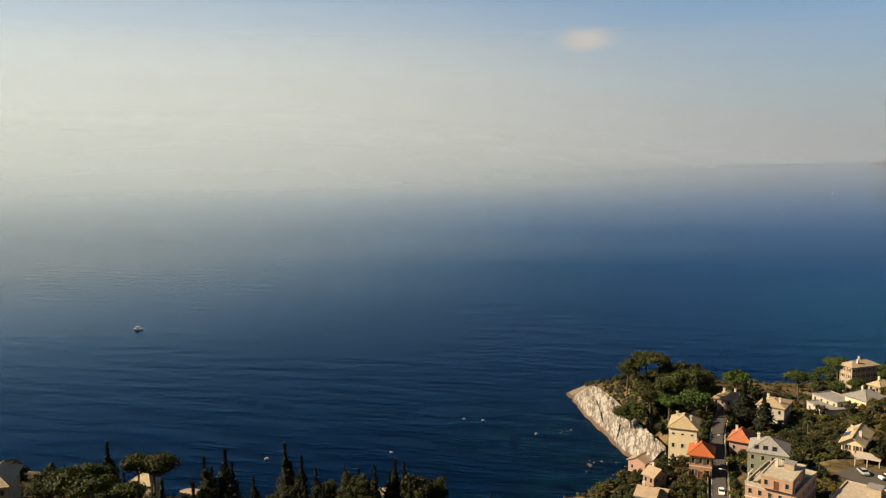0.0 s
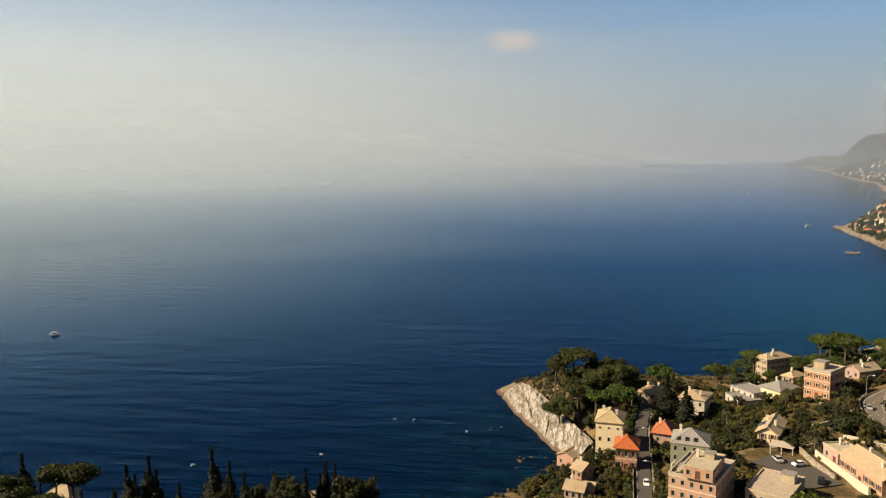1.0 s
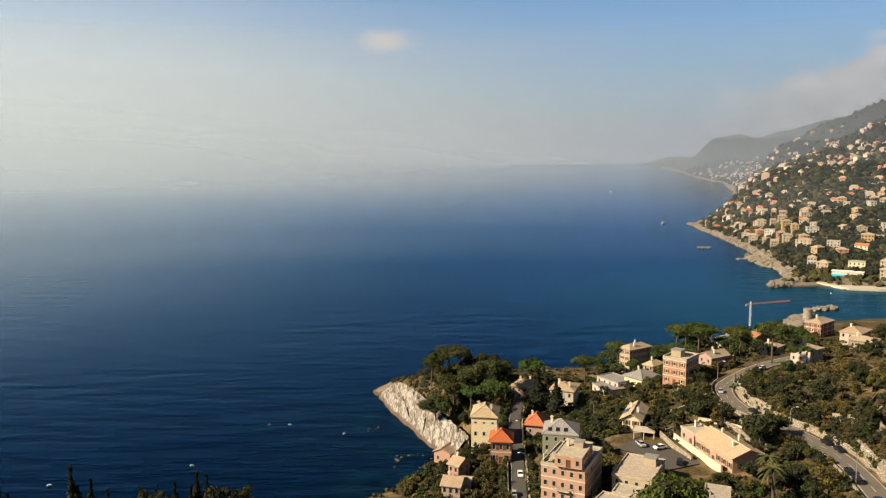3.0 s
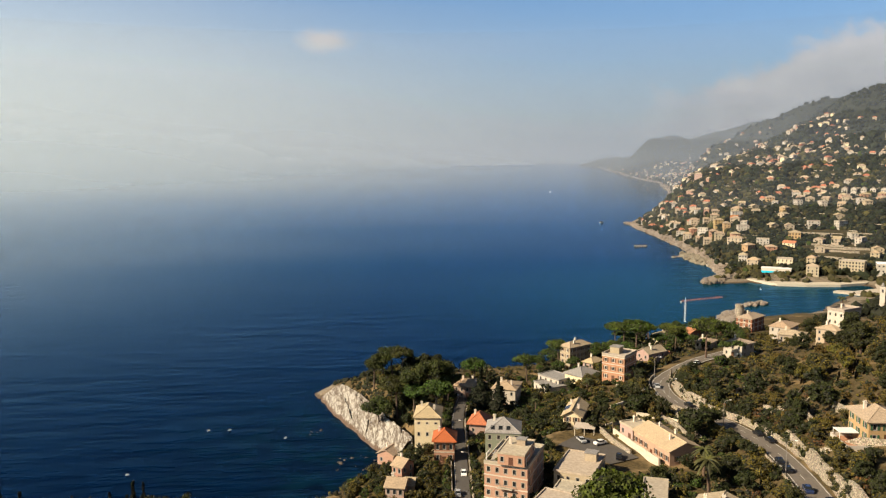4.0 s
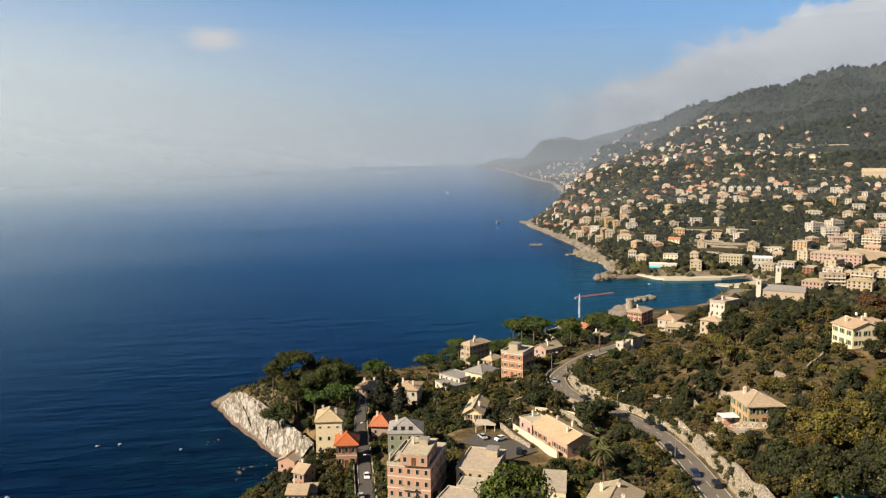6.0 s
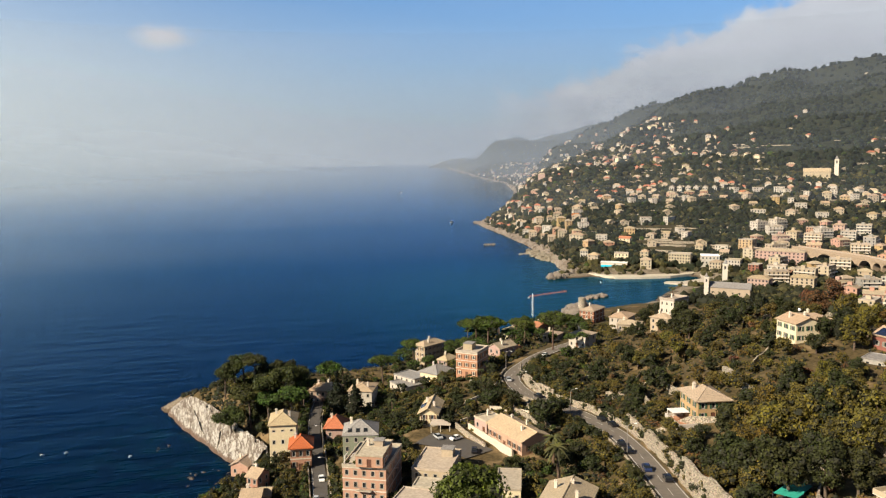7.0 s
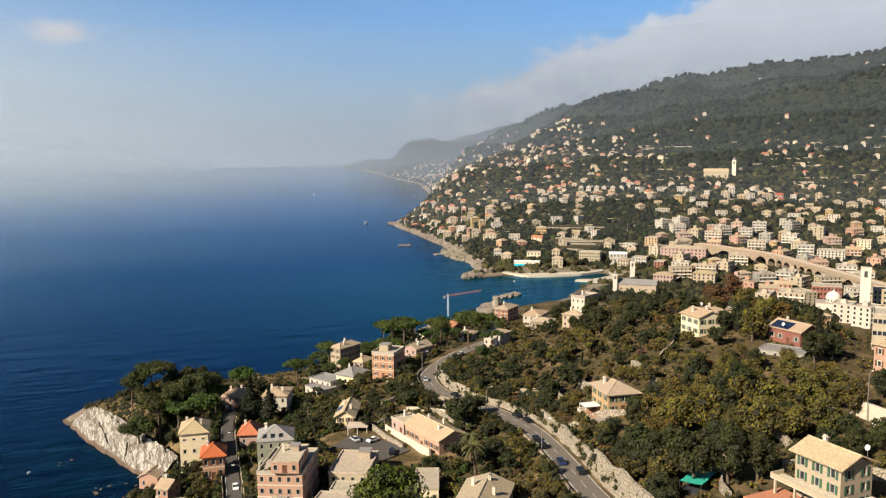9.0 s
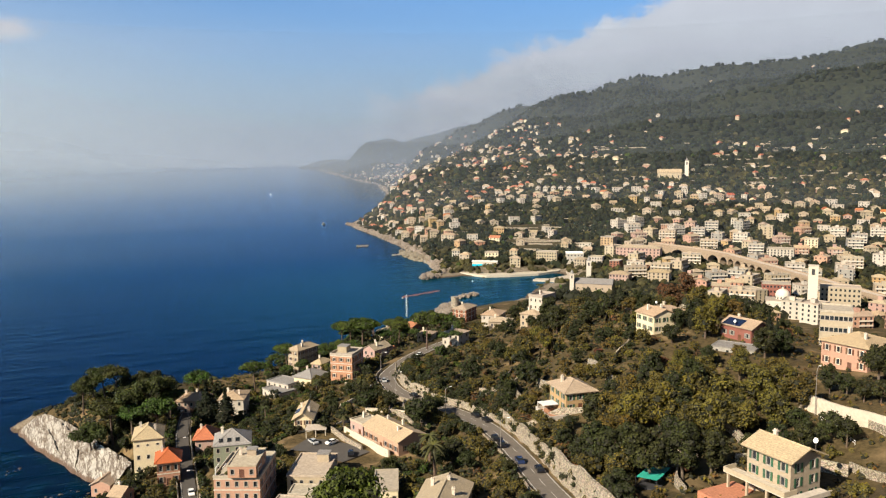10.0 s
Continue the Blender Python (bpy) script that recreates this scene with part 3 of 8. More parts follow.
def facade(bm, w, z0, z1, holes, place, depth=0.25):
    """One side of a house, w wide, with openings (x0, z0, x1, z1) that go in."""
    xs = sorted({-w / 2, w / 2, *[x for o in holes for x in (o[0], o[2])]})
    zs = sorted({z0, z1, *[z for o in holes for z in (o[1], o[3])]})
    for xa, xb in zip(xs, xs[1:]):
        for za, zb in zip(zs, zs[1:]):
            mx, mz = (xa + xb) / 2, (za + zb) / 2
            if not any(o[0] < mx < o[2] and o[1] < mz < o[3] for o in holes):
                quad(bm, *[place @ Vector(p) for p in ((xa, 0, za), (xb, 0, za), (xb, 0, zb), (xa, 0, zb))])
    for x0, a, x1, b in holes:
        d = depth
        for q in (((x0, 0, a), (x1, 0, a), (x1, d, a), (x0, d, a)), ((x0, d, b), (x1, d, b), (x1, 0, b), (x0, 0, b)), ((x0, 0, a), (x0, d, a), (x0, d, b), (x0, 0, b)), ((x1, d, a), (x1, 0, a), (x1, 0, b), (x1, d, b))):
            quad(bm, *[place @ Vector(p) for p in q])


def roof_mesh(kind, w, d, rise, over=0.5, thick=0.22):
    """hip, gable (ridge along x), gable_y (ridge along y) or flat; its base lies at z = 0."""
    bm = bmesh.new()
    W, D = w / 2 + over, d / 2 + over
    if kind == "flat":
        box(bm, -w / 2 - 0.15, -d / 2 - 0.15, 0, w / 2 + 0.15, d / 2 + 0.15, thick)
        for a in ((-w / 2 - 0.15, -d / 2 - 0.15, w / 2 + 0.15, -d / 2 + 0.15), (-w / 2 - 0.15, d / 2 - 0.15, w / 2 + 0.15, d / 2 + 0.15), (-w / 2 - 0.15, -d / 2 + 0.15, -w / 2 + 0.15, d / 2 - 0.15), (w / 2 - 0.15, -d / 2 + 0.15, w / 2 + 0.15, d / 2 - 0.15)):
            box(bm, a[0], a[1], thick, a[2], a[3], thick + max(rise, 0.2))
        return bm
    if kind == "hip":
        r = abs(W - D)
        a, b = ((-r, 0), (r, 0)) if W >= D else ((0, -r), (0, r))
    elif kind == "gable":
        a, b = (-W, 0), (W, 0)
    else:
        a, b = (0, -D), (0, D)
    low = [(-W, -D), (W, -D), (W, D), (-W, D)]
    for dz, flip in ((0, True), (thick, False)):
        c = [Vector((*p, dz)) for p in low]
        ra, rb = Vector((*a, rise + dz)), Vector((*b, rise + dz))
        along_x = kind == "gable" or (kind == "hip" and W >= D)
        fs = [(c[0], c[1], rb, ra), (c[2], c[3], ra, rb), (c[3], c[0], ra), (c[1], c[2], rb)] if along_x else [(c[1], c[2], rb, ra), (c[3], c[0], ra, rb), (c[0], c[1], ra), (c[2], c[3], rb)]
        for i, f in enumerate(fs):
            if kind != "hip" and i > 1:
                continue
            f = f[::-1] if flip else f
            quad(bm, *f)
    for p, q in zip(low, low[1:] + low[:1]):
        ends = (p, q)
        if kind == "gable" and p[0] == q[0] or kind == "gable_y" and p[1] == q[1]:
            mid = a if (p[0] < 0 if kind == "gable" else p[1] < 0) else b
            for s, e, zs, ze in ((p, mid, 0, rise), (mid, q, rise, 0)):
                quad(bm, (*s, zs), (*e, ze), (*e, ze + thick), (*s, zs + thick))
        else:
            quad(bm, (*p, 0), (*q, 0), (*q, thick), (*p, thick))
    if kind != "flat":
        tube(bm, (*a, rise + thick), (*b, rise + thick), 0.16, 0.16, 5)
        if kind == "hip":
            for p in low:
                e = min((a, b), key=lambda q: (q[0] - p[0]) ** 2 + (q[1] - p[1]) ** 2)
                tube(bm, (*p, thick), (*e, rise + thick), 0.13, 0.13, 5)
    return bm


def chimney(parent, x, y, z, h=1.6):
    bm = bmesh.new()
    box(bm, -0.35, -0.3, -1.2, 0.35, 0.3, h)
    box(bm, -0.48, -0.43, h, 0.48, 0.43, h + 0.14)
    for s in (-0.2, 0.2):
        box(bm, s - 0.1, -0.2, h + 0.14, s + 0.1, 0.2, h + 0.5)
    ob = part("chimney", bm, STONE_TRIM, parent)
    ob.location = (x, y, z)


def balcony(parent, x, y, z, w, deep=1.3, solid=False):
    bm = bmesh.new()
    box(bm, -w / 2, -deep, -0.16, w / 2, 0.0, 0.0)
    ob = part("balcony", bm, CONCRETE, parent)
    ob.location = (x, y, z)
    bm = bmesh.new()
    if solid:
        box(bm, -w / 2, -deep, 0, w / 2, -deep + 0.12, 0.95)
        for s in (-1, 1):
            x0, x1 = sorted((s * w / 2, s * (w / 2 - 0.12)))
            box(bm, x0, -deep + 0.12, 0, x1, 0, 0.95)
    else:
        n = max(4, int(w / 0.35))
        for i in range(n + 1):
            q = -w / 2 + 0.03 + (w - 0.06) * i / n
            box(bm, q - 0.025, -deep + 0.02, 0, q + 0.025, -deep + 0.06, 0.95)
        box(bm, -w / 2, -deep, 0.95, w / 2, -deep + 0.08, 1.02)
        for s in (-1, 1):
            x0, x1 = sorted((s * w / 2, s * (w / 2 - 0.05)))
            box(bm, x0, -deep + 0.08, 0.9, x1, 0, 1.0)
    part("railing", bm, CONCRETE if solid else RAIL, ob)


def house(name, label, x, y, z, yaw, w, d, h, wall="cream", roof="hip", tiles="slate", rise=2.2, rows=3, cols=3, side=3, shutters="green", win=(1.0, 1.5), over=0.5, deep=5.0, balconies=(),
          chimneys=1, trim=False, bands=False, category="house", group="", door=True, small_top=False):
    """A house whose front looks along -y of its own axes; z is its threshold."""
    top = tagged(new(name), label, category, group)
    top.matrix_world = pose(x, y, z, 0, 0, yaw)
    bm = bmesh.new()
    storey = h / max(rows, 1)
    ww, wh = win
    sides = ((w, cols, pose(0, -d / 2, 0)), (w, cols, pose(0, d / 2, 0, 0, 0, 180)), (d, side, pose(w / 2, 0, 0, 0, 0, 90)), (d, side, pose(-w / 2, 0, 0, 0, 0, -90)))
    found = []
    for k, (wide, count, place) in enumerate(sides):
        holes = []
        for r in range(rows if k != 1 else 0):
            for c in range(count):
                cx = wide * ((c + 0.5) / count - 0.5)
                tall = wh * (0.55 if small_top and r == rows - 1 else 1.0)
                if door and r == 0 and k == 0 and c == count // 2:
                    hole = (cx - 0.65, 0.02, cx + 0.65, 2.25)
                else:
                    cz = storey * (r + 0.52)
                    hole = (cx - ww / 2, cz - tall / 2, cx + ww / 2, cz + tall / 2)
                holes.append(hole)
                found.append((place, hole, door and r == 0 and k == 0 and c == count // 2))
        facade(bm, wide, -deep, h, holes, place)
    if roof in ("gable", "gable_y"):
        for s in (-1, 1):
            ps = [(s * w / 2, -d / 2, h), (s * w / 2, d / 2, h), (s * w / 2, 0, h + rise * d / (d + 2 * over))] if roof == "gable" else [(-w / 2, s * d / 2, h), (w / 2, s * d / 2, h), (0, s * d / 2, h + rise * w / (w + 2 * over))]
            quad(bm, *ps)
    part("wall", bm, wall_mat(wall), top)
    if bands:
        for r in range(1, rows + 1):
            bm = bmesh.new()
            zz = storey * r - (0.0 if r < rows else 0.3)
            for a in ((-w / 2 - 0.1, -d / 2 - 0.1, w / 2 + 0.1, -d / 2 - 0.002), (-w / 2 - 0.1, d / 2 + 0.002, w / 2 + 0.1, d / 2 + 0.1), (-w / 2 - 0.1, -d / 2, -w / 2 - 0.002, d / 2), (w / 2 + 0.002, -d / 2, w / 2 + 0.1, d / 2)):
                box(bm, a[0], a[1], zz, a[2], a[3], zz + 0.28)
            part("string_course", bm, STONE_TRIM, top, "pale stone moulding")
    ro = part("roof", roof_mesh(roof, w, d, rise, over), roof_mat(tiles), top)
    ro.location = (0, 0, h)
    for place, (x0, a, x1, b), is_door in found:
        at = place @ pose((x0 + x1) / 2, 0, (a + b) / 2)
        if is_door:
            bm = bmesh.new()
            box(bm, -0.63, 0.12, -1.1, -0.01, 0.18, 1.1)
            box(bm, 0.01, 0.12, -1.1, 0.63, 0.18, 1.1)
            part("door", bm, SHUTTERS["brown"], top, "dark wooden double door").matrix_basis = at
            continue
        me, pane, leaf = window_meshes(round(x1 - x0, 2), round(b - a, 2), shutters, trim)
        wo = shared("window", me, top, at)
        if math.hypot(x, y) < 480:
            shared("pane", pane, wo)
            if leaf:
                ww = x1 - x0
                shared("shutter", leaf, wo, pose(ww / 2 + 0.12, 0, 0))
                shared("shutter", leaf, wo, pose(-ww - 0.1, 0, 0))
        else:
            wo.data = far_window(round(x1 - x0, 2), round(b - a, 2))
    for i in range(chimneys):
        u = (-0.28, 0.25, 0.05)[i % 3]
        chimney(top, w * u, d * (0.12, -0.18, 0.25)[i % 3], h + rise * 0.55 if roof != "flat" else h + 0.25)
    for bx, bz, bw in balconies:
        balcony(top, bx, -d / 2 - 0.002, bz, bw)
    return top

# ---- trees ----
BARK = material("bark", (0.10, 0.07, 0.05), 0.95, 0.35, 2.0, 0.5, (0.04, 0.03, 0.02), 0.5)
LEAVES = {"pine": leaf_mat("needles_pine", (0.036, 0.047, 0.009)), "dark": leaf_mat("leaves_dark", (0.027, 0.033, 0.008)), "olive": leaf_mat("leaves_olive", (0.090, 0.076, 0.013)),
          "cypress": leaf_mat("needles_cypress", (0.010, 0.014, 0.005)), "yellow": leaf_mat("leaves_yellowing", (0.102, 0.084, 0.012)), "bright": leaf_mat("needles_bright", (0.046, 0.072, 0.009)),
          "rust": leaf_mat("leaves_rust", (0.105, 0.052, 0.020)), "far": leaf_mat("leaves_far_woods", (0.015, 0.019, 0.009)), "far_olive": leaf_mat("leaves_far_gardens", (0.050, 0.046, 0.017)), "palm": leaf_mat("fronds", (0.055, 0.062, 0.018))}
# near-black crown cores: the shade between the leaves put into a colour
CROWN_SHADE = material("crown_shade", (0.014, 0.015, 0.006), 0.95, 0.3, 2.0, 0.5, (0.01, 0.009, 0.006), 0.3, spread=0)
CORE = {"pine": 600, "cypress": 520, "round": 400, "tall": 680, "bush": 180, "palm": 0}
_b = bmesh.new()
bmesh.ops.create_icosphere(_b, subdivisions=1, radius=1.0)
ICO_V = np.array([v.co[:] for v in _b.verts])
ICO_F = np.array([[v.index for v in f.verts] for f in _b.faces])
_b.free()


def lumps(centres, radii, rng, squash=0.8):
    """Low uneven lumps, one island each."""
    n = len(centres)
    v = ICO_V[None] * (1 + rng.uniform(-0.3, 0.3, (n, len(ICO_V), 1)))
    v = v * radii[:, None, None] * np.array([1, 1, squash]) + centres[:, None]
    f = ICO_F[None] + (np.arange(n) * len(ICO_V))[:, None, None]
    return v.reshape(-1, 3), f.reshape(-1, 3)


def leaf_quads(centres, out, size, rng):
    """Small leaf sprays, one quad each, facing roughly outwards."""
    n = len(centres)
    nor = out + rng.normal(0, 0.55, (n, 3))
    nor /= np.linalg.norm(nor, axis=1, keepdims=True) + 1e-9
    u = np.cross(nor, rng.normal(0, 1, (n, 3)))
    u /= np.linalg.norm(u, axis=1, keepdims=True) + 1e-9
    v = np.cross(nor, u)
    s = (size * rng.uniform(0.6, 1.3, n))[:, None]
    q = np.stack([centres - u * s * 1.2 - v * s * 0.7, centres + u * s * 1.2 - v * s * 0.6, centres + u * s * rng.uniform(-0.5, 0.5, (n, 1)) + v * s * 1.2], 1)
    return q.reshape(-1, 3), np.arange(3 * n).reshape(n, 3)


def join(*sets):
    vs, fs, k = [], [], 0
    for v, f in sets:
        vs.append(v)
        fs += (f + k).tolist()
        k += len(v)
    return np.concatenate(vs).tolist(), [], fs


def crown(clumps, radii, leaf, per, rng, squash=0.75):
    lv = lumps(clumps, radii * 0.6, rng, squash)
    c = np.repeat(clumps, per, 0)
    r = np.repeat(radii, per)
    d = rng.normal(0, 1, (len(c), 3))
    d[:, 2] += 0.35
    d /= np.linalg.norm(d, axis=1, keepdims=True)
    p = c + d * (r * rng.uniform(0.65, 1.12, len(c)))[:, None] * np.array([1, 1, squash])
    return join(lv, leaf_quads(p, d, leaf, rng))


def dome_points(n, rng, flat_under=True):
    d = rng.normal(0, 1, (n, 3))
    d /= np.linalg.norm(d, axis=1, keepdims=True)
    if flat_under:
        d[:, 2] = np.abs(d[:, 2]) * rng.choice([1, 1, 1, -0.25], n)
    return d


def tree_kind(kind, seed):
    """The meshes of one tree: trunk with limbs, crown. Its height is about that of the kind."""
    rng = np.random.default_rng(seed)
    bm = bmesh.new()
    if kind == "pine":
        h, R = 15.0, 5.0
        lean = rng.uniform(-1.2, 1.2, 2)
        fork = Vector((lean[0] * 0.6, lean[1] * 0.6, h * 0.6))
        tube(bm, (0, 0, -1), fork, 0.38, 0.26)
        d = dome_points(30, rng)
        cl = d * np.array([R, R, 2.0]) * rng.uniform(0.55, 1.0, (30, 1)) + np.array([lean[0], lean[1], h * 0.80])
        for i in range(8):
            tube(bm, fork, Vector(cl[i]) - Vector((0, 0, 0.5)), 0.16, 0.06, 5)
        cr = crown(cl, rng.uniform(1.5, 2.5, 30), 0.25, 120, rng, 0.6)
    elif kind == "cypress":
        h = 14.0
        tube(bm, (0, 0, -1), (0, 0, h * 0.8), 0.25, 0.08)
        z = np.linspace(0.07, 0.97, 26)
        rad = 2.1 * np.sin(np.clip(z * 1.15 + 0.12, 0, 1) ** 0.7 * math.pi) ** 0.8 + 0.18
        a = rng.uniform(0, 6.3, 26)
        cl = np.stack([np.cos(a) * rad * 0.4, np.sin(a) * rad * 0.4, z * h], 1)
        cr = crown(cl, rad * 0.8 + 0.1, 0.22, 80, rng, 1.25)
    elif kind == "round":
        h, R = 7.0, 2.9
        tube(bm, (0, 0, -1), (rng.uniform(-.4, .4), rng.uniform(-.4, .4), h * 0.5), 0.24, 0.15)
        d = dome_points(20, rng, False)
        cl = d * np.array([R, R, 2.3]) * rng.uniform(0.5, 0.95, (20, 1)) + np.array([0, 0, h * 0.62])
        for i in range(6):
            tube(bm, (0, 0, h * 0.4), Vector(cl[i]), 0.11, 0.04, 5)
        cr = crown(cl, rng.uniform(0.8, 1.5, 20), 0.22, 64, rng, 0.85)
    elif kind == "tall":
        h, R = 14.0, 4.0
        tube(bm, (0, 0, -1), (rng.uniform(-.6, .6), rng.uniform(-.6, .6), h * 0.7), 0.4, 0.2)
        d = dome_points(34, rng, False)
        cl = d * np.array([R, R, 5.0]) * rng.uniform(0.5, 1.0, (34, 1)) + np.array([0, 0, h * 0.58])
        for i in range(8):
            tube(bm, (0, 0, h * 0.35), Vector(cl[i]), 0.16, 0.05, 5)
        cr = crown(cl, rng.uniform(1.2, 2.1, 34), 0.27, 76, rng, 0.85)
    elif kind == "bush":
        h = 2.2
        for i in range(4):
            tube(bm, (0, 0, -0.5), (rng.uniform(-.8, .8), rng.uniform(-.8, .8), 1.2), 0.07, 0.03, 5)
        d = dome_points(9, rng)
        cl = d * np.array([1.5, 1.5, 1.2]) * rng.uniform(0.4, 1, (9, 1)) + np.array([0, 0, 0.8])
        cr = crown(cl, rng.uniform(0.6, 1.0, 9), 0.19, 46, rng, 0.85)
    else:  # palm
        h = 7.0
        tube(bm, (0, 0, -1), (0.3, 0.1, h), 0.32, 0.26)
        vs, fs = [], []
        for i in range(26):
            a, up = rng.uniform(0, 6.28), rng.uniform(-0.1, 1.1)
            side = Vector((-math.sin(a), math.cos(a), 0))
            last = None
            for k in range(6):
                t = k / 5
                p = Vector((0.3, 0.1, h)) + Vector((math.cos(a), math.sin(a), 0)) * (2.9 * t) + Vector((0, 0, up * 2.2 * t - 2.4 * t * t))
                wd = 0.34 * math.sin(math.pi * (0.12 + 0.85 * t))
                vs += [tuple(p - side * wd - Vector((0, 0, wd * 0.5))), tuple(p), tuple(p + side * wd - Vector((0, 0, wd * 0.5)))]
                if k:
                    b = len(vs) - 6
                    fs += [(b, b + 1, b + 4, b + 3), (b + 1, b + 2, b + 5, b + 4)]
        cr = (vs, [], fs)
    tm, cm = bpy.data.meshes.new("trunk"), bpy.data.meshes.new("crown")
    bm.to_mesh(tm)
    bm.free()
    tm.materials.append(BARK)
    cm.from_pydata(*cr)
    return tm, cm


TREE_MESHES, CROWNS = {}, {}
TREE_NAMES = {"pine": ("umbrella_pine", "tree"), "cypress": ("cypress", "tree"), "round": ("broadleaf_tree", "tree"), "tall": ("tall_evergreen_tree", "tree"), "bush": ("shrub", "bush"), "palm": ("palm_tree", "palm")}
TREE_LABELS = {("pine", "pine"): "umbrella pine with a flat dark green crown", ("pine", "bright"): "umbrella pine with a broad bright green crown", ("cypress", "cypress"): "slender dark green cypress",
               ("round", "olive"): "grey-green olive tree on the terraced slope", ("round", "dark"): "dense dark green garden tree", ("round", "yellow"): "garden tree with yellowing leaves", ("tall", "dark"): "tall dense dark evergreen tree",
               ("tall", "olive"): "tall olive-green tree on the slope", ("tall", "yellow"): "tall tree turning yellow-green", ("bush", "dark"): "low dark green shrub", ("bush", "olive"): "low dusty green shrub", ("tall", "rust"): "tall tree with rust-brown autumn leaves",
               ("palm", "palm"): "palm with arching fronds", ("bush", "rust"): "low shrub with dry brown leaves", ("round", "bright"): "round bright green garden tree", ("bush", "bright"): "low bright green shrub", ("round", "rust"): "garden tree with dry brown leaves", ("tall", "pine"): "tall pine with a ragged green crown", ("bush", "yellow"): "low shrub with yellowing leaves"}


def tree(kind, leaf, x, y, size=1.0, seed=0, group="", z=None, wide=1.0):
    key = (kind, seed % (4 if kind in ("pine", "round", "tall") else 3), leaf)
    if key not in TREE_MESHES:
        tm, cm = tree_kind(kind, 31 * key[1] + len(kind))
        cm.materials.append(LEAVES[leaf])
        cm.materials.append(CROWN_SHADE)
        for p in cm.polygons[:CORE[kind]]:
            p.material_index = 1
        TREE_MESHES[key] = (tm, cm)
    tm, cm = TREE_MESHES[key]
    name, cat = TREE_NAMES[kind]
    top = tagged(new(name), TREE_LABELS[(kind, leaf)], cat, group)
    zz = float(land(x, y)[0]) if z is None else z
    top.matrix_world = Matrix.LocRotScale((x, y, zz - 0.15), Euler((0, 0, seed * 2.39)), (size * wide, size * wide, size * (0.92 + 0.16 * ((seed * 0.37) % 1))))
    shared("trunk", tm, top)
    shared("crown", cm, top)
    return top


def crown_data(kind, leaf, seed):
    """The points and faces of a tree of a kind, to be joined into a wood."""
    key = (kind, seed % (4 if kind in ("pine", "round", "tall") else 3), leaf)
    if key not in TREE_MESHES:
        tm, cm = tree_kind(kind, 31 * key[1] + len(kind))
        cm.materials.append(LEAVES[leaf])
        cm.materials.append(CROWN_SHADE)
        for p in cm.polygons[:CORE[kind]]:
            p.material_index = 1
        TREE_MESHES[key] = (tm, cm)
    if key in CROWNS:
        return CROWNS[key]
    cm = TREE_MESHES[key][1]
    v = np.empty(len(cm.vertices) * 3)
    cm.vertices.foreach_get("co", v)
    f = np.empty(len(cm.polygons) * 3, np.int32)
    cm.polygons.foreach_get("vertices", f)
    CROWNS[key] = (v.reshape(-1, 3), f.reshape(-1, 3))
    return CROWNS[key]

# ---- roads and walls ----
ASPHALT = material("asphalt", (0.128, 0.110, 0.090), 0.9, 0.15, 1.2, 0.12, (0.07, 0.062, 0.055), 0.1, coords="World", spread=0)
# darker asphalt copy, the shade over the lane put into its colour
LANE_SHADE_ASPHALT = material("asphalt_lane_shade", (0.062, 0.056, 0.050), 0.9, 0.15, 1.2, 0.12, (0.07, 0.065, 0.06), 0.1, coords="World", spread=0)
LINE_PAINT = material("road_paint", (0.55, 0.54, 0.50), 0.8, 0.3, 2.0, 0.6, (0.2, 0.19, 0.18), 0.0, coords="World", spread=0)


def stone_build(n, v, col, fine):
    vo = n.put("ShaderNodeTexVoronoi", {"feature": "F1"}, Vector=n.vec("MULTIPLY", v, (1, 1, 1.5)), Scale=2.4)
    d, c = vo.outputs["Distance"], vo.outputs["Color"]
    joint = n.span(d, 0.45, 0.62)
    tint = n.put("ShaderNodeHueSaturation", None, Saturation=0.35, Value=0.75, Color=c).outputs[0]
    col = n.mix(0.35, col, n.mix(1.0, col, tint, "OVERLAY"))
    return n.mix(n.math("MULTIPLY", joint, 0.75), col, (0.09, 0.075, 0.05)), n.math("SUBTRACT", fine, n.math("MULTIPLY", joint, 1.5))


STONE_WALL = material("rubble_stone", (0.36, 0.31, 0.24), 0.95, 0.3, 1.5, 0.12, (0.24, 0.20, 0.13), 0.6, coords="World", spread=0, build=stone_build)
PLASTER_WALL = material("worn_plaster_wall", (0.50, 0.44, 0.35), 0.95, 0.15, 1.2, 0.15, (0.26, 0.22, 0.16), 0.3, coords="World", spread=0)


def ribbon(line, offsets, lift=0.0):
    """A strip along a line, between two sideways offsets."""
    vs, fs = [], []
    for i, p in enumerate(line):
        a, b = line[max(i - 1, 0)], line[min(i + 1, len(line) - 1)]
        d = Vector((b.x - a.x, b.y - a.y, 0)).normalized()
        n = Vector((d.y, -d.x, 0))
        for o in offsets:
            vs.append(tuple(p + n * o + Vector((0, 0, lift))))
        if i:
            k = len(offsets)
            fs += [((i - 1) * k + j, (i - 1) * k + j + 1, i * k + j + 1, i * k + j) for j in range(k - 1)]
    return vs, [], fs


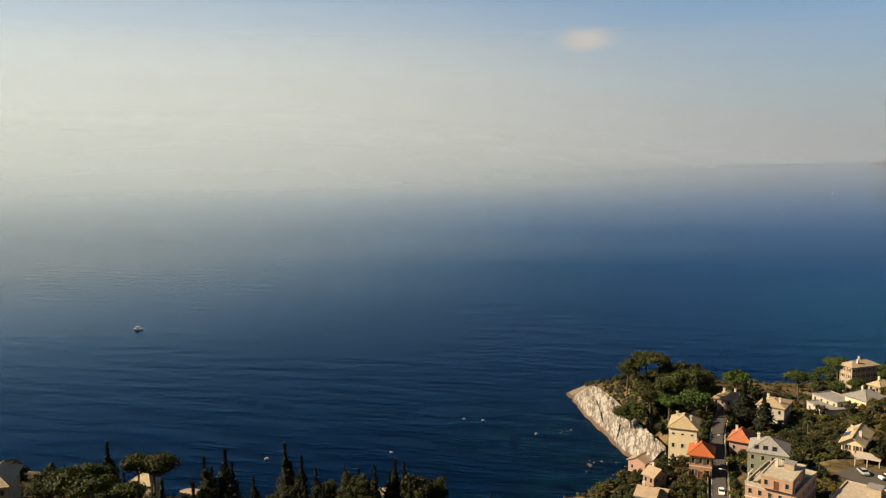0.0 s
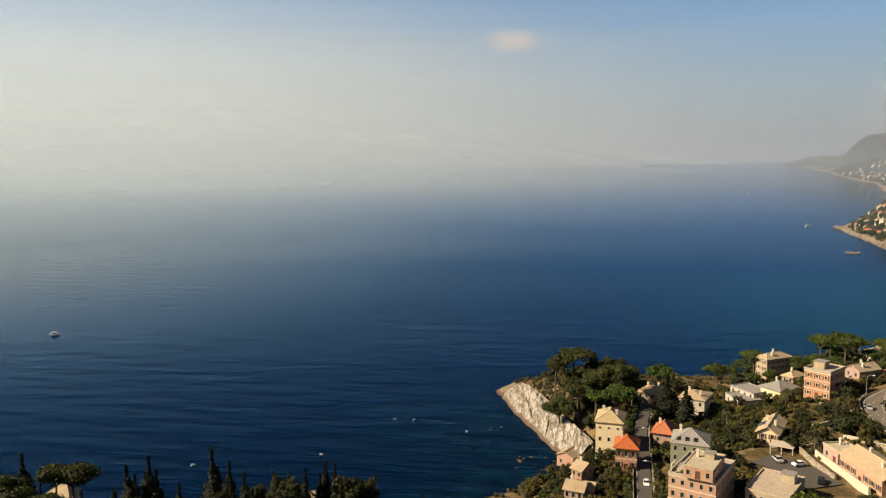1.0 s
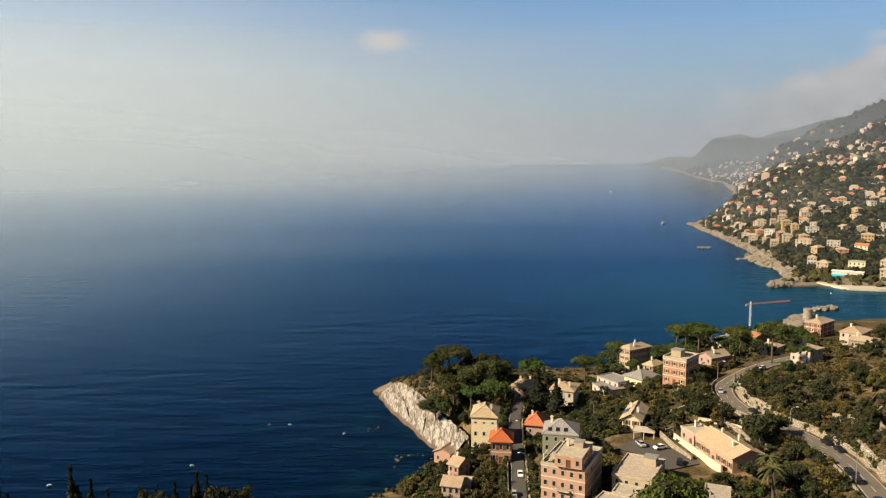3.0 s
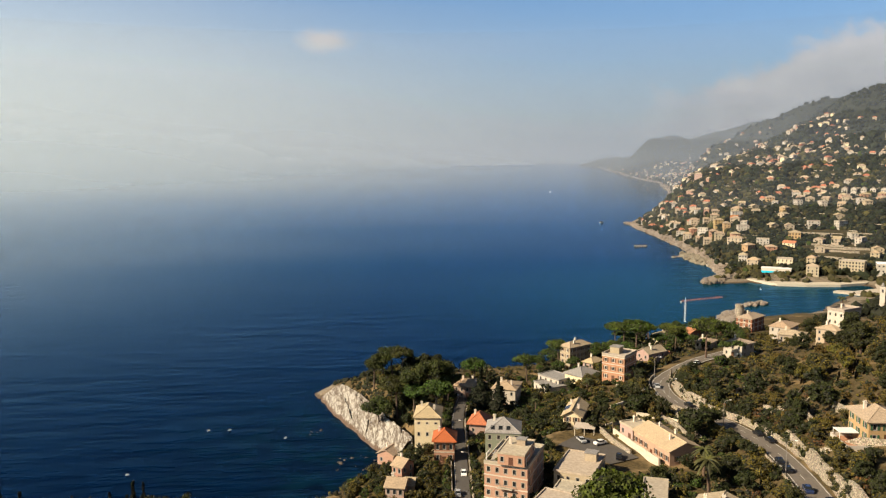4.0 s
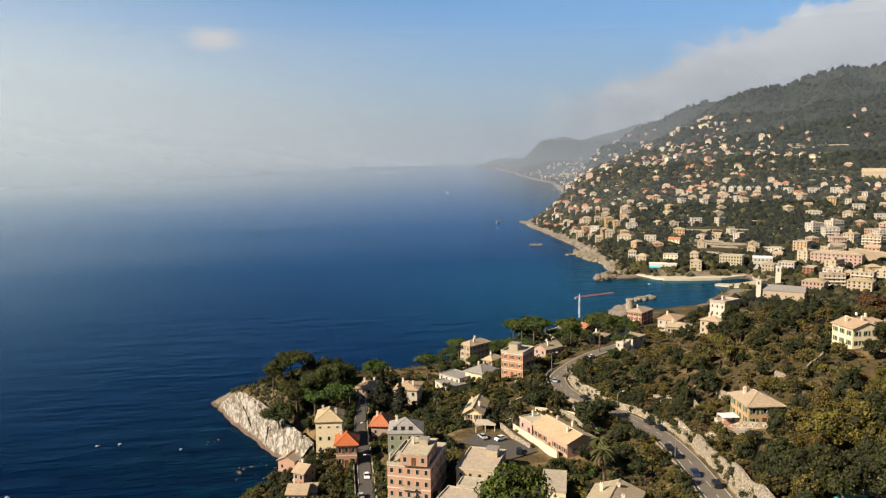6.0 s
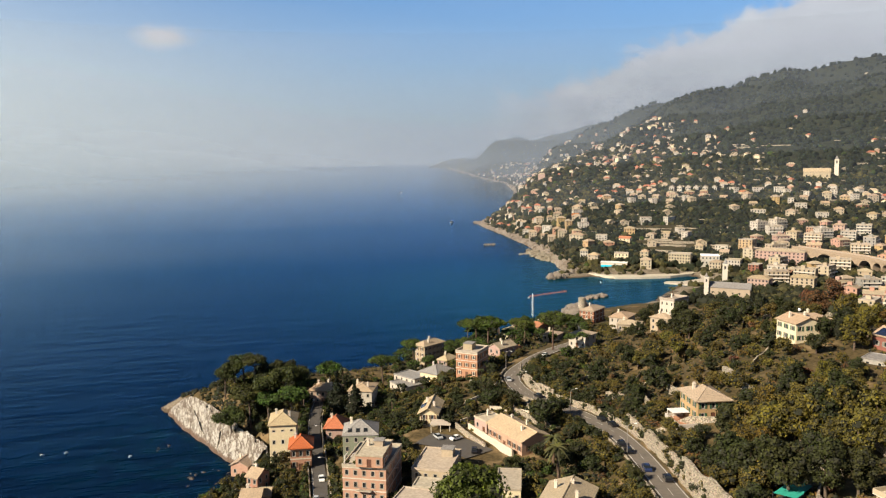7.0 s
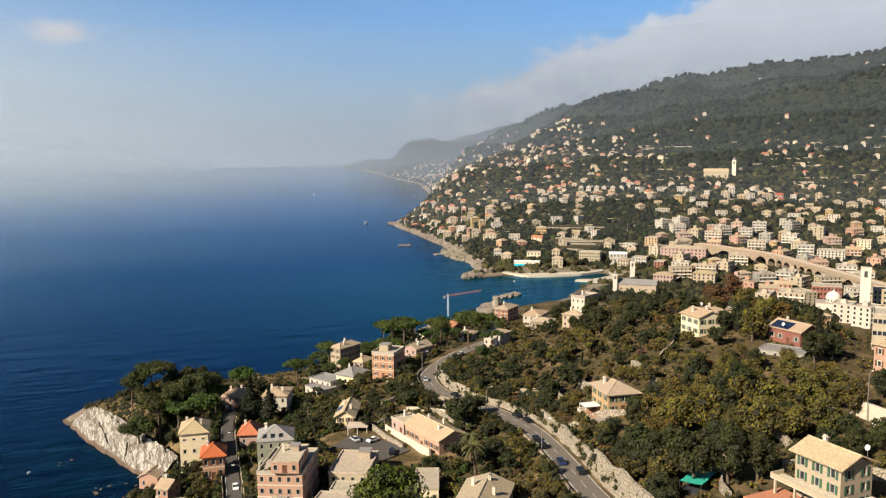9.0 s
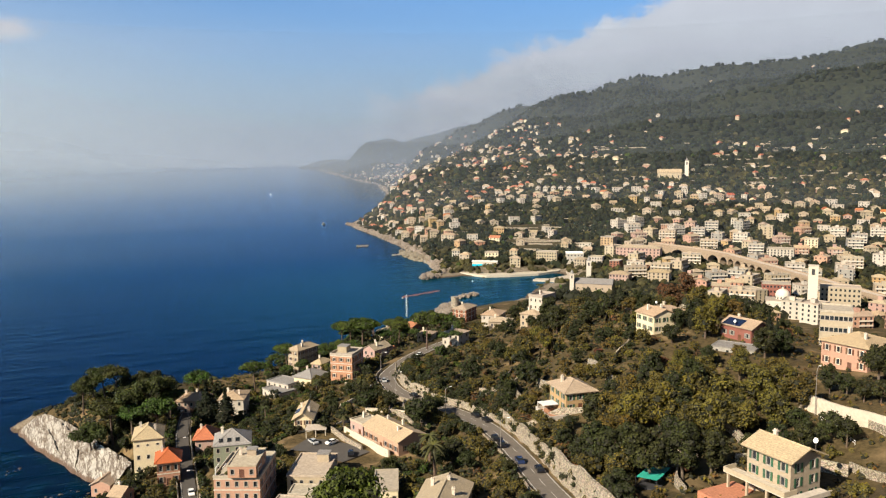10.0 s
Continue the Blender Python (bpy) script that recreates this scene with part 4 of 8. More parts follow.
def road(name, wide, pts, mat, label, lines):
    line = along(pts)
    ob = tagged(obj(name, ribbon(line, [-wide / 2, -wide / 4, 0, wide / 4, wide / 2], 0.0), mat), label, "road", kind="structure")
    for off, width, dash in lines:
        if dash:
            vs, fs = [], []
            for i in range(0, len(line) - 3, 4):
                v, _, f = ribbon(line[i:i + 3], [off - width / 2, off + width / 2], 0.03)
                fs += [tuple(q + len(vs) for q in t) for t in f]
                vs += v
            part("lane_marking", (vs, [], fs), LINE_PAINT, ob)
        else:
            part("edge_line", ribbon(line, [off - width / 2, off + width / 2], 0.03), LINE_PAINT, ob)
    return line


MAIN = road("road", 6.6, ROADS[0][1], ASPHALT, "grey asphalt road with white lines winding along the slope", ((-2.9, 0.16, False), (2.9, 0.16, False), (0.0, 0.12, True)))
LANE = road("road", 4.6, ROADS[1][1], LANE_SHADE_ASPHALT, "narrow grey lane running down to the headland", ((-1.9, 0.12, False),))
road("pavement", 11.0, ROADS[2][1], LANE_SHADE_ASPHALT, "small paved parking yard behind the terrace block", ())


def on_line(line, k, off):
    i = int(k)
    p, q = line[i], line[i + 1]
    d = (q - p).normalized()
    c = p.lerp(q, k - i) + Vector((d.y, -d.x, 0)) * off
    return c.x, c.y, c.z, math.degrees(math.atan2(d.y, d.x))


def wall_run(label, line, off, low, high, thick=0.5, mat=None, name="retaining_wall", vary=0.4):
    """A wall beside a line, its foot low and its head high above that line."""
    vs, fs = [], []
    for i, p in enumerate(line):
        a, b = line[max(i - 1, 0)], line[min(i + 1, len(line) - 1)]
        d = Vector((b.x - a.x, b.y - a.y, 0)).normalized()
        n = Vector((d.y, -d.x, 0))
        lean = 0.12 * (high - low) * (1 if off > 0 else -1)
        s = 1 if off > 0 else -1
        h = high + vary * noise.noise(Vector((p.x * 0.11, p.y * 0.11, 3.0))) + 0.25 * vary * noise.noise(Vector((p.x * 0.9, p.y * 0.9, 1.0)))
        for o, z in ((0, low), (lean, h), (lean + thick * s, h + 0.05), (lean + thick * s, low)):
            vs.append(tuple(p + n * (off + o) + Vector((0, 0, z))))
        if i:
            fs += [((i - 1) * 4 + j, (i - 1) * 4 + j + 1, i * 4 + j + 1, i * 4 + j) for j in range(3)]
    e = len(vs) - 4
    fs += [(0, 1, 2, 3), (e + 3, e + 2, e + 1, e)]
    return tagged(obj(name, (vs, [], fs), mat or STONE_WALL), label, "wall", kind="structure")


wall_run("high pale rubble retaining wall above the road", MAIN[0:22], 4.3, -1.0, 6.0, 0.7, vary=1.2)
wall_run("pale rubble retaining wall above the road", MAIN[21:41], 4.3, -1.0, 4.2, 0.7, vary=1.2)
wall_run("pale rubble retaining wall along the bend", MAIN[40:66], 4.3, -0.8, 2.0, 0.6, vary=1.0)
wall_run("low pale stone wall above the bend of the road", MAIN[66:104], 4.3, -0.6, 3.2, 0.6, vary=1.6)
wall_run("low worn stone kerb along the road", MAIN[6:60], -3.5, -2.5, 0.35, 0.35, vary=0.12)
wall_run("roadside parapet and retaining wall of pale stone", MAIN[60:96], -3.6, -4.0, 0.7, 0.35, vary=0.2)
wall_run("low stone wall beside the lane", LANE[6:46], 2.7, -0.8, 0.9, 0.3, vary=0.2)
wall_run("low stone wall beside the lane", LANE[10:30], -2.7, -0.8, 0.7, 0.3, vary=0.2)


def wall_between(label, pts, low, high, thick=0.5, mat=None, vary=0.4):
    line = along([(x, y, float(land(x, y)[0])) for x, y in pts], 6)
    return wall_run(label, line, 0.01, low, high, thick, mat, vary=vary)


wall_between("pale garden retaining wall on the terraced slope", [(161, 126), (159, 116), (157, 104), (154, 92)], -3.0, 3.6, 0.7, PLASTER_WALL)
wall_between("broken rubble terrace wall on the slope", [(141, 176), (146, 190), (152, 204)], -2.0, 2.6, 0.6, vary=1.2)
wall_between("rubble terrace wall above the road", [(119, 196), (121, 210), (120, 226)], -2.0, 2.4, 0.6, vary=1.0)
wall_between("stone stairway wall beside the orange villa", [(117, 186), (122, 178), (126, 169)], -2.0, 1.8, 0.5, vary=0.6)
wall_between("pale wall below the parking yard", [(78, 232), (81, 220), (83, 206)], -4.0, 1.6, 0.5, PLASTER_WALL)
wall_between("pale wall along the garden ramp", [(76, 238), (83, 240), (92, 236)], -2.5, 1.2, 0.4, PLASTER_WALL)
wall_between("pale garden wall between the gardens", [(90, 246), (97, 238), (104, 226)], -2.5, 1.4, 0.4, PLASTER_WALL)
wall_between("garden wall of pale stone", [(84, 258), (92, 262), (99, 266)], -2.5, 1.6, 0.4, PLASTER_WALL)
wall_between("garden terrace wall by the shore", [(2, 240), (10, 243), (18, 241)], -2.5, 1.2, 0.4, PLASTER_WALL)
wall_between("rubble terrace wall beneath the white villa", [(108, 113), (113, 121), (121, 128)], -2.5, 1.8, 0.5, vary=0.8)
wall_between("rubble terrace wall above the white villa", [(128, 118), (134, 110), (138, 98)], -2.0, 2.2, 0.5, vary=0.8)
wall_between("rubble terrace wall on the slope", [(160, 200), (170, 206), (178, 214)], -1.5, 1.6, 0.5, vary=0.8)
wall_between("rubble terrace wall on the slope", [(140, 232), (150, 240), (158, 250)], -1.5, 1.4, 0.5, vary=0.8)
wall_between("rubble terrace wall on the slope", [(132, 262), (142, 270), (150, 280)], -1.5, 1.4, 0.5, vary=0.8)

for label, low, high, line in (
        ("broken pale rubble wall above the bend", -2.0, 2.6, [(123.5, 297.6), (118.5, 286), (115.8, 274)]),
        ("crumbling pale terrace wall above the road", -2.0, 2.2, [(123.9, 281.5), (121, 266), (119.5, 250.3)]),
        ("pale terrace wall above the road", -1.5, 1.8, [(120.9, 249.8), (121.5, 238.3)]),
        ("pale terrace platform wall below the olives", -2.5, 2.4, [(129.5, 235.5), (132, 229), (134.6, 222.5)]),
        ("tall pale rubble wall climbing the slope", -2.5, 2.6, [(140.5, 232.3), (134, 218), (127.9, 204.7)]),
        ("pale garden wall beside the orange villa", -2.0, 2.2, [(139.7, 213.5), (137, 204), (135.5, 196)]),
        ("pale terrace wall below the road", -2.5, 1.0, [(102.2, 264.0), (105, 254), (107, 246)]),
        ("pale garden terrace wall below the road", -2.0, 1.6, [(96.1, 241.1), (98, 232), (98.2, 223.0)]),
        ("pale garden terrace wall below the road", -2.0, 1.4, [(102.6, 242.0), (102, 229), (100.9, 216.5)]),
        ("pale yard wall above the lower terrace", -3.0, 1.5, [(74.4, 234.8), (76.5, 226), (78.3, 217.0)]),
        ("stair wall of pale stone by the banded palazzo", -2.0, 1.4, [(97.3, 288.9), (100, 281), (101.5, 274)]),
        ("pale rubble terrace wall in the wood", -2.5, 2.4, [(140.5, 134.6), (139, 128), (136.3, 122.0)]),
        ("rubble wall above the pool", -2.0, 2.0, [(117.4, 134.0), (119.5, 129.5), (121, 125)]),
        ("rubble garden wall above the white villa", -2.0, 2.2, [(125.3, 134.6), (126, 130), (125.5, 126)]),
        ("long pale retaining wall below the peach villa", -2.5, 2.0, [(164.3, 125.6), (161.5, 118), (158.1, 109.6), (155, 101)]),
        ("pale wall beside the lamp post", -2.0, 1.6, [(150.9, 124.7), (156, 126), (160, 127.4)]),
        ("low pale garden wall on the slope", -2.0, 1.5, [(140.4, 99.1), (138.6, 94), (137, 89)])):
    wall_between(label, line, low, high, 0.5, vary=0.9 if "rubble" in label else 0.3)

# ---- village houses ----
house('yellow_house', 'three-storey pale yellow house with a light slate hip roof', 20.6, 265.2, 14.2, -9.1, 8.9, 12.0, 11.8, wall='yellow', rows=3, cols=3, side=3, shutters='', rise=3.0, trim=True, small_top=True, chimneys=2)
house('red_house', 'red and pink panelled villa with a terracotta roof beside the lane', 24.6, 247.6, 15.9, -8.4, 6.6, 8.5, 7.3, wall='salmon', tiles='terracotta', rows=2, cols=3, side=2, shutters='brown', rise=2.8, bands=True, over=0.8, win=(1.0, 1.8))
house('orange_roof_house', 'low rose house with a bright orange tiled hip roof', 39.3, 268.3, 16.6, -18.4, 6.1, 8.3, 4.6, wall='rose', tiles='terracotta', rows=1, cols=2, side=2, shutters='', rise=3.2, over=0.9)
house('green_apartment_block', 'pale green apartment block with a dark mansard attic', 41.7, 232.1, 20.3, -12.8, 10.8, 11.0, 11.0, wall='green', roof='hip', tiles='grey', rows=4, cols=4, side=3, shutters='', rise=3.2, over=0.2, chimneys=1, balconies=((1.5, 8.3, 5), (1.5, 5.5, 5)))
house('pink_apartment_block', 'pink apartment block with balconies and a roof terrace', 39.6, 203.1, 20.9, -27.5, 12.0, 17.0, 13.0, wall='pink', roof='flat', tiles='terrace', rows=4, cols=5, side=4, shutters='', rise=0.5, bands=True, balconies=((0, 7.0, 4.2), (0, 3.8, 4.8), (0, 0.6, 4.8)), chimneys=0)
house('pink_apartment_penthouse', 'set-back pink penthouse with a flat roof on the apartment block', 39.3, 199.2, 34.5, -25.3, 7.3, 12.0, 3.0, wall='pink', roof='flat', tiles='terrace', rows=1, cols=3, side=3, shutters='', rise=0.2, deep=0.0, chimneys=1)
house('stepped_terrace_block', 'cream block with a broad flat terrace roof', 57.6, 201.3, 24.7, -29.5, 10.5, 16.0, 6.5, wall='cream', roof='flat', tiles='terrace', rows=2, cols=4, side=4, shutters='', rise=0.35, chimneys=0)
house('stepped_terrace_block', 'lower cream block with a flat roof stepping down the slope', 52.8, 190.9, 24.6, -29.3, 8.5, 6.0, 4.5, wall='cream', roof='flat', tiles='terrace', rows=1, cols=3, side=2, shutters='', rise=0.3, chimneys=0)
house('stepped_terrace_block', 'lowest cream block with a flat roof stepping down the slope', 47.6, 185.2, 24.2, -34.9, 10.5, 8.0, 4.5, wall='cream', roof='flat', tiles='terrace', rows=1, cols=3, side=2, shutters='', rise=0.3, chimneys=0)
house('yellow_gable_house', 'yellow gabled house with slate roof and solar collector', 69.2, 248.6, 26.5, -24.5, 5.7, 14.0, 3.8, wall='yellow', roof='gable_y', rows=2, cols=2, side=3, shutters='brown', rise=2.2, over=0.8, chimneys=2)
house('long_brown_house', 'long low rose house with a wide plain slate roof', 87.6, 214.7, 27.2, -78.4, 19.1, 10.3, 4.8, wall='pink', roof='gable', rows=1, cols=7, side=2, shutters='brown', rise=2.2, over=0.6, chimneys=3)
house('small_rose_house', 'small rose annexe with a pale flat terrace', 82.9, 227.9, 28.0, -73.6, 6.7, 7.0, 4.0, wall='rose', roof='flat', tiles='terrace', rows=1, cols=2, side=2, shutters='', rise=0.4, chimneys=1)
house('cream_palazzo', 'four-storey cream palazzo with a shallow slate hip roof', 96.7, 349.0, 17.0, -58.7, 6.3, 13.7, 10.9, wall='cream', rows=4, cols=2, side=5, shutters='brown', rise=1.9, over=0.6, chimneys=2, trim=True)
house('red_palazzo', 'red-brown banded palazzo with pale base and roof terrace', 102.2, 301.6, 25.4, -42.4, 9.6, 12.1, 10.1, wall='salmon', roof='flat', tiles='terrace', rows=3, cols=3, side=3, shutters='brown', rise=0.8, bands=True, trim=True, chimneys=1)
house('small_pink_house', 'small rose house with a pyramid slate roof', 99.7, 330.3, 20.4, -48.8, 5.1, 8.2, 4.5, wall='rose', rows=2, cols=2, side=2, shutters='', rise=1.8)
house('pale_roof_house', 'low yellow house under a pale pyramid roof', 90.0, 314.2, 19.8, -54.6, 9.3, 10.7, 4.6, wall='yellow', tiles='grey', rows=1, cols=2, side=2, shutters='', rise=2.6, over=0.7)
house('pink_gable_house', 'pink gabled house by the bend of the road', 123.4, 322.2, 24.8, -61.4, 6.9, 11.0, 5.8, wall='rose', roof='gable_y', rows=2, cols=2, side=3, shutters='', rise=2.2, chimneys=2)
house('rose_headland_house', 'rose villa with light slate roofs on the headland', 42.7, 319.0, 14.7, -23.2, 11.9, 9.0, 5.0, wall='rose', rows=2, cols=5, side=3, shutters='', rise=2.2, chimneys=3)
house('white_villa', 'white villa with brown side wall and flat slate roofs', 56.0, 304.5, 16.1, -23.2, 9.5, 12.0, 6.8, wall='white', rows=2, cols=3, side=4, shutters='', rise=1.7, chimneys=2)
house('white_terraced_building', 'low white terraced building stepped above the sea', 79.6, 314.0, 16.8, -69.8, 12.3, 16.0, 3.6, wall='white', roof='flat', tiles='grey', rows=1, cols=3, side=4, shutters='', rise=0.3, chimneys=0)
house('white_terraced_building', 'white upper terrace block above the sea', 80.0, 318.5, 17.1, -60.2, 12.8, 9.0, 5.0, wall='white', roof='flat', tiles='grey', rows=2, cols=4, side=2, shutters='', rise=0.3, chimneys=0)
house('white_cottage', 'white cottage with a grey slate roof by the road', 162.5, 320.0, 28.2, -59.5, 9.1, 9.0, 5.9, wall='white', rows=2, cols=3, side=2, shutters='', rise=1.6, chimneys=1)
house('brick_villa', 'tall red-brown villa with a slate hip roof by the bay', 212.3, 405.9, 19.4, -51.9, 8.8, 15.3, 7.4, wall='red', rows=3, cols=3, side=3, shutters='', rise=2.0, trim=True, bands=True, category='villa')
house('white_house', 'white house with a slate roof above the bay', 202.4, 353.6, 27.4, -47.1, 9.3, 13.8, 6.0, wall='white', rows=2, cols=3, side=3, shutters='', rise=1.8)
house('cream_house', 'cream house with a low slate roof above the bay', 195.7, 334.4, 30.2, -35.5, 11.1, 9.0, 3.5, wall='cream', rows=1, cols=4, side=2, shutters='', rise=1.5)
house('cream_house', 'cream house with a low slate roof above the bay', 199.7, 311.3, 35.1, -57.0, 8.6, 9.0, 6.0, wall='cream', rows=2, cols=3, side=2, shutters='', rise=1.5)
house('white_castle_villa', 'tall white villa with a terrace top above the beach', 206.9, 313.8, 35.7, -65.7, 7.7, 12.0, 13.0, wall='white', roof='flat', tiles='terrace', rows=4, cols=3, side=3, shutters='', rise=1.0, trim=True)
house('yellow_cottage', 'small yellow house with a slate roof among pines', 154.7, 386.6, 18.7, -59.3, 5.4, 10.5, 4.3, wall='yellow', rows=2, cols=2, side=2, shutters='', rise=1.5)
house('orange_cottage', 'orange-red house with a tiled roof among pines', 163.4, 371.6, 21.7, -62.4, 5.0, 8.0, 5.5, wall='red', tiles='terracotta', roof='gable', rows=2, cols=2, side=2, shutters='', rise=1.8)
house('low_cottage', 'low cream house with a slate roof beside the road', 159.4, 346.0, 25.2, -47.5, 7.6, 7.0, 3.6, wall='cream', rows=1, cols=3, side=2, shutters='', rise=1.2)
house('tiled_lodge', 'small lodge with an orange tiled roof by the bend', 130.6, 324.8, 25.4, -43.9, 3.9, 6.0, 3.2, wall='salmon', tiles='terracotta', roof='gable', rows=1, cols=2, side=1, shutters='', rise=1.4)
house('orange_villa', 'orange villa with a pale slate hip roof on the slope', 128.4, 179.0, 44.2, -10.3, 8.9, 11.2, 5.4, wall='ochre', rows=2, cols=3, side=3, shutters='green', rise=2.4, chimneys=1, over=0.8)
house('cream_villa', 'cream-yellow gabled villa on the crest', 185.7, 208.8, 54.4, -4.8, 9.7, 10.0, 6.1, wall='yellow', roof='gable_y', rows=2, cols=3, side=3, shutters='green', rise=2.0, chimneys=1)
house('pink_villa_annexe', 'rose annexe with a tiled roof terrace on the crest', 189.9, 209.9, 53.8, -97.2, 7.7, 13.0, 7.0, wall='rose', rows=2, cols=2, side=3, shutters='', rise=1.6, chimneys=2)
house('red_solar_house', 'red house with solar panels on its roof', 198.0, 180.3, 55.7, -86.5, 12.1, 9.0, 4.5, wall='red', tiles='slate', roof='gable', rows=1, cols=4, side=2, shutters='grey', rise=2.2, chimneys=1)
house('garden_store', 'low garden store under a flat grey roof', 187.0, 173.5, 53.2, -62.0, 13.0, 8.0, 2.8, wall='grey', roof='flat', tiles='grey', rows=1, cols=4, side=2, shutters='', rise=0.15, chimneys=0)
house('peach_villa', 'large peach-coloured villa with brown shutters and slate roof', 203.0, 143.6, 54.9, -85.0, 13.7, 14.0, 7.1, wall='pink', rows=2, cols=4, side=3, shutters='brown', rise=2.6, chimneys=2, win=(1.1, 1.7), trim=True, over=0.7)
house('white_slope_villa', 'white three-storey villa with green shutters and a slate gable roof', 119.4, 98.5, 51.7, -89.1, 9.8, 8.1, 8.2, wall='cream', roof='gable', rows=3, cols=3, side=2, shutters='green', rise=2.0, over=0.9, chimneys=1, win=(1.0, 1.7))
house('brown_roof_house', 'house with a flat brown roof and yellow eaves', 70.8, 179.7, 28.2, -22.7, 6.0, 13.0, 4.2, wall='yellow', roof='flat', tiles='terrace', rows=1, cols=3, side=3, shutters='', rise=0.3, chimneys=0)
house('twin_roof_house', 'cream house with worn slate roofs and many chimneys', 74.9, 154.1, 33.0, -37.5, 10.9, 14.0, 5.0, wall='cream', roof='gable_y', rows=1, cols=4, side=4, shutters='', rise=2.2, chimneys=3)
house('shore_house', 'brown shore house with a slate gable roof', 7.4, 286.2, 0.0, -31.1, 6.9, 7.7, 4.2, wall='pink', roof='gable_y', rows=1, cols=2, side=2, shutters='', rise=1.8, chimneys=1)
house('shore_house', 'salmon shore house with a slate gable roof', 10.0, 235.9, 14.4, -39.4, 3.9, 6.2, 5.0, wall='salmon', roof='gable', rows=2, cols=2, side=2, shutters='', rise=1.8, chimneys=1)
house('shore_house', 'pink shore house with a slate gable roof', 7.5, 216.1, 16.6, -16.5, 5.4, 7.0, 5.0, wall='rose', roof='gable', rows=2, cols=3, side=2, shutters='', rise=1.6, chimneys=1)
house('shore_house', 'small cream shore house', 11.3, 219.0, 16.5, -12.5, 2.9, 6.0, 4.0, wall='cream', roof='gable', rows=1, cols=2, side=2, shutters='', rise=1.2, chimneys=0)
house('hillside_house', 'cream house with a slate pyramid roof among cypresses', -139.6, 197.3, 15.3, -5.5, 7.0, 4.3, 5.0, wall='cream', rows=1, cols=2, side=2, shutters='', rise=2.2, chimneys=1, over=0.7)
house('hillside_house', 'tall cream house at the edge of the wood', -144.0, 147.7, 32.5, 29.5, 6.0, 12.0, 9.0, wall='cream', rows=3, cols=3, side=3, shutters='', rise=2.6, chimneys=1, over=0.8)
house('garden_shed', 'low shed with a pale roof among cypresses', -128.2, 203.2, 11.5, 4.1, 6.0, 7.0, 3.0, wall='cream', roof='gable', rows=1, cols=2, side=1, shutters='', rise=1.0, chimneys=0)
house('garden_shed', 'low shed with a pale roof among cypresses', -70.1, 209.4, 14.5, 5.1, 6.8, 6.0, 3.0, wall='cream', roof='gable', rows=1, cols=2, side=1, shutters='', rise=1.0, chimneys=0)

# ---- town by the bay ----
house('school_building', 'long four-storey pink-cream institutional building', 526.2, 619.8, 11.9, -50.6, 44.1, 16.0, 12.3, wall='rose', roof='hip', rows=4, cols=12, side=3, rise=2.2, category='building', shutters='', chimneys=0, door=False, win=(1.3, 1.6))
house('ochre_block', 'tall ochre apartment block', 533.4, 678.1, 16.4, -57.2, 14.0, 14.0, 13.1, wall='ochre', roof='flat', tiles='terrace', rows=5, cols=4, side=3, rise=0.5, category='building', shutters='', chimneys=0, door=False, win=(1.3, 1.6))
house('rose_town_house', 'rose town house with slate hip roof by the beach', 431.6, 531.7, 5.6, -52.9, 16.7, 14.0, 9.8, wall='rose', rows=3, cols=6, side=3, rise=2, category='building', shutters='', chimneys=0, door=False, win=(1.3, 1.6))
house('cream_town_house', 'cream town house with slate roof', 465.3, 520.5, 5.5, -51.3, 18.2, 14.0, 10.4, wall='cream', rows=4, cols=5, side=3, rise=2, category='building', shutters='', chimneys=0, door=False, win=(1.3, 1.6))
house('red_town_house', 'narrow red town house', 474.1, 590.9, 7.8, -56.1, 9.4, 12.0, 9.4, wall='red', roof='flat', tiles='terrace', rows=4, cols=3, side=3, rise=0.5, category='building', shutters='', chimneys=0, door=False, win=(1.3, 1.6))
house('white_apartment_block', 'large white apartment block with six storeys', 633.5, 536.3, 12.5, -53.6, 24.4, 16.0, 12.2, wall='white', roof='flat', tiles='terrace', rows=5, cols=8, side=4, rise=0.6, category='building', shutters='', chimneys=0, door=False, win=(1.3, 1.6))
house('yellow_tower_house', 'tall yellow apartment house', 696.1, 550.8, 17.1, -57.5, 12.7, 13.0, 12.6, wall='yellow', roof='flat', tiles='terrace', rows=5, cols=4, side=3, rise=0.6, category='building', shutters='', chimneys=0, door=False, win=(1.3, 1.6))
house('cream_apartment_block', 'cream apartment block with many windows', 464.8, 419.8, 4.5, -100.8, 19.0, 16.0, 10.9, wall='cream', roof='flat', tiles='terrace', rows=5, cols=5, side=4, rise=0.6, category='building', shutters='', chimneys=0, door=False, win=(1.3, 1.6))
house('brick_apartment_block', 'red-brown apartment block with a terrace roof', 482.3, 411.4, 4.6, -44.9, 19.6, 14.0, 15.0, wall='red', roof='flat', tiles='terrace', rows=4, cols=8, side=3, rise=0.6, category='building', shutters='', chimneys=0, door=False, win=(1.3, 1.6))
house('cream_apartment_block', 'cream apartment block with balcony bands', 496.2, 367.4, 4.2, -51.1, 26.0, 14.0, 18.0, wall='cream', roof='flat', tiles='terrace', rows=5, cols=9, side=3, rise=0.6, category='building', shutters='', chimneys=0, door=False, win=(1.3, 1.6))
house('cream_apartment_block', 'lower cream apartment block with a terrace roof', 238.2, 177.5, 50.3, -51.8, 9.9, 14.0, 12.0, wall='cream', roof='flat', tiles='terrace', rows=3, cols=7, side=3, rise=0.6, category='building', shutters='', chimneys=0, door=False, win=(1.3, 1.6))
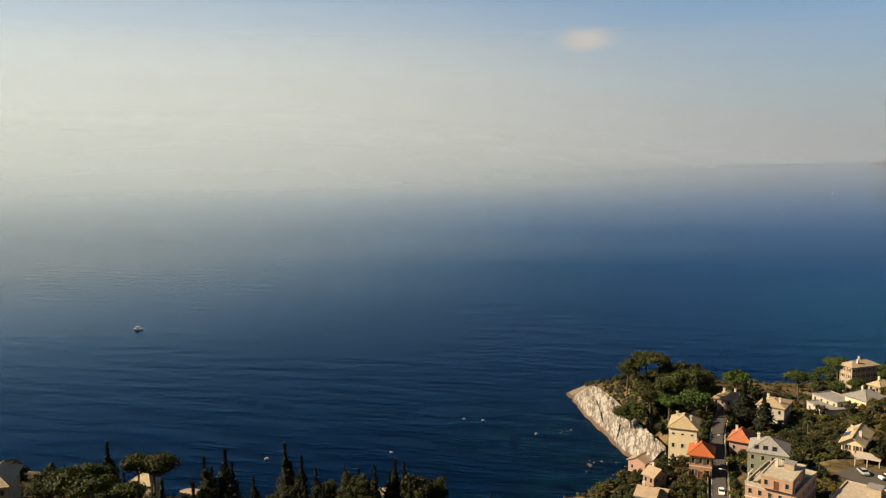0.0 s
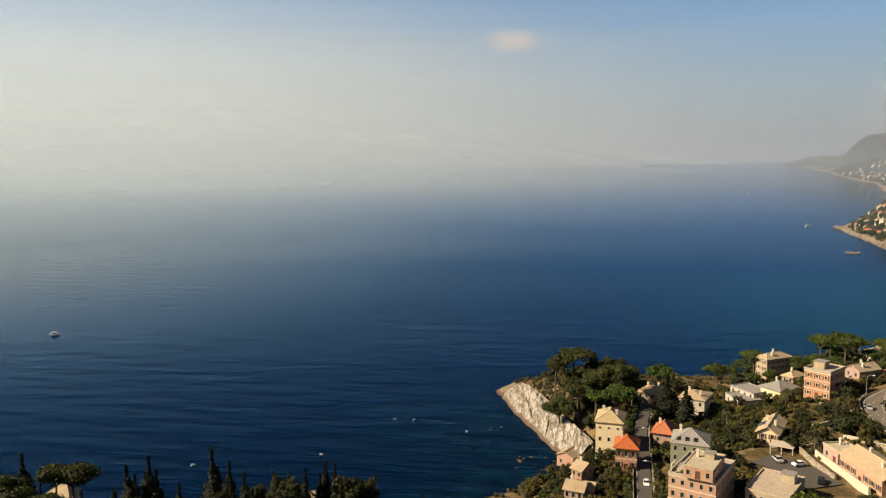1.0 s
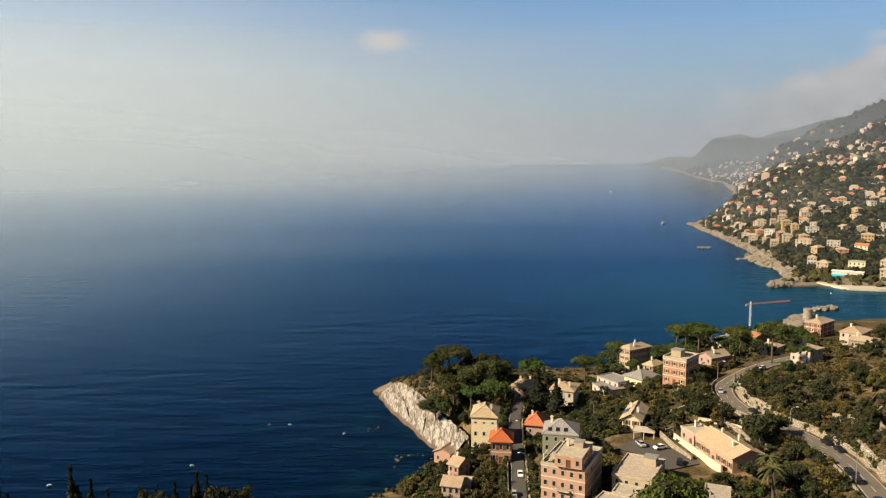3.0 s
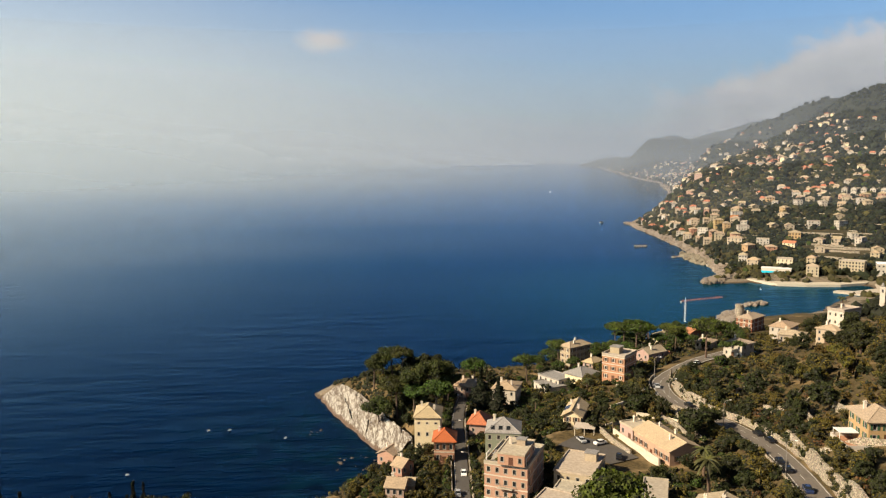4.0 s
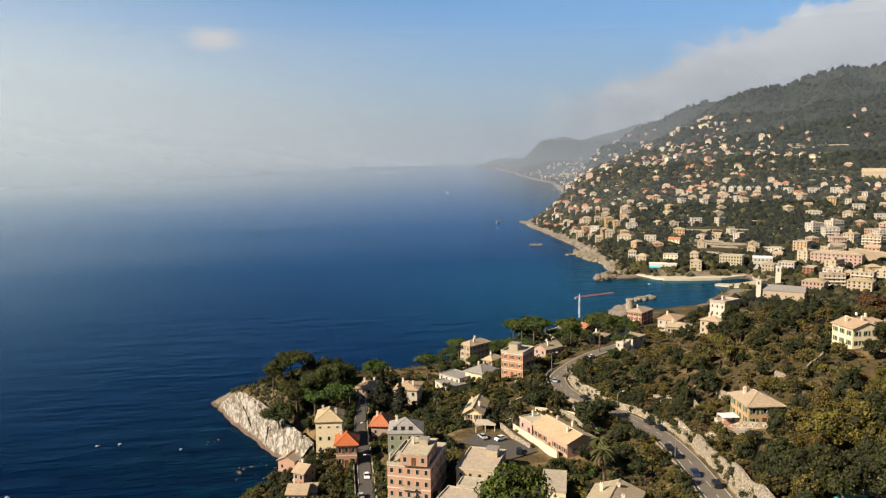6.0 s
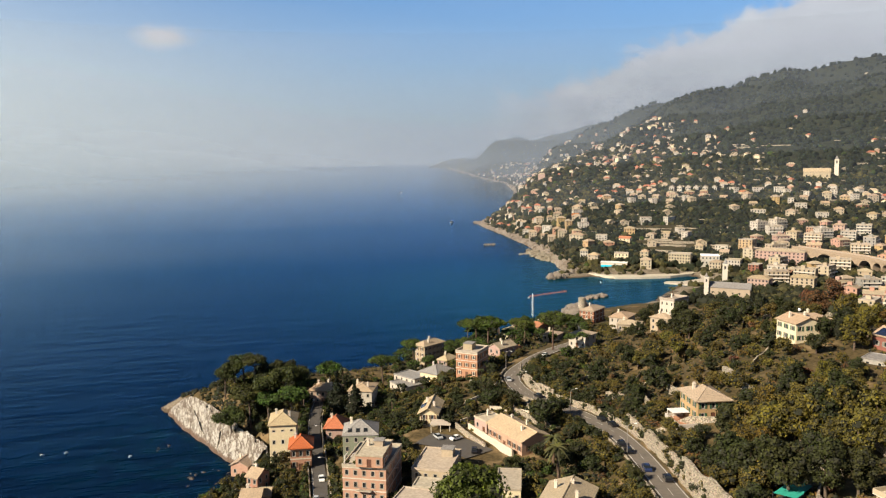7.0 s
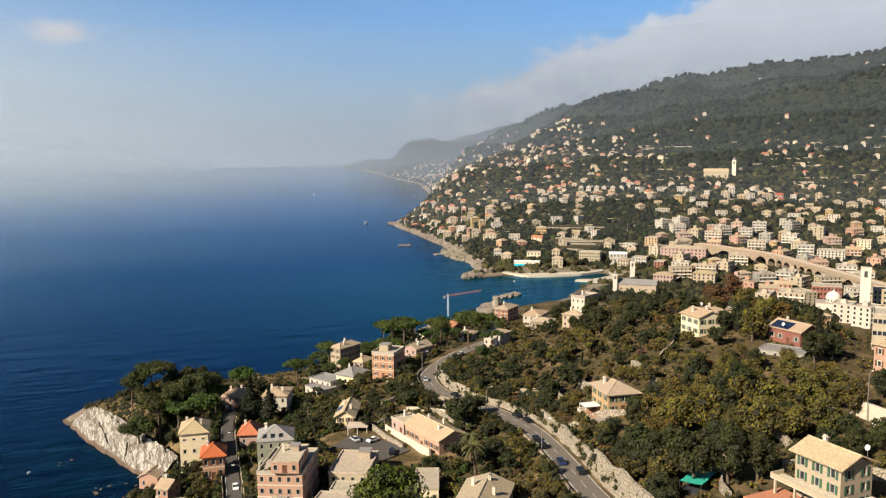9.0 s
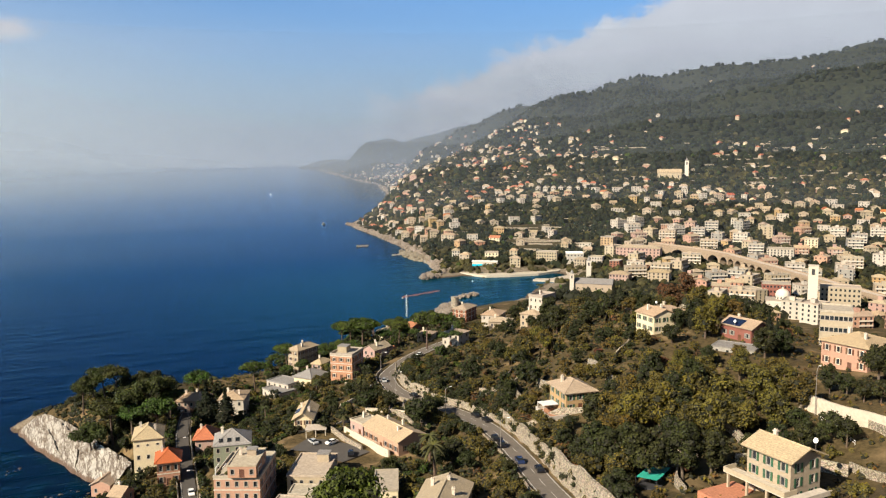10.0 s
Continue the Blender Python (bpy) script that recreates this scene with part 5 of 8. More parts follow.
house('yellow_harbour_house', 'yellow harbour house with flat roof', 403.6, 709.3, 8.4, -30.3, 14.2, 12.0, 8.8, wall='yellow', roof='flat', tiles='terrace', rows=3, cols=4, side=2, rise=0.5, category='building', shutters='', chimneys=0, door=False, win=(1.3, 1.6))
house('cream_harbour_building', 'long cream building on the harbour front', 452.3, 676.8, 6.4, -43.8, 21.4, 12.0, 12.0, wall='cream', roof='flat', tiles='terrace', rows=4, cols=8, side=2, rise=0.5, category='building', shutters='', chimneys=0, door=False, win=(1.3, 1.6))
house('white_hall', 'hall with a white roof on the harbour front', 476.4, 662.2, 8.2, -30.3, 17.4, 14.0, 9.0, wall='white', roof='flat', tiles='white', rows=2, cols=5, side=2, rise=0.3, category='building', shutters='', chimneys=0, door=False, win=(1.3, 1.6))
house('cream_harbour_building', 'small cream building on the harbour front', 469.0, 640.3, 4.4, -53.5, 11.2, 12.0, 9.3, wall='cream', roof='hip', rows=3, cols=4, side=2, rise=1.5, category='building', shutters='', chimneys=0, door=False, win=(1.3, 1.6))
house('white_harbour_building', 'white building on the harbour front', 478.1, 626.6, 7.7, -49.5, 13.6, 12.0, 9.2, wall='white', roof='flat', tiles='terrace', rows=3, cols=5, side=2, rise=0.5, category='building', shutters='', chimneys=0, door=False, win=(1.3, 1.6))
house('ochre_hill_house', 'ochre house above the harbour', 469.1, 806.3, 22.9, -31.9, 12.2, 12.0, 10.1, wall='ochre', roof='hip', rows=3, cols=4, side=2, rise=2, category='building', shutters='', chimneys=0, door=False, win=(1.3, 1.6))
house('white_shore_house', 'white house above the rocky shore', 379.7, 745.6, 7.5, -30.4, 8.0, 10.0, 9.7, wall='white', roof='hip', rows=3, cols=3, side=2, rise=2, category='building', shutters='', chimneys=0, door=False, win=(1.3, 1.6))
house('cream_shore_house', 'cream house above the rocky shore', 414.2, 828.8, 16.5, -54.6, 17.6, 12.0, 8.9, wall='cream', roof='hip', rows=3, cols=4, side=2, rise=2, category='building', shutters='', chimneys=0, door=False, win=(1.3, 1.6))
house('white_row_house', 'pale terrace block on the wooded slope', 639.1, 698.8, 28.1, -59.2, 17.3, 14.0, 8.8, wall='salmon', roof='flat', tiles='terrace', rows=3, cols=6, side=2, rise=0.5, category='building', shutters='', chimneys=0, door=False, win=(1.3, 1.6))
house('white_block', 'white block with bands on the wooded slope', 636.5, 792.4, 42.3, -34.1, 16.9, 14.0, 8.6, wall='white', roof='flat', tiles='terrace', rows=3, cols=5, side=2, rise=0.5, category='building', shutters='', chimneys=0, door=False, win=(1.3, 1.6))
house('row_house', 'small white row house among trees on the hill', 621.7, 954.9, 65.0, -40.2, 6.6, 11.0, 9.0, wall='white', roof='gable_y', rows=2, cols=2, side=1, rise=2.5, group='white row houses', category='house', shutters='', chimneys=0, door=False, win=(1.3, 1.6))
house('row_house', 'small white row house among trees on the hill', 631.0, 949.8, 64.9, -40.2, 6.5, 11.0, 9.0, wall='white', roof='gable_y', rows=2, cols=2, side=1, rise=2.5, group='white row houses', category='house', shutters='', chimneys=0, door=False, win=(1.3, 1.6))
house('row_house', 'small white row house among trees on the hill', 634.1, 934.1, 65.3, -40.2, 6.5, 11.0, 9.0, wall='white', roof='gable_y', rows=2, cols=2, side=1, rise=2.5, group='white row houses', category='house', shutters='', chimneys=0, door=False, win=(1.3, 1.6))
house('row_house', 'small white row house among trees on the hill', 641.3, 926.2, 65.3, -40.2, 6.4, 11.0, 9.0, wall='white', roof='gable_y', rows=2, cols=2, side=1, rise=2.5, group='white row houses', category='house', shutters='', chimneys=0, door=False, win=(1.3, 1.6))
house('row_house', 'small white row house among trees on the hill', 651.9, 920.4, 65.2, -40.2, 6.4, 11.0, 9.0, wall='white', roof='gable_y', rows=2, cols=2, side=1, rise=2.5, group='white row houses', category='house', shutters='', chimneys=0, door=False, win=(1.3, 1.6))
house('row_house', 'small white row house among trees on the hill', 657.3, 907.6, 65.5, -40.2, 6.3, 11.0, 9.0, wall='white', roof='gable_y', rows=2, cols=2, side=1, rise=2.5, group='white row houses', category='house', shutters='', chimneys=0, door=False, win=(1.3, 1.6))

# ---- churches, harbour, viaduct ----
WHITE_STONE = material("white_render", (0.52, 0.47, 0.40), 0.85, 0.06, 1.5, 0.15, (0.5, 0.45, 0.37), 0.05)


def thing(name, label, category, m, group=""):
    top = tagged(new(name), label, category, group)
    top.matrix_world = m
    return top


def dome_mesh(r, n=20, k=6, squash=1.0):
    bm = bmesh.new()
    rows = [[bm.verts.new((r * math.cos(a) * math.cos(b), r * math.sin(a) * math.cos(b), r * squash * math.sin(b))) for a in [2 * math.pi * i / n for i in range(n)]] for b in [math.pi / 2 * j / k for j in range(k)]]
    tip = bm.verts.new((0, 0, r * squash))
    for lo, hi in zip(rows, rows[1:]):
        for i in range(n):
            bm.faces.new((lo[i], lo[(i + 1) % n], hi[(i + 1) % n], hi[i]))
    for i in range(n):
        bm.faces.new((rows[-1][i], rows[-1][(i + 1) % n], tip))
    return bm


def domed_church(x, y, z, yaw):
    top = thing("domed_church", "white modern church with a ribbed dome", "church", pose(x, y, z, 0, 0, yaw))
    bm = bmesh.new()
    box(bm, -11, -7, -3, 11, 7, 8)
    box(bm, -7, -9.5, -3, 7, -7, 6.5)
    part("nave", bm, WHITE_STONE, top)
    bm = bmesh.new()
    box(bm, -11.3, -7.3, 8, 11.3, 7.3, 8.5)
    part("roof", bm, roof_mat("terrace"), top)
    bm = bmesh.new()
    tube(bm, (0, 0, 8.5), (0, 0, 11.5), 4.9, 4.9, 20)
    d = part("drum", bm, WHITE_STONE, top)
    for i in range(14):
        a = 2 * math.pi * i / 14
        bm = bmesh.new()
        box(bm, -0.35, -0.1, 0, 0.35, 0.1, 1.5)
        part("drum_window", bm, GLASS, d).matrix_basis = pose(4.9 * math.cos(a), 4.9 * math.sin(a), 9.0, 0, 0, math.degrees(a) + 90)
    part("dome", dome_mesh(4.8, 24, 7, 0.9), WHITE_STONE, top, smooth=True).location = (0, 0, 11.5)
    bm = bmesh.new()
    tube(bm, (0, 0, 15.6), (0, 0, 16.8), 0.6, 0.7, 8)
    tube(bm, (0, 0, 16.8), (0, 0, 18.4), 0.12, 0.12, 4)
    part("lantern", bm, WHITE_STONE, top)


def bell_tower(name, label, x, y, z, yaw, w, h, cap):
    top = thing(name, label, "bell tower", pose(x, y, z, 0, 0, yaw))
    bm = bmesh.new()
    for s, place in enumerate((pose(0, -w / 2, 0), pose(0, w / 2, 0, 0, 0, 180), pose(w / 2, 0, 0, 0, 0, 90), pose(-w / 2, 0, 0, 0, 0, -90))):
        facade(bm, w, -4, h, [(-w * 0.17, h - w * 1.0, w * 0.17, h - w * 0.3)], place, 0.8)
    part("shaft", bm, WHITE_STONE, top)
    # dark sheets close the bell openings, standing in for the shade inside
    for place in (pose(0, -w / 2, 0), pose(w / 2, 0, 0, 0, 0, 90), pose(-w / 2, 0, 0, 0, 0, -90)):
        bm = bmesh.new()
        quad(bm, (-w * 0.17, 0.7, -w * 0.35), (w * 0.17, 0.7, -w * 0.35), (w * 0.17, 0.7, w * 0.35), (-w * 0.17, 0.7, w * 0.35))
        part("belfry_opening", bm, DARK_METAL, top).matrix_basis = place @ pose(0, 0, h - w * 0.65)
    bm = bmesh.new()
    box(bm, -w / 2 - 0.3, -w / 2 - 0.3, h, w / 2 + 0.3, w / 2 + 0.3, h + 0.5)
    part("cornice", bm, STONE_TRIM, top)
    if cap:
        bm = bmesh.new()
        tube(bm, (0, 0, h + 0.5), (0, 0, h + 0.5 + cap), w * 0.45, 0.05, 8)
        part("spire", bm, roof_mat("grey"), top)


domed_church(455, 382, 6, -48)
bell_tower("campanile", "tall square white campanile with an open belfry", 468, 368, 5, -50, 6.2, 34, 0)
bell_tower("bell_tower", "slim cream bell tower of the seaside church", 366, 512, 7, -35, 3.4, 15, 3.5)
bell_tower("bell_tower", "slim cream bell tower beside the beach", 426, 570, 3, -35, 4.2, 19, 5)
house("seaside_church", "church nave with a long dark slate roof", 383, 505, 6.5, -45, 30, 13, 8, wall="cream", roof="gable", tiles="grey", rows=1, cols=6, side=1, rise=3.5, shutters="", chimneys=0, door=False, category="church")
house("hill_church", "pale hillside church nave with a slate roof", 812, 892, 81, -42, 34, 14, 12, wall="cream", roof="gable", rows=1, cols=4, side=1, rise=5, shutters="", chimneys=0, door=False, category="church", win=(1.6, 3.5))
bell_tower("bell_tower", "pale bell tower of the hillside church", 836, 882, 83, -42, 5.5, 27, 5)


VIA_STONE = material("viaduct_masonry", (0.26, 0.20, 0.14), 0.9, 0.15, 1.0, 0.1, (0.2, 0.15, 0.1), 0.2, spread=0)


VIA_WAY = [(560, 640, 25), (571, 561, 23), (567, 522, 21), (562, 489, 19), (556, 450, 16.5), (550, 416, 14.5), (539, 363, 11.5)]


def viaduct():
    """The railway on its long arched viaduct through the town."""
    line = along(VIA_WAY, 10)
    top = thing("railway_viaduct", "long ochre masonry railway viaduct with arches", "viaduct", pose(0, 0, 0))
    part("deck", ribbon(line, [-4.5, 0, 4.5], 0.0), CONCRETE, top)
    for o in (-4.6, 4.6):
        vs, _, fs = ribbon(line, [o - 0.25, o + 0.25], 0.9)
        bm = bmesh.new()
        for i in range(len(line) - 1):
            a, b = Vector(vs[2 * i]), Vector(vs[2 * i + 2])
            c, d = Vector(vs[2 * i + 1]), Vector(vs[2 * i + 3])
            dn = Vector((0, 0, -3.0))
            for q in ((a, b, d, c), (a + dn, b + dn, b, a), (c, d, d + dn, c + dn)):
                quad(bm, *q)
        part("parapet", bm, VIA_STONE, top)
    ochre = VIA_STONE
    for i in range(0, len(line) - 3, 3):
        a, b = line[i], line[i + 3]
        mid, d = (a + b) / 2, (b - a)
        wide = d.length
        m = pose(mid.x, mid.y, mid.z - 2.2, 0, 0, math.degrees(math.atan2(d.y, d.x)))
        bm = bmesh.new()
        r, n = wide * 0.4, 10
        drop = 18
        for y in (-4.5, 4.5):
            for s in (-1, 1):
                x0, x1 = sorted((s * r, s * wide / 2))
                quad(bm, (x0, y, -drop), (x1, y, -drop), (x1, y, 0), (x0, y, 0))
            for k in range(n):
                t0, t1 = math.pi * k / n, math.pi * (k + 1) / n
                p, q = (r * math.cos(t0), y, r * (math.sin(t0) - 1) - 0.6), (r * math.cos(t1), y, r * (math.sin(t1) - 1) - 0.6)
                quad(bm, p, q, (q[0], y, 0), (p[0], y, 0))
        for k in range(n):
            t0, t1 = math.pi * k / n, math.pi * (k + 1) / n
            p, q = (r * math.cos(t0), r * (math.sin(t0) - 1) - 0.6), (r * math.cos(t1), r * (math.sin(t1) - 1) - 0.6)
            quad(bm, (p[0], -4.5, p[1]), (p[0], 4.5, p[1]), (q[0], 4.5, q[1]), (q[0], -4.5, q[1]))
        for s in (-1, 1):
            quad(bm, (s * r, -4.5, -drop), (s * r, 4.5, -drop), (s * r, 4.5, -r - 0.6), (s * r, -4.5, -r - 0.6))
        part("arch", bm, ochre, top).matrix_basis = m


viaduct()
SAND = material("beach_gravel", (0.40, 0.35, 0.28), 0.95, 0.15, 0.6, 0.05, (0.25, 0.21, 0.16), 0.2, coords="World", spread=0)
ROCK = material("shore_rock", (0.17, 0.145, 0.115), 0.95, 0.3, 0.8, 0.12, (0.2, 0.16, 0.11), 0.6, coords="World", spread=0.15)

WET_ROCK = material("wet_rock", (0.075, 0.055, 0.038), 0.5, 0.3, 0.8, 0.12, (0.03, 0.028, 0.022), 0.6, coords="World", spread=0)


def slab(name, label, pts, z0, z1, mat, category, kind="structure"):
    bm = bmesh.new()
    vs = [bm.verts.new((x, y, z1)) for x, y in pts]
    f = bm.faces.new(vs)
    if f.normal.z < 0:
        f.normal_flip()
    lo = bmesh.ops.extrude_face_region(bm, geom=[f])["geom"]
    bmesh.ops.translate(bm, verts=[v for v in lo if isinstance(v, bmesh.types.BMVert)], vec=(0, 0, z0 - z1))
    bmesh.ops.recalc_face_normals(bm, faces=bm.faces)
    return tagged(obj(name, bm, mat), label, category, kind=kind)


slab("pavement", "long pale concrete quay along the harbour", [(357, 674), (366, 654), (388, 646), (418, 641), (446, 647), (456, 655), (450, 664), (420, 656), (392, 660), (372, 668), (364, 690), (352, 690)], -3, 2.2, CONCRETE, "quay")
slab("ground", "pale gravel beach at the head of the bay", [(394, 614), (410, 594), (440, 590), (470, 600), (474, 640), (458, 652), (450, 640), (440, 622), (412, 612), (400, 618)], -3, 1.6, SAND, "beach")


def rock_pile(name, label, cx, cy, z, spread_x, spread_y, count, size, seed, yaw=0.0, peak=0.0, mat=None):
    """Heaped boulders, one mesh."""
    rng = np.random.default_rng(seed)
    a, q = rng.uniform(0, 6.283, count), np.sqrt(rng.uniform(0, 1, count))
    u, v = np.cos(a) * q * spread_x, np.sin(a) * q * spread_y
    c, s = math.cos(radians(yaw)), math.sin(radians(yaw))
    pts = np.stack([cx + u * c - v * s, cy + u * s + v * c, z + peak * (1 - q) + rng.uniform(-0.3, 0.5, count) * size], 1)
    return tagged(obj(name, join(lumps(pts, size * rng.uniform(0.6, 1.5, count), rng, 0.7)), mat or ROCK), label, "rocks", kind="stuff")


rock_pile("boulders", "pale boulder breakwater at the harbour mouth", 330, 692, 1.0, 30, 9, 220, 2.4, 3, 38, 1.6)
rock_pile("boulders", "boulder islet below the old round tower", 262, 520, 0.5, 15, 11, 160, 2.6, 4, 45, 5.0)
rock_pile("boulders", "boulders along the shore of the bay", 302, 572, 0.2, 14, 5, 50, 1.8, 5, 30, 1.0)
rock_pile("boulders", "rocks awash below the headland", -6, 288, -1.3, 13, 14, 90, 1.0, 6, 0, 0.7, WET_ROCK)
rock_pile("boulders", "dark wet rocks awash below the gardens", -4, 258, -0.8, 7, 13, 110, 1.0, 8, 0, 0.7, WET_ROCK)
rock_pile("boulders", "small rock awash off the headland", -24, 322, -0.9, 6, 2.2, 12, 1.0, 7, 60, 0.5, WET_ROCK)
rock_pile("boulders", "rocks along the foot of the cape", 462, 1318, 0.5, 9, 26, 120, 2.2, 9, 0, 1.5)
rock_pile("boulders", "rocks along the far shore", 372, 830, 0.3, 12, 60, 200, 2.6, 10, -6, 1.5)
rock_pile("boulders", "low reef off the far shore", 360, 866, -0.2, 10, 3, 24, 1.8, 11, 20, 0.3)
rock_pile("boulders", "low reef off the far shore", 356, 975, -0.2, 8, 3, 18, 2.0, 12, 10, 0.3)


def shore_rocks():
    """Broken pale rock all along the far shore, past counting."""
    rng = np.random.default_rng(29)
    pts = [Vector((*polar(a, r), 0)) for a, r in SHORE[36:50]]
    c, size = [], []
    for a, b in zip(pts, pts[1:]):
        for k in range(int((b - a).length / 0.9)):
            p, inland = a.lerp(b, rng.random()), abs(rng.normal(0, 7))
            d = (b - a).normalized()
            c.append((p.x + d.y * inland, p.y - d.x * inland))
            size.append(rng.uniform(0.6, 2.6) * (1.25 if inland < 14 else 0.8))
    c, size = np.array(c), np.array(size)
    z = np.maximum(land(c[:, 0], c[:, 1]), 0)
    keep = shore_distance(c[:, 0], c[:, 1]) > -4
    pts = np.stack([c[:, 0], c[:, 1], z + size * 0.1], 1)[keep]
    tagged(obj("boulders", join(lumps(pts, size[keep], rng, 0.8)), ROCK), "broken pale rocks along the far shore", "rocks", kind="stuff")


shore_rocks()


def round_tower():
    top = thing("round_tower", "old grey round stone tower on the islet", "tower", pose(260, 513, 4.5))
    bm = bmesh.new()
    tube(bm, (0, 0, -3), (0, 0, 7.0), 3.2, 2.8, 16)
    part("shaft", bm, STONE_WALL, top)
    bm = bmesh.new()
    tube(bm, (0, 0, 7.0), (0, 0, 8.0), 3.1, 3.1, 16)
    part("parapet", bm, STONE_WALL, top)


round_tower()


def crane():
    top = thing("tower_crane", "white and red tower crane with a long jib", "crane", pose(222, 517, 8, 0, 0, -16))
    white, red = WHITE_METAL, material("crane_red", (0.45, 0.10, 0.05), 0.6)

    def lattice(a, b, w, n, mat, name):
        bm = bmesh.new()
        a, b = Vector(a), Vector(b)
        d = b - a
        u = d.normalized().orthogonal().normalized() * w / 2
        v = d.normalized().cross(u).normalized() * w / 2
        cs = (u + v, u - v, -u - v, -u + v)
        for c in cs:
            tube(bm, a + c, b + c, 0.07, 0.07, 4)
        for i in range(n):
            for c, e in zip(cs, cs[1:] + cs[:1]):
                tube(bm, a + d * i / n + c, a + d * (i + 1) / n + e, 0.04, 0.04, 3)
        part(name, bm, mat, top)
    lattice((0, 0, -8), (0, 0, 8), 0.8, 14, white, "mast")
    lattice((-3, 0, 6.9), (25, 0, 10.6), 0.7, 24, red, "jib")
    bm = bmesh.new()
    tube(bm, (0, 0, 8), (0, 0, 9.6), 0.3, 0.08, 4)
    part("apex", bm, white, top)
    bm = bmesh.new()
    box(bm, -3.4, -0.5, 5.6, -2.4, 0.5, 6.6)
    part("counterweight", bm, CONCRETE, top)


crane()


def swimming_stand():
    top = thing("bathing_pavilion", "white bathing pavilion with a bright blue screen on the quay", "pavilion", pose(385, 691, 3.4, 0, 0, -33))
    bm = bmesh.new()
    box(bm, -13, 0, -5, 13, 9, 7.0)
    part("wall", bm, WHITE_STONE, top)
    bm = bmesh.new()
    box(bm, -13.4, -0.4, 7.0, 13.4, 9.4, 7.4)
    part("roof", bm, WHITE_METAL, top)
    bm = bmesh.new()
    box(bm, -13, -0.35, 0.3, 13, -0.02, 4.4)
    part("blue_screen", bm, material("pool_blue", (0.06, 0.42, 0.65), 0.5, 0.1, 1.0), top, "bright blue pool screen")


swimming_stand()

# ---- houses of the town and the hills ----
FAR_TEMPLATES = {}


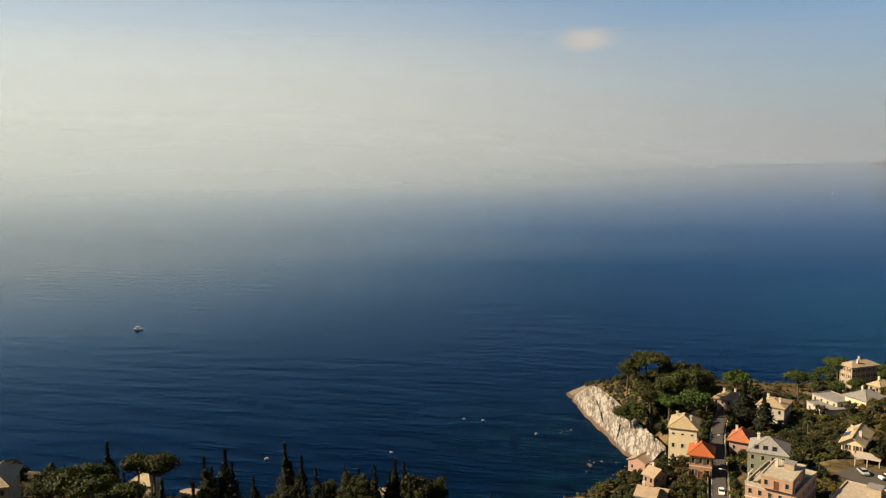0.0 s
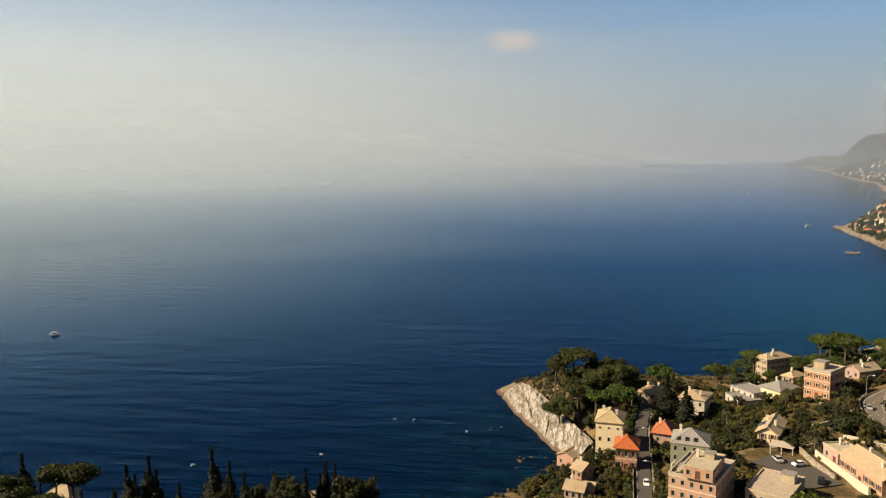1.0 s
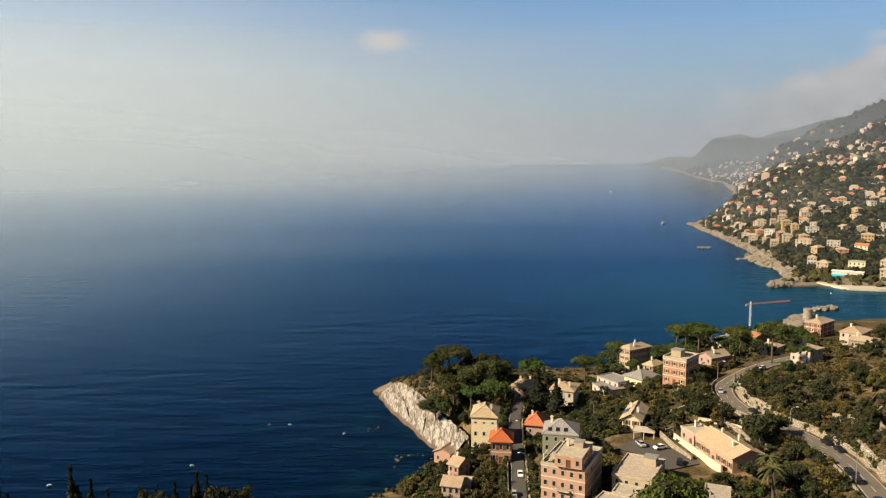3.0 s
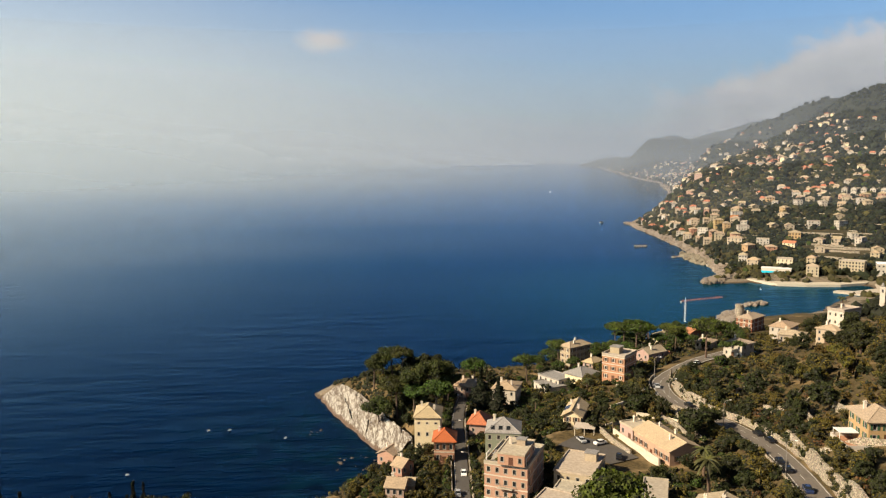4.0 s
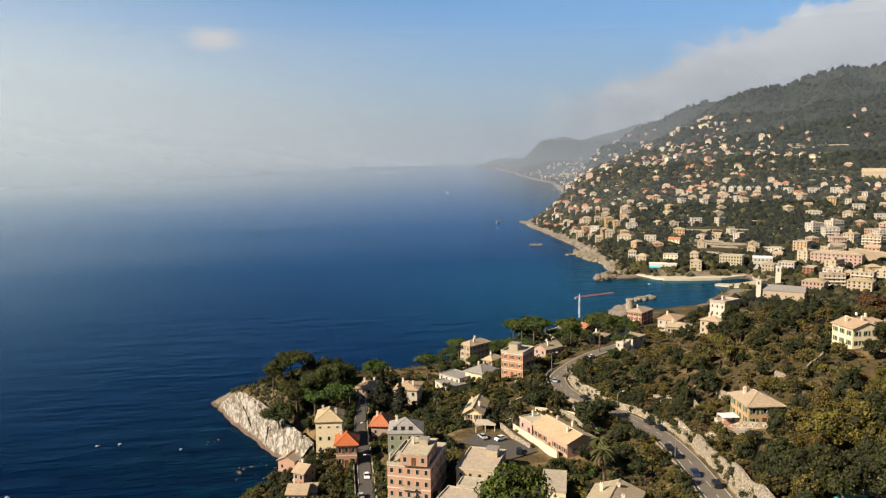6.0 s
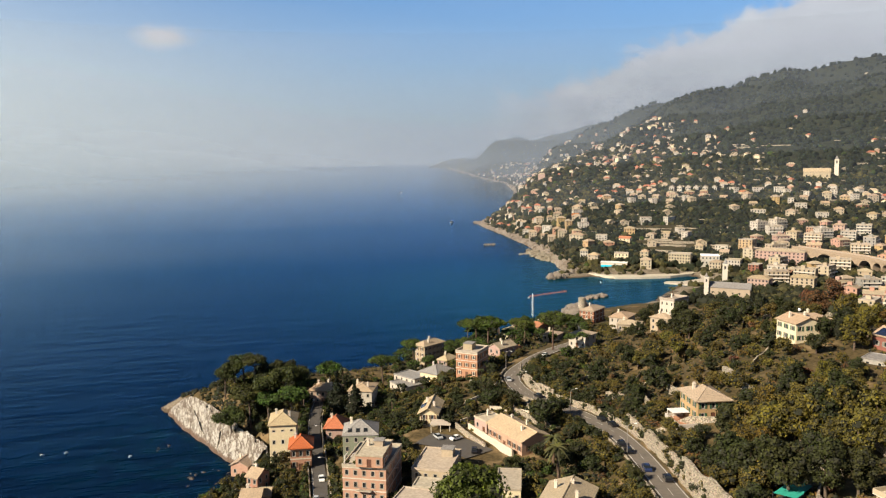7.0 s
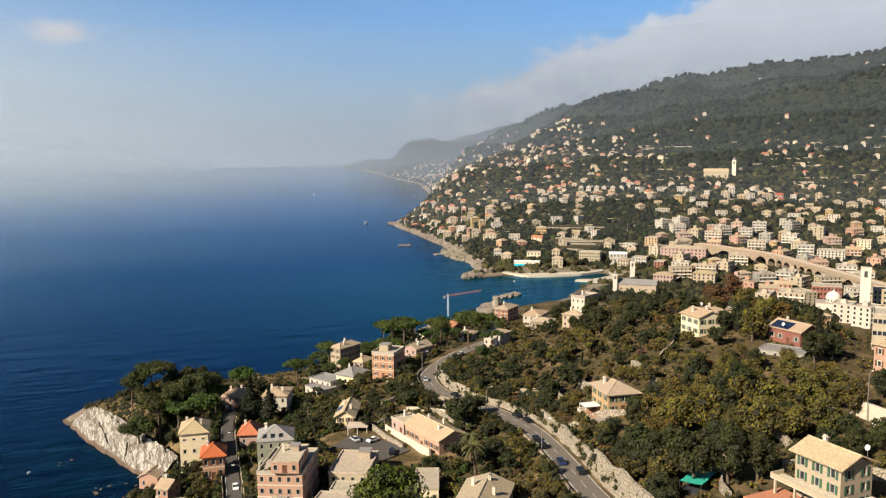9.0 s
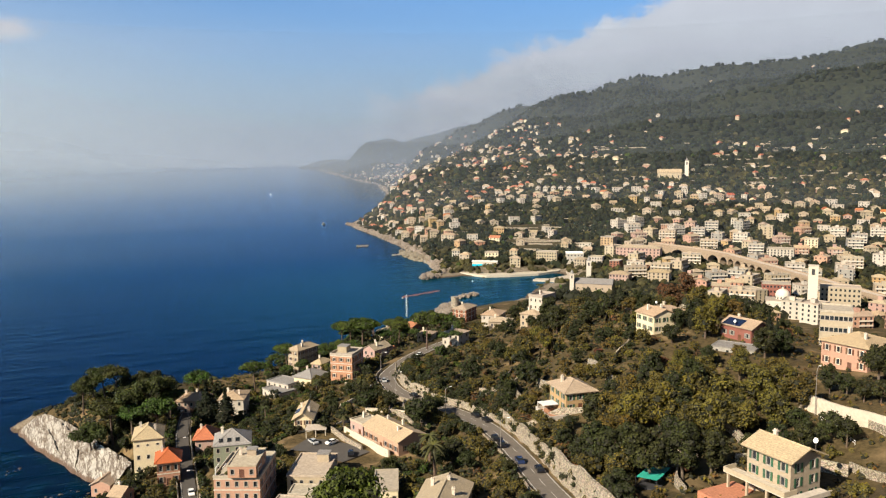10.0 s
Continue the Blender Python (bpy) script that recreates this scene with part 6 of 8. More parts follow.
def far_house(kind, x, y, z, yaw, windows, group):
    """A plain house of the hills: walls, roof and, where near enough, its windows."""
    key = (kind, windows)
    if key not in FAR_TEMPLATES:
        rng = random.Random(kind * 7 + 1)
        big = kind >= 8
        w, d = (rng.uniform(12, 19), rng.uniform(10, 13)) if big else (rng.uniform(8, 13), rng.uniform(7, 10))
        rows = rng.choice((3, 3, 4, 4)) if big else rng.choice((2, 2, 3))
        h = rows * (3.0 if big else 2.75)
        colour = ("cream", "pink", "white", "yellow", "cream", "salmon", "rose", "ochre", "cream", "white", "rose", "cream", "pink", "grey")[kind]
        roof = "flat" if kind in (2, 9, 11, 13) else "hip" if kind % 3 else "gable"
        tiles = "terrace" if roof == "flat" else ("terracotta" if kind in (3, 6) else "slate")
        top = tagged(new("apartment_house" if big else "hillside_house"), "%s %s-storey house with a %s roof on the hillside" % ({"pink": "pale pink", "rose": "rose", "salmon": "salmon"}.get(colour, colour), {2: "two", 3: "three", 4: "four", 5: "five"}[rows], {"terrace": "flat", "terracotta": "red tiled", "slate": "pale slate"}[tiles])
                     if not big else "%s %s-storey apartment house with a %s roof" % (colour, {3: "three", 4: "four", 5: "five"}[rows], "flat" if roof == "flat" else "slate"), "house")
        cols, side = max(3, int(w / 3.2)), max(2, int(d / 3.6))
        sides = ((w, cols, pose(0, -d / 2, 0)), (w, 0, pose(0, d / 2, 0, 0, 0, 180)), (d, side, pose(w / 2, 0, 0, 0, 0, 90)), (d, side, pose(-w / 2, 0, 0, 0, 0, -90)))
        bm = bmesh.new()
        for ww, c, place in sides:
            holes = [(ww * ((i + 0.5) / c - 0.5) - 0.6, h * (r + 0.26) / rows, ww * ((i + 0.5) / c - 0.5) + 0.6, h * (r + 0.80) / rows) for i in range(c) for r in range(rows) if rng.random() > 0.12]
            facade(bm, ww, -6, h, [] if windows else holes, place)
        if roof == "gable":
            for s in (-1, 1):
                quad(bm, (s * w / 2, -d / 2, h), (s * w / 2, d / 2, h), (s * w / 2, 0, h + 2.3))
        part("wall", bm, wall_mat(colour), top)
        rise = 0.5 if roof == "flat" else 2.2
        cover = part("roof", roof_mesh(roof, w, d, rise, 0.5), roof_mat(tiles), top)
        cover.location = (0, 0, h)
        if big:
            # stair head and stacks
            bm = bmesh.new()
            box(bm, -w * 0.2, -1.5, 0.1, -w * 0.2 + 3.2, 1.8, rise + 2.2)
            box(bm, w * 0.25, 0.5, 0.1, w * 0.25 + 1.0, 1.4, rise + 1.4)
            part("stair_head", bm, wall_mat(colour), cover)
        if windows:
            bm = bmesh.new()
            box(bm, -0.6, -0.06, -0.8, 0.6, -0.01, 0.8)
            wm = bpy.data.meshes.new("window")
            bm.to_mesh(wm)
            bm.free()
            wm.materials.append(GLASS)
            for r in range(rows):
                for c in range(cols):
                    shared("window", wm, top, pose(w * ((c + 0.5) / cols - 0.5), -d / 2, h * (r + 0.55) / rows))
                for c in range(side):
                    shared("window", wm, top, pose(-w / 2, d * ((c + 0.5) / side - 0.5), h * (r + 0.55) / rows, 0, 0, -90))
        else:
            bm = bmesh.new()
            box(bm, -w / 2 + 0.26, -d / 2 + 0.26, -1, w / 2 - 0.26, d / 2 - 0.26, h - 0.05)
            part("glazing", bm, GLASS, top)
        if big:
            for r in range(1, rows):
                bm = bmesh.new()
                x0, x1 = (-w / 2 + 0.3, w / 2 - 0.3) if kind % 2 else (-w * 0.22, w / 2 - 1.0)
                z = h * r / rows
                box(bm, x0, -d / 2 - 1.3, z - 0.1, x1, -d / 2 - 0.01, z + 0.08)
                box(bm, x0, -d / 2 - 1.3, z + 0.08, x1, -d / 2 - 1.2, z + 0.95)
                part("balcony", bm, WHITE_STONE if kind % 2 else CONCRETE, top)
        FAR_TEMPLATES[key] = top
        top.matrix_world = pose(x, y, z, 0, 0, yaw)
        top["group"] = group
        return top
    ob = copy_thing(FAR_TEMPLATES[key], pose(x, y, z, 0, 0, yaw))
    ob["group"] = group
    return ob


TAKEN = [(o.matrix_world.translation.x, o.matrix_world.translation.y, 15.0) for o in scene.objects if o.parent is None and o.type == "EMPTY"]


def free(x, y, r):
    return all((x - a) ** 2 + (y - b) ** 2 > (r + c) ** 2 for a, b, c in TAKEN)


def bearing(x, y):
    return math.degrees(math.atan2(x, y)), math.hypot(x, y)


VIA = [(p.x, p.y) for p in along(VIA_WAY, 10)]


def fill_town():
    rng = np.random.default_rng(5)
    p = np.array([polar(a, r) for a, r in zip(rng.uniform(38.5, 64, 1700), rng.uniform(545, 960, 1700))])
    s, h = shore_distance(p[:, 0], p[:, 1]), land(p[:, 0], p[:, 1])
    via = np.array(VIA)
    for (x, y), si, hi in zip(p, s, h):
        a, r = bearing(x, y)
        if si < 30 or r < (548 if a > 47 else 600) + (a < 44) * 90 or np.min((via[:, 0] - x) ** 2 + (via[:, 1] - y) ** 2) < 14 ** 2 or not free(x, y, 9.5):
            continue
        far_house(int(rng.choice((8, 9, 10, 11, 12, 13, 8, 9, 11, 12, 4, 1, 7))), x, y, hi, float(rng.choice((-52, -45, -15, 10, 28))) + rng.uniform(-10, 10), r < 600, "town blocks")
        TAKEN.append((x, y, 12.0))


def fill_hills():
    rng = np.random.default_rng(11)
    n, count = 0, 16000
    p = np.array([polar(a, r) for a, r in zip(rng.uniform(15.5, 63, count), 780 * np.exp(rng.random(count) * 1.75))])
    s, h = shore_distance(p[:, 0], p[:, 1]), land(p[:, 0], p[:, 1])
    for (x, y), si, hi in zip(p, s, h):
        a, r = bearing(x, y)
        if si < (15 if a < 29 else 28) or r < 940 and a > 38:
            continue
        keep = math.exp(-(si / 330)) * 0.9 + 0.5 * math.exp(-((hi - 60) / 70) ** 2) + 0.10
        if hi > 210 or a < 24 and r > 1500:
            keep *= 0.5 if a < 24 else 0.12
        keep *= max(0.1, 0.55 + 1.5 * noise.noise(Vector((x * 0.006, y * 0.006, 2.0))))
        if r > 1150:
            keep *= 0.8
        if a > 36:
            keep *= 0.55
        if 27 < a < 37 and 930 < r < 1060:
            keep *= 0.25
        if rng.random() > keep * 0.5 or not free(x, y, 7 if r < 1100 else 4):
            continue
        kind, yaw = int(rng.choice((0, 1, 2, 3, 4, 5, 6, 7, 0, 2, 2, 4, 0, 4))), -a + rng.choice((0, 0, 0, 70, -70)) + rng.uniform(-22, 22)
        if r < 1120 and a < 60:
            far_house(kind, x, y, hi, yaw, False, "hillside houses")
        else:
            DISTANT.append((x, y, hi, yaw, rng.uniform(6, 12), rng.uniform(5, 8), rng.uniform(3, 6.5), int(rng.choice((0, 0, 1, 1, 3, 4)))))
        TAKEN.append((x, y, 9.0))
        n += 1
        if n >= 760:
            break


def distant_houses():
    """Houses too far off to tell apart, joined."""
    walls = [wall_mat(k) for k in ("cream", "white", "rose", "yellow", "pink", "salmon")]
    bm = bmesh.new()
    for x, y, z, yaw, w, d, h, k in DISTANT:
        m = pose(x, y, z, 0, 0, yaw)
        p = [m @ Vector(q) for q in ((-w / 2, -d / 2, -6), (w / 2, -d / 2, -6), (w / 2, d / 2, -6), (-w / 2, d / 2, -6), (-w / 2, -d / 2, h), (w / 2, -d / 2, h), (w / 2, d / 2, h), (-w / 2, d / 2, h))]
        for q in ((0, 1, 5, 4), (1, 2, 6, 5), (2, 3, 7, 6), (3, 0, 4, 7)):
            quad(bm, *[p[i] for i in q], mi=k)
        e = [m @ Vector(q) for q in ((-w / 2 - .5, -d / 2 - .5, h), (w / 2 + .5, -d / 2 - .5, h), (w / 2 + .5, d / 2 + .5, h), (-w / 2 - .5, d / 2 + .5, h), (-w / 4, 0, h + 2.6), (w / 4, 0, h + 2.6))]
        for q in ((0, 1, 5, 4), (2, 3, 4, 5), (3, 0, 4), (1, 2, 5)):
            quad(bm, *[e[i] for i in q], mi=6 if k else 7)
    tagged(obj("distant_houses", bm, walls + [roof_mat("slate"), roof_mat("terracotta")]), "pale houses scattered along the far coast", "houses", kind="stuff")


def fill_coast():
    """The small houses that whiten the far coast."""
    rng = np.random.default_rng(17)
    p = np.array([polar(a, r) for a, r in zip(rng.uniform(15.5, 33, 1500), rng.uniform(1400, 4000, 1500))])
    s, h = shore_distance(p[:, 0], p[:, 1]), land(p[:, 0], p[:, 1])
    for (x, y), si, hi in zip(p, s, h):
        if si > 20 and rng.random() < math.exp(-si / 300) + 0.10 and hi < 220 and free(x, y, 6):
            DISTANT.append((x, y, hi, rng.uniform(-60, 30), rng.uniform(7, 14), rng.uniform(6, 10), rng.uniform(5, 10), int(rng.choice((0, 1, 1, 2, 3)))))
            TAKEN.append((x, y, 6.0))


def terrace_walls(seed=23, n=420, span=(26, 60, 840, 1500), label="pale dry-stone terrace walls across the slopes", pace=6.0, inland=60):
    """Dry-stone walls and lanes that follow the slopes behind the town, past counting."""
    rng = np.random.default_rng(seed)
    A, R = rng.uniform(span[0], span[1], n), rng.uniform(span[2], span[3], n)
    x, y = R * np.sin(np.radians(A)), R * np.cos(np.radians(A))
    bm = bmesh.new()
    lines, sign = [], rng.choice((-1, 1), n)
    for k in range(9):
        lines.append((x.copy(), y.copy(), land(x, y)))
        gx, gy = land(x + 3, y) - land(x - 3, y), land(x, y + 3) - land(x, y - 3)
        g = np.hypot(gx, gy) + 1e-6
        x, y = x - gy / g * pace * sign, y + gx / g * pace * sign
    far = shore_distance(lines[0][0], lines[0][1])
    for i in range(n):
        if far[i] < inland or noise.noise(Vector((lines[0][0][i] * 0.004, lines[0][1][i] * 0.004, 6.0))) < -0.15:
            continue
        m = int(rng.integers(4, 9))
        tall = rng.uniform(1.2, 2.6)
        for k in range(m):
            (xa, ya, za), (xb, yb, zb) = [(q[0][i], q[1][i], q[2][i]) for q in lines[k:k + 2]]
            a, b = Vector((xa, ya, za)), Vector((xb, yb, zb))
            back = Vector((xa, ya, 0)).normalized() * 0.6
            up, dn = Vector((0, 0, tall)), Vector((0, 0, -1.5))
            quad(bm, a + dn, b + dn, b + up, a + up)
            quad(bm, a + up, b + up, b + up + back, a + up + back)
            quad(bm, b + dn + back, a + dn + back, a + up + back, b + up + back)
    tagged(obj("terrace_walls", bm, STONE_WALL), label, "walls", kind="stuff")


DISTANT = []
fill_town()
fill_hills()
fill_coast()
terrace_walls()
terrace_walls(41, 60, (28, 46, 205, 340), "short dry-stone terrace walls among the trees", 2.6, 30)
distant_houses()

# ---- headland rock ----


def headland_rock():
    """The pale tilted strata that fall from the headland to the water."""
    foot = along([(-24.5, 373, 0), (-19.2, 355, 0), (-9.9, 327.3, 0), (-1.0, 305.6, 0), (4.0, 293, 0), (8, 282, 0)], 30)
    head = along([(-19.5, 376, 1.2), (-12.0, 360, 9.4), (0.4, 336.0, 8.5), (7.5, 309.0, 9.5), (13.4, 292, 10.5), (16, 280, 11)], 30)
    vs, fs, rough, k = [], [], [], 46
    for i, (a, b) in enumerate(zip(foot, head)):
        for j in range(k + 1):
            t = j / k * 1.12 - 0.12
            p = a.lerp(b, t) if t >= 0 else a + (a - b) * (-t) * 0.4 + Vector((0, 0, t * 16))
            z = p.z + 1.3 * math.sin(math.pi * max(t, 0)) * min(1, i / 20) if t > 0 else p.z
            # strata run slantwise down the face, with cracks across
            u = p.x * 0.62 + p.y * 0.36
            w = p.x * -0.36 + p.y * 0.62
            warpd = 2.4 * noise.noise(Vector((p.x * 0.07, p.y * 0.07, 1.0)))
            step = ((u * 0.24 + warpd * 0.6) % 1.0)
            crack = abs(noise.noise(Vector((u * 0.5, w * 0.13, 4.0))))
            amp = max(0.0, min(1.0, t * 5 + 0.35)) * min(1.0, 0.15 + i / 30)
            rough.append(amp * (1.1 * step - 1.1 * max(0, 0.07 - crack) * 9 + 0.2 * noise.fractal(Vector((p.x * 0.45, p.y * 0.45, 2.0)), 0.8, 2.1, 4)))
            p = p + Vector((-1, -0.35, 0)) * (1 - max(t, 0)) * 1.6 * (noise.noise(Vector((i * 0.06, 3.0, 0.5))) + 0.3 * noise.noise(Vector((i * 0.2, 7.0, 0.5))))
            vs.append((p.x + amp * 0.5 * noise.noise(Vector((p.x * 0.3, p.y * 0.3, 9.0))), p.y, z))
        if i:
            fs += [((i - 1) * (k + 1) + j, (i - 1) * (k + 1) + j + 1, i * (k + 1) + j + 1, i * (k + 1) + j) for j in range(k)]

    arr = np.array(vs)
    base = land(arr[:, 0], arr[:, 1])
    inner = np.tile(np.arange(k + 1) / k, len(vs) // (k + 1))
    arr[:, 2] = np.where((inner > 0.12) & (inner < 0.97), np.maximum(arr[:, 2], base + 0.3) + np.array(rough), arr[:, 2] + np.array(rough))
    arr[:, 2] = np.where(inner >= 0.97, base - 1.0, arr[:, 2])
    vs = arr.tolist()

    def build(n, v, col, fine):
        z = n.put("ShaderNodeSeparateXYZ", None, i0=v).outputs[2]
        band = n.noise(n.put("ShaderNodeMapping", None, i0=v, i2=(0, 0, radians(-30)), i3=(1.0, 0.1, 0.4)).outputs[0], 0.6, 5, 0.6)
        col = n.mix(n.math("MULTIPLY", n.span(band, 0.56, 0.70), 0.3), col, (0.22, 0.17, 0.11))
        for turn, size, deep in ((-28, 0.30, 0.85), (-42, 0.55, 0.7), (35, 0.22, 0.6)):
            split = n.noise(n.put("ShaderNodeMapping", None, i0=v, i2=(0, 0, radians(turn)), i3=(1.0, 0.16, 0.5)).outputs[0], size, 4, 0.6)
            line = n.span(n.math("ABSOLUTE", n.math("SUBTRACT", split, 0.5)), 0.045, 0.006)
            col = n.mix(n.math("MULTIPLY", line, deep), col, (0.07, 0.05, 0.035))
        wet = n.span(n.math("ADD", z, n.math("MULTIPLY", n.math("SUBTRACT", fine, 0.5), 2.0)), 1.9, 0.9)
        return n.mix(n.math("MULTIPLY", wet, 0.9), col, (0.075, 0.042, 0.024)), n.math("ADD", fine, n.math("MULTIPLY", band, 1.2))

    m = material("pale_strata", (0.29, 0.272, 0.24), 0.9, 0.22, 0.9, 0.2, (0.24, 0.20, 0.15), 0.8, coords="World", spread=0, build=build)
    tagged(obj("headland_rock", (vs, [], fs), m), "pale cracked slanting rock slabs running down to the sea", "rock", kind="structure")


headland_rock()

# ---- trees of the village, each where it stands ----


def plant(kind, leaf, places, group=""):
    for i, (x, y, s) in enumerate(places):
        tree(kind, leaf, x, y, s, int(abs(x) * 3 + abs(y) + i), group)
        TREES.append((x, y, {"pine": 4.5, "cypress": 1.4, "round": 2.5, "tall": 3.5, "bush": 1.2, "palm": 1.5}[kind] * s))


TREES = []
plant('pine', 'pine', [(4.2, 309.4, 1.25), (11.3, 311.1, 1.4), (24.3, 302.9, 1.25), (31.2, 310.3, 1.1), (18.3, 307.1, 1.1), (128.2, 449.7, 0.83), (107.5, 433.6, 0.8), (-111.5, 136.9, 1.16), (-126.9, 148.2, 0.99), (-130.3, 187.9, 1.16), (-135.1, 186.9, 1.0), (-117.0, 157.9, 0.86)])
plant('pine', 'bright', [(25.1, 283.5, 1.2), (17.8, 303.2, 0.94), (31.7, 305.7, 0.86), (45.1, 320.9, 0.99), (70.4, 333.1, 0.85), (89.4, 350.8, 0.9), (47.9, 141.5, 1.34), (125.4, 347.0, 1.31), (128.4, 372.2, 1.08), (127.1, 382.3, 0.94), (143.4, 379.6, 0.83), (148.8, 322.9, 1.22), (141.8, 340.7, 0.86), (148.9, 369.1, 0.81), (135.9, 343.0, 0.66)])
plant('round', 'dark', [(9.6, 327.4, 0.75), (13.6, 311.9, 1.24), (19.9, 302.3, 1.06), (15.2, 301.8, 0.85), (12.4, 312.3, 0.95), (23.3, 302.1, 0.99), (148.4, 110.6, 0.95), (147.7, 106.0, 0.93), (145.0, 110.7, 0.64), (172.1, 128.9, 0.84), (171.7, 123.9, 0.83), (170.8, 118.7, 0.81), (170.3, 114.1, 0.8), (95.0, 158.8, 0.67), (94.0, 188.0, 1.1), (93.8, 177.3, 0.96), (89.3, 185.6, 0.89), (99.4, 220.9, 1.48), (106.8, 226.0, 0.99), (90.4, 246.2, 1.04), (93.8, 261.2, 0.84), (97.2, 242.2, 0.91)])
plant('round', 'olive', [(6.5, 344.1, 0.87), (19.7, 333.0, 1.0), (8.2, 325.1, 0.6)])
plant('cypress', 'cypress', [(243.7, 305.0, 0.9), (378.5, 466.2, 0.9), (191.8, 198.7, 0.8), (497.9, 362.4, 0.8), (200.6, 172.9, 0.8), (196.3, 166.3, 0.8), (-147.8, 234.9, 0.98), (-139.3, 180.6, 1.23), (-136.3, 229.2, 1.3), (-124.5, 205.1, 1.23), (-116.8, 208.3, 1.17), (-119.5, 209.1, 1.3), (-99.9, 210.0, 1.43), (-110.7, 237.1, 1.3), (-91.9, 204.3, 1.17), (-82.7, 193.0, 1.04), (-93.4, 244.1, 1.04), (-62.1, 201.1, 1.17), (-103.7, 196.8, 1.04), (-63.1, 198.9, 0.91)])
plant('palm', 'palm', [(204.3, 498.7, 1.02), (348.6, 531.2, 1.2), (85.6, 181.4, 1.33), (89.3, 192.8, 1.22)])
plant('tall', 'dark', [(200.8, 299.6, 0.92), (183.8, 267.8, 0.97), (183.7, 278.4, 0.75), (194.1, 199.3, 0.83), (188.6, 201.3, 0.62), (184.6, 160.4, 0.81), (193.4, 161.7, 0.64), (108.2, 133.9, 1.09), (109.7, 124.5, 1.05), (111.0, 143.7, 0.86), (114.9, 119.9, 0.92), (119.9, 116.9, 0.79), (106.7, 144.5, 0.71), (146.5, 117.0, 0.58), (136.4, 113.8, 0.61), (131.3, 116.8, 0.55), (184.4, 124.4, 0.94), (-154.2, 162.1, 0.88), (-142.5, 160.4, 0.85), (-75.4, 200.3, 0.86), (-70.7, 196.9, 0.84), (-55.0, 199.5, 1.01), (-51.6, 205.1, 0.85), (-83.1, 202.3, 0.7)])
plant('tall', 'rust', [(211.0, 228.6, 0.93), (438.8, 459.5, 1.6), (406.7, 449.6, 1.17)])
plant('tall', 'yellow', [(186.6, 186.6, 0.91), (209.9, 213.9, 0.89), (201.3, 195.8, 0.96), (205.4, 192.0, 0.84), (200.3, 201.3, 0.72), (124.2, 147.4, 1.05), (128.2, 141.8, 0.95), (122.1, 153.7, 0.76)])
plant('round', 'yellow', [(190.2, 186.6, 0.66), (99.0, 180.6, 0.98)])
plant('tall', 'olive', [(138.0, 140.6, 0.91), (144.2, 135.7, 0.97), (151.5, 133.6, 0.93), (159.0, 131.7, 0.88), (137.4, 125.7, 0.86), (132.5, 129.5, 0.86), (144.8, 122.7, 0.82), (158.4, 126.1, 0.68), (148.1, 157.4, 0.72), (155.5, 154.6, 0.73), (165.4, 151.9, 0.68), (168.2, 144.8, 0.61), (140.3, 157.6, 0.65)])
for x, y, s in ((43.1, 290.6, 1.24), (49.5, 287.6, 1.16)):
    tree("cypress", "cypress", x, y, s, int(x), "", None, 1.5)
    TREES.append((x, y, 2.6))
plant("pine", "pine", [(2.0, 349.0, 0.98), (10.6, 350.0, 1.06), (6.4, 346.0, 0.95), (15.5, 347.0, 0.98)])
plant("tall", "dark", [(19.0, 349.0, 0.78), (25.5, 345.0, 0.8)])
HOUSES = []
for o in scene.objects:
    if o.parent is None and o.type == "EMPTY" and o.get("category") in ("house", "villa", "building", "church") and o.location.length < 480:
        pts = [o.matrix_world @ Vector(c) for ch in o.children if ch.name.startswith("wall") for c in ch.bound_box]
        if pts:
            HOUSES.append((o.matrix_world.inverted(), max(abs(c[0]) for ch in o.children if ch.name.startswith("wall") for c in ch.bound_box), max(abs(c[1]) for ch in o.children if ch.name.startswith("wall") for c in ch.bound_box)))


def on_house(x, y, r):
    for m, w, d in HOUSES:
        q = m @ Vector((x, y, 0))
        if abs(q.x) < w + r and abs(q.y) < d + r:
            return True
    return False


def grow(seed, count, region, kinds, gap, room, group="", share=0.5, margin=9.0):
    """Trees sown over a region where nothing else stands."""
    rng = np.random.default_rng(seed)
    a0, a1, r0, r1 = region
    A, R = rng.uniform(a0, a1, count), np.sqrt(rng.uniform(r0 * r0, r1 * r1, count))
    X, Y = R * np.sin(np.radians(A)), R * np.cos(np.radians(A))
    s, bed = shore_distance(X, Y), road_bed(X, Y)[0]
    for i in range(count):
        x, y = float(X[i]), float(Y[i])
        if s[i] < margin or bed[i] > 0.25 or on_house(x, y, room):
            continue
        kind, leaf, lo, hi = kinds[int(rng.integers(len(kinds)))]
        size = float(rng.uniform(lo, hi))
        own = {"pine": 4.5, "cypress": 1.4, "round": 2.5, "tall": 3.5, "bush": 1.2, "palm": 1.5}[kind] * size
        if any((x - p) ** 2 + (y - q) ** 2 < ((own + t) * gap) ** 2 for p, q, t in TREES):
            continue
        TREES.append((x, y, own))
        if kind == "palm" and LEFT["palm"] <= 0:
            continue
        if LEFT.get(kind, 0) > 0 and (kind == "palm" or rng.random() < share):
            LEFT[kind] -= 1
            tree(kind, leaf, x, y, size, i, group)
        else:
            WOOD.setdefault(leaf, []).append((kind, x, y, size, i))


LEFT = {"round": 200, "bush": 170, "tall": 70, "pine": 40, "cypress": 40, "palm": 9}
WOOD = {}


